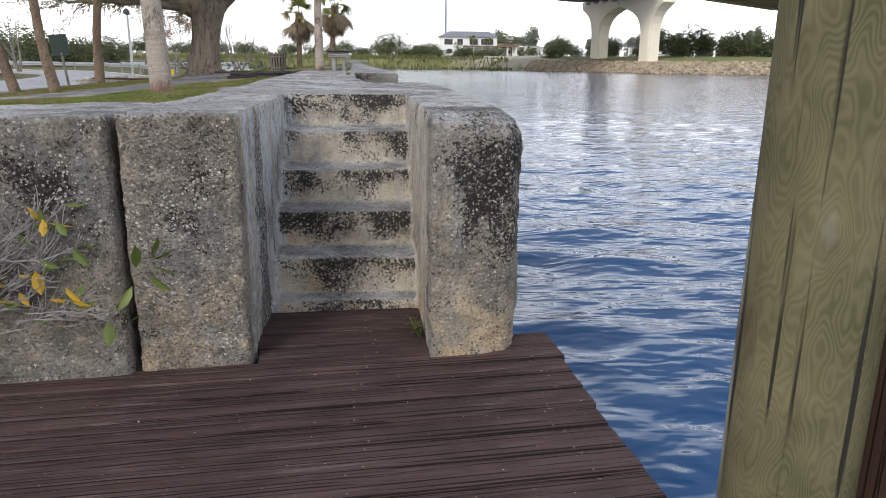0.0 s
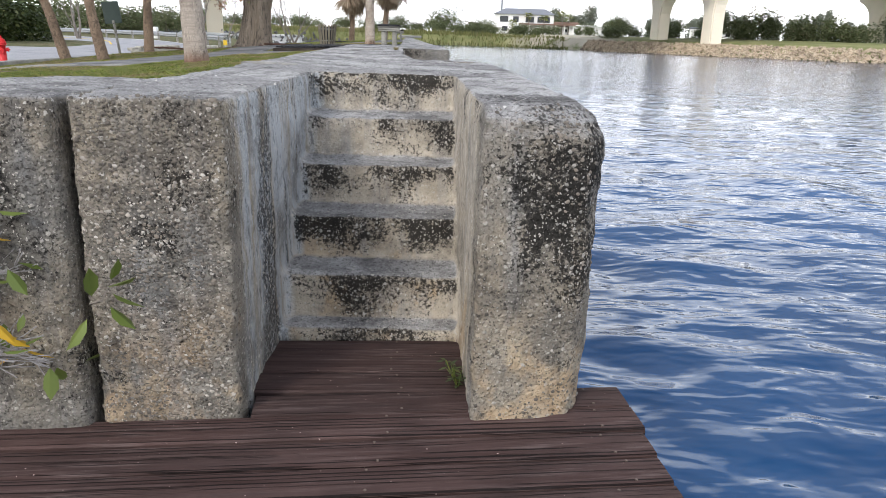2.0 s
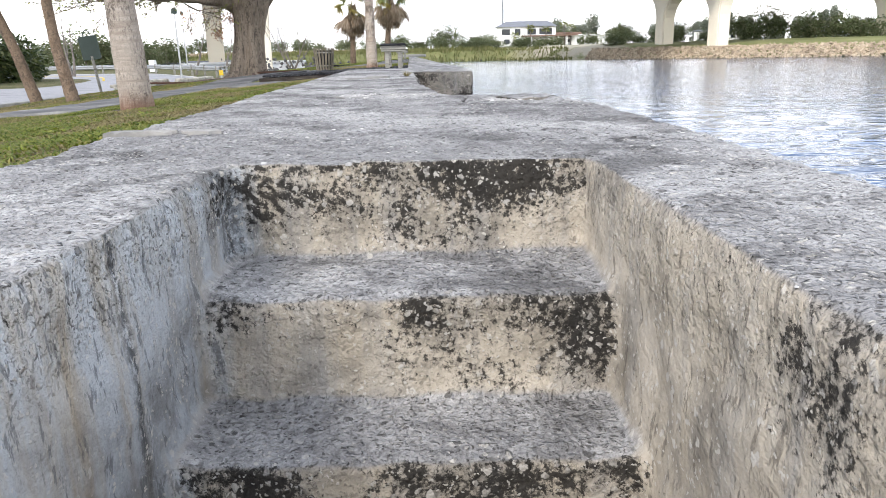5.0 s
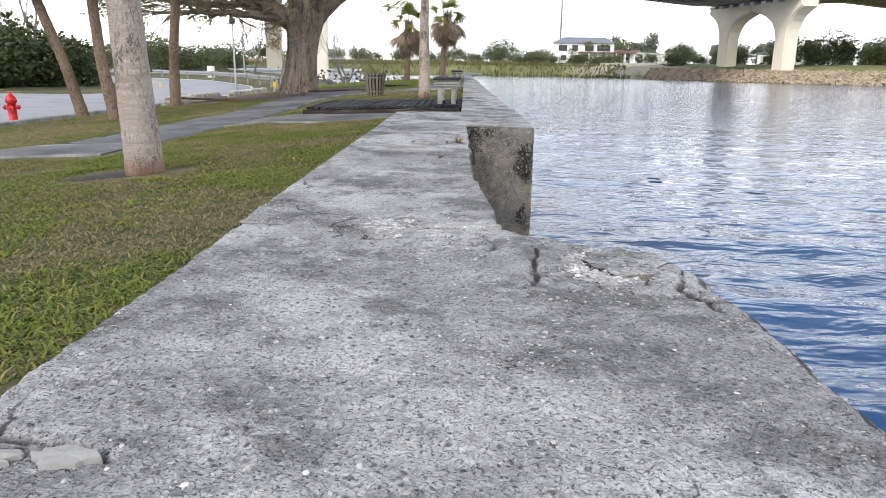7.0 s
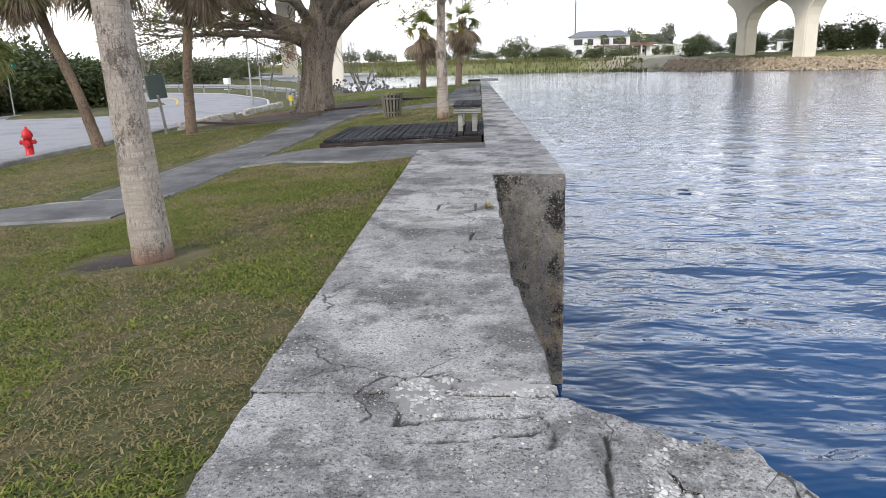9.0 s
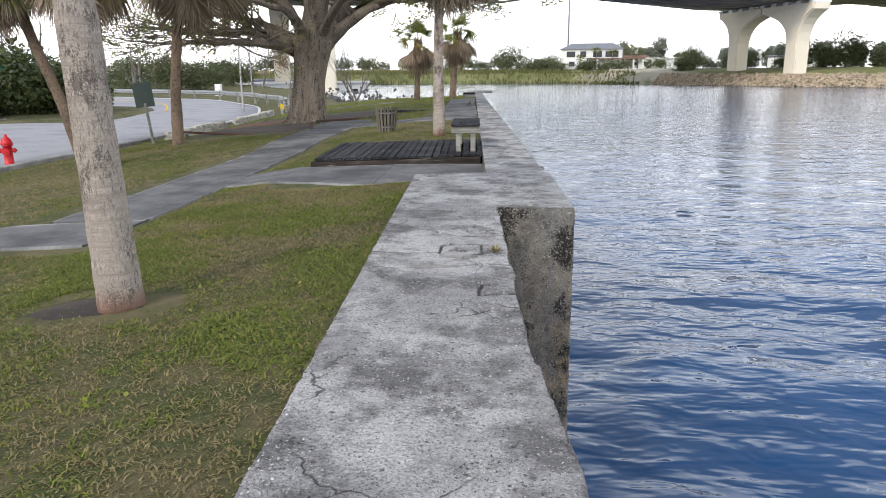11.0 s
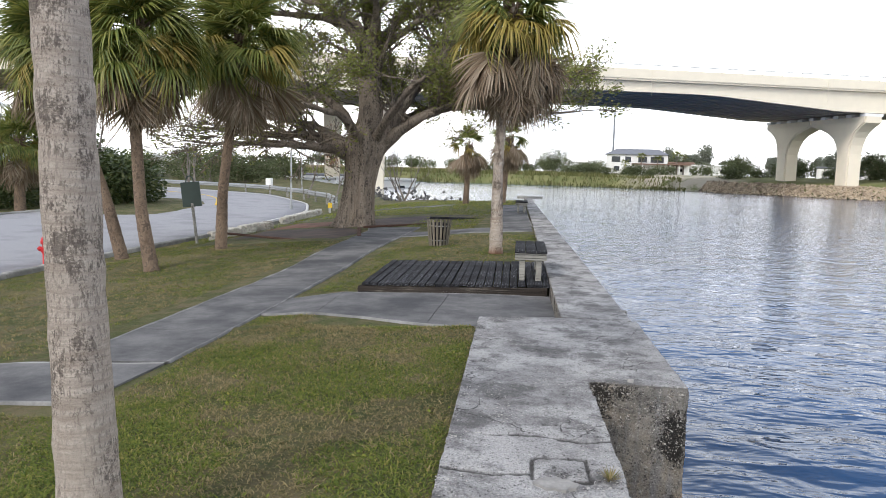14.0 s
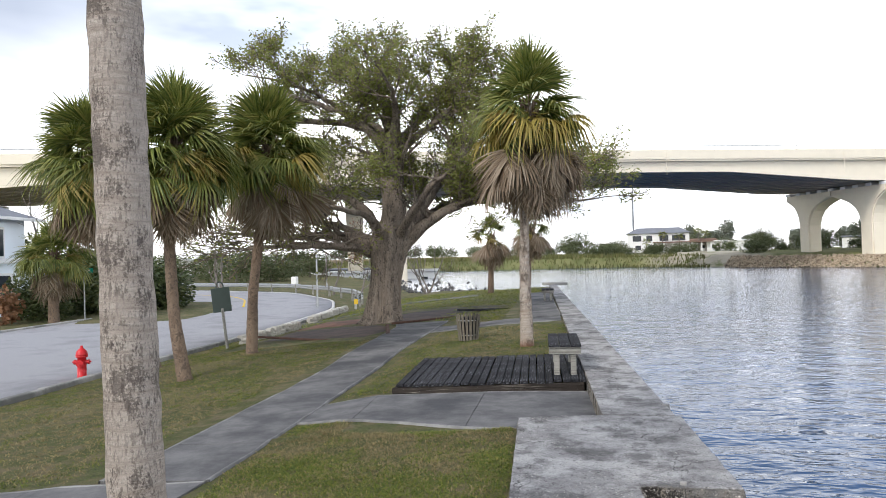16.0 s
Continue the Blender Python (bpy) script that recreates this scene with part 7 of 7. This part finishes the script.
# broad-leaved weeds in the lawn
_w = random.Random(41)
weeds = Heap()
for i in range(24):
    x, y = _w.uniform(-2.8, -0.8), _w.uniform(0.4, 8.0)
    for j in range(_w.randint(9, 20)):
        a = _w.uniform(0, math.tau)
        d = Vector((math.cos(a), math.sin(a), _w.uniform(0.2, 0.8)))
        s = _w.uniform(0.016, 0.034)
        weeds.leaf(Vector((x + _w.uniform(-0.08, 0.08), y + _w.uniform(-0.08, 0.08), height(x, y) + 0.008)), d, Vector((0, 0, 1)), s, s * 0.36)
tagged(weeds.put("lawn_weeds", M["grass"]), "small broad-leaved green weeds in the lawn", "weeds", "", "stuff")


# ---------------------------------------------------------------- creeper on the wall by the deck
def creeper():
    rng = random.Random(9)
    top = thing("creeper", -0.90, -1.775, DECK, "bare grey creeper with green and yellow leaves on the wall", "climbing plant", "", 6.6)
    h, tips = Heap(), []
    for k in range(46):
        p = Vector((rng.uniform(-0.55, 0.22), rng.uniform(-0.07, 0.0), rng.uniform(0.25, 0.56)))
        d = Vector((rng.uniform(0.2, 1.0), rng.uniform(-0.06, 0.03), rng.uniform(-0.15, 0.4)))
        grow(h, tips, p, d, rng.uniform(0.09, 0.19), 0.0035, 2, rng, 0.9, 0.0, 0.02, (2, 4), 7, 4, 0.72, 0.002)
    for k in range(5):
        p = Vector((-0.6 + 0.1 * k, -0.04, 0.0))
        grow(h, tips, p, Vector((rng.uniform(-0.2, 0.3), 0, 1)), 0.4, 0.008, 1, rng, 0.4, 0, 0.02, (1, 2), 5, 4, 0.7, 0.003)
    h.put("stem", M["paletwig"], top, "", True)

    def leaf_mesh(mat):
        q = Heap()
        for sgn in (-1, 1):
            b = len(q.v)
            q.v += [Vector((0, 0, 0)), Vector((0.3, 0.2 * sgn, 0.05)), Vector((0.65, 0.22 * sgn, 0.03)), Vector((1, 0, -0.06)), Vector((0.5, 0, -0.03))]
            q.f += [(b, b + 1, b + 4), (b + 1, b + 2, b + 4), (b + 2, b + 3, b + 4)]
        me = bpy.data.meshes.new("leaf")
        me.from_pydata([tuple(v) for v in q.v], [], q.f)
        me.materials.append(mat)
        return me

    green, gold, dark = leaf_mesh(M["vine"]), leaf_mesh(M["yellowleaf"]), leaf_mesh(M["vine"])

    def put_leaf(parent, p, d, L, me, label=""):
        o = new("leaf", me)
        o.parent = parent
        o.matrix_local = Matrix.Translation(p) @ d.to_track_quat("X", "Y").to_matrix().to_4x4() @ pose(0, 0, 0, rng.uniform(60, 120)) @ Matrix.Diagonal((L, L, L, 1))
        if label:
            tagged(o, label)

    for pts, d in tips:
        if rng.random() < 0.16:
            a = Vector((rng.uniform(-1, 1), rng.uniform(-0.4, 0.0), rng.uniform(-1, 0.4)))
            gd = rng.random() < 0.36
            put_leaf(top, pts[-1], a, rng.uniform(0.05, 0.095), gold if gd else green, "yellow-orange leaf" if gd else "")
    w = thing("wall_weed", -0.375, -1.70, DECK + 0.42, "small green sprig growing from the wall joint", "plant")
    h = Heap()
    h.tube([(0, 0.03, 0), (0.06, -0.02, 0.03), (0.10, -0.03, 0.10)], [0.004, 0.003, 0.002], 4)
    h.put("stem", M["twig"], w)
    for dx, dz, az, L in ((0.04, 0.05, 80, 0.07), (0.09, 0.08, 20, 0.075), (0.10, 0.06, -20, 0.08), (0.10, 0.10, 60, 0.06), (0.02, -0.02, -120, 0.08), (0.09, 0.02, -40, 0.075)):
        a = radians(az)
        put_leaf(w, Vector((dx, -0.035, dz)), Vector((math.cos(a), -0.25, math.sin(a))), L * 1.35, dark)


creeper()


def step_weed(x, y):
    rng = random.Random(14)
    top = thing("step_weed", x, y, DECK + 0.003, "small dark green weed at the foot of the steps", "weed")
    h, st = Heap(), Heap()
    for i in range(9):
        a = rng.uniform(math.pi * 0.6, math.pi * 1.6)
        d = Vector((math.cos(a) * 0.5, math.sin(a) * 0.5, rng.uniform(0.7, 1.5))).normalized()
        L = rng.uniform(0.05, 0.12)
        st.tube([(0, 0, 0), tuple(d * L * 0.6), tuple(d * L)], [0.002, 0.0016, 0.001], 4)
        for k in range(4):
            p = d * L * (0.4 + 0.2 * k)
            h.leaf(p, Vector((rng.uniform(-1, 1), rng.uniform(-1, 1), rng.uniform(-0.2, 0.6))), Vector((0, 0, 1)), rng.uniform(0.025, 0.045), 0.007)
    st.put("stem", M["vine"], top)
    h.put("leaves", M["hedge"], top)


step_weed(0.735, -1.36)

bed("soil_patch", [(-2.66, 4.42), (-2.55, 4.66), (-2.3, 4.78), (-1.95, 4.66), (-1.85, 4.42), (-2.05, 4.29), (-2.4, 4.28)], M["mulch"], "bare dark soil round the foot of the palm", 0.006)


# ---------------------------------------------------------------- repairs and debris on the wall top
def patch(name, cx, cy, rx, ry, rz, mat, label, seed, t=0.005):
    rng = random.Random(seed)
    bm = bmesh.new()
    n = 22
    rad = [1 + rng.uniform(-0.24, 0.18) for _ in range(n)]
    lo = [bm.verts.new((rx * rad[i] * math.cos(i * math.tau / n), ry * rad[i] * math.sin(i * math.tau / n), -0.03)) for i in range(n)]
    hi = [bm.verts.new((0.96 * v.co.x, 0.96 * v.co.y, t * rng.uniform(0.5, 1.2))) for v in lo]
    c = bm.verts.new((0, 0, t * 1.3))
    for i in range(n):
        bm.faces.new((lo[i], lo[(i + 1) % n], hi[(i + 1) % n], hi[i]))
        bm.faces.new((hi[i], hi[(i + 1) % n], c))
    o = part(name, bm, mat)
    o.matrix_world = pose(cx, cy, 0.0, 0, 0, rz)
    return tagged(o, label, "repair patch", "patches on the seawall")


patch("mortar_patch", 0.0, 2.25, 0.10, 0.13, 6, M["shellpatch"], "broken pale shell-mortar patch on the seawall", 1, 0.0015)
patch("mortar_patch", 0.25, 2.315, 0.165, 0.04, 1, M["shellpatch"], "narrow pale shell-mortar patch along the wall joint", 2, 0.0015)
patch("mortar_patch", 0.82, 1.84, 0.13, 0.16, -20, M["wall"], "flat pale shell-mortar patch near the wall edge", 3, 0.009)
patch("mortar_patch", -0.24, 0.62, 0.06, 0.028, 8, M["shellpatch"], "small pale stone set in the wall top", 4, 0.009)
patch("mortar_patch", -0.40, 0.60, 0.10, 0.026, 5, M["shellpatch"], "thin grey mortar fillet on the wall top", 5, 0.012)
patch("mortar_patch", -0.12, 5.05, 0.10, 0.07, 0, M["shellpatch"], "small square grey mortar patch on the seawall", 6, 0.012)
patch("mortar_patch", -0.25, 4.78, 0.17, 0.022, 3, M["shellpatch"], "pale mortar strip across the wall joint", 7, 0.01)
patch("mortar_patch", 0.41, 6.79, 0.022, 0.02, 0, M["shellpatch"], "small white shell set in the top of the pier", 8, 0.016)
patch("mortar_patch", 0.62, 9.3, 0.045, 0.028, 0, M["shellpatch"], "small white stone on the seawall edge", 9, 0.014)
tuft = Heap()
_t = random.Random(3)
for i in range(60):
    a = _t.uniform(0, math.tau)
    tuft.leaf(Vector((0, 0, 0)), Vector((math.cos(a), math.sin(a), _t.uniform(0.2, 1.2))), Vector((0, 0, 1)), _t.uniform(0.04, 0.09), 0.003)
o = tuft.put("dry_tuft", M["drygrass"])
o.location = (0.13, 5.15, 0.0)
tagged(o, "small dry grass tuft in a crack of the wall", "grass tuft")
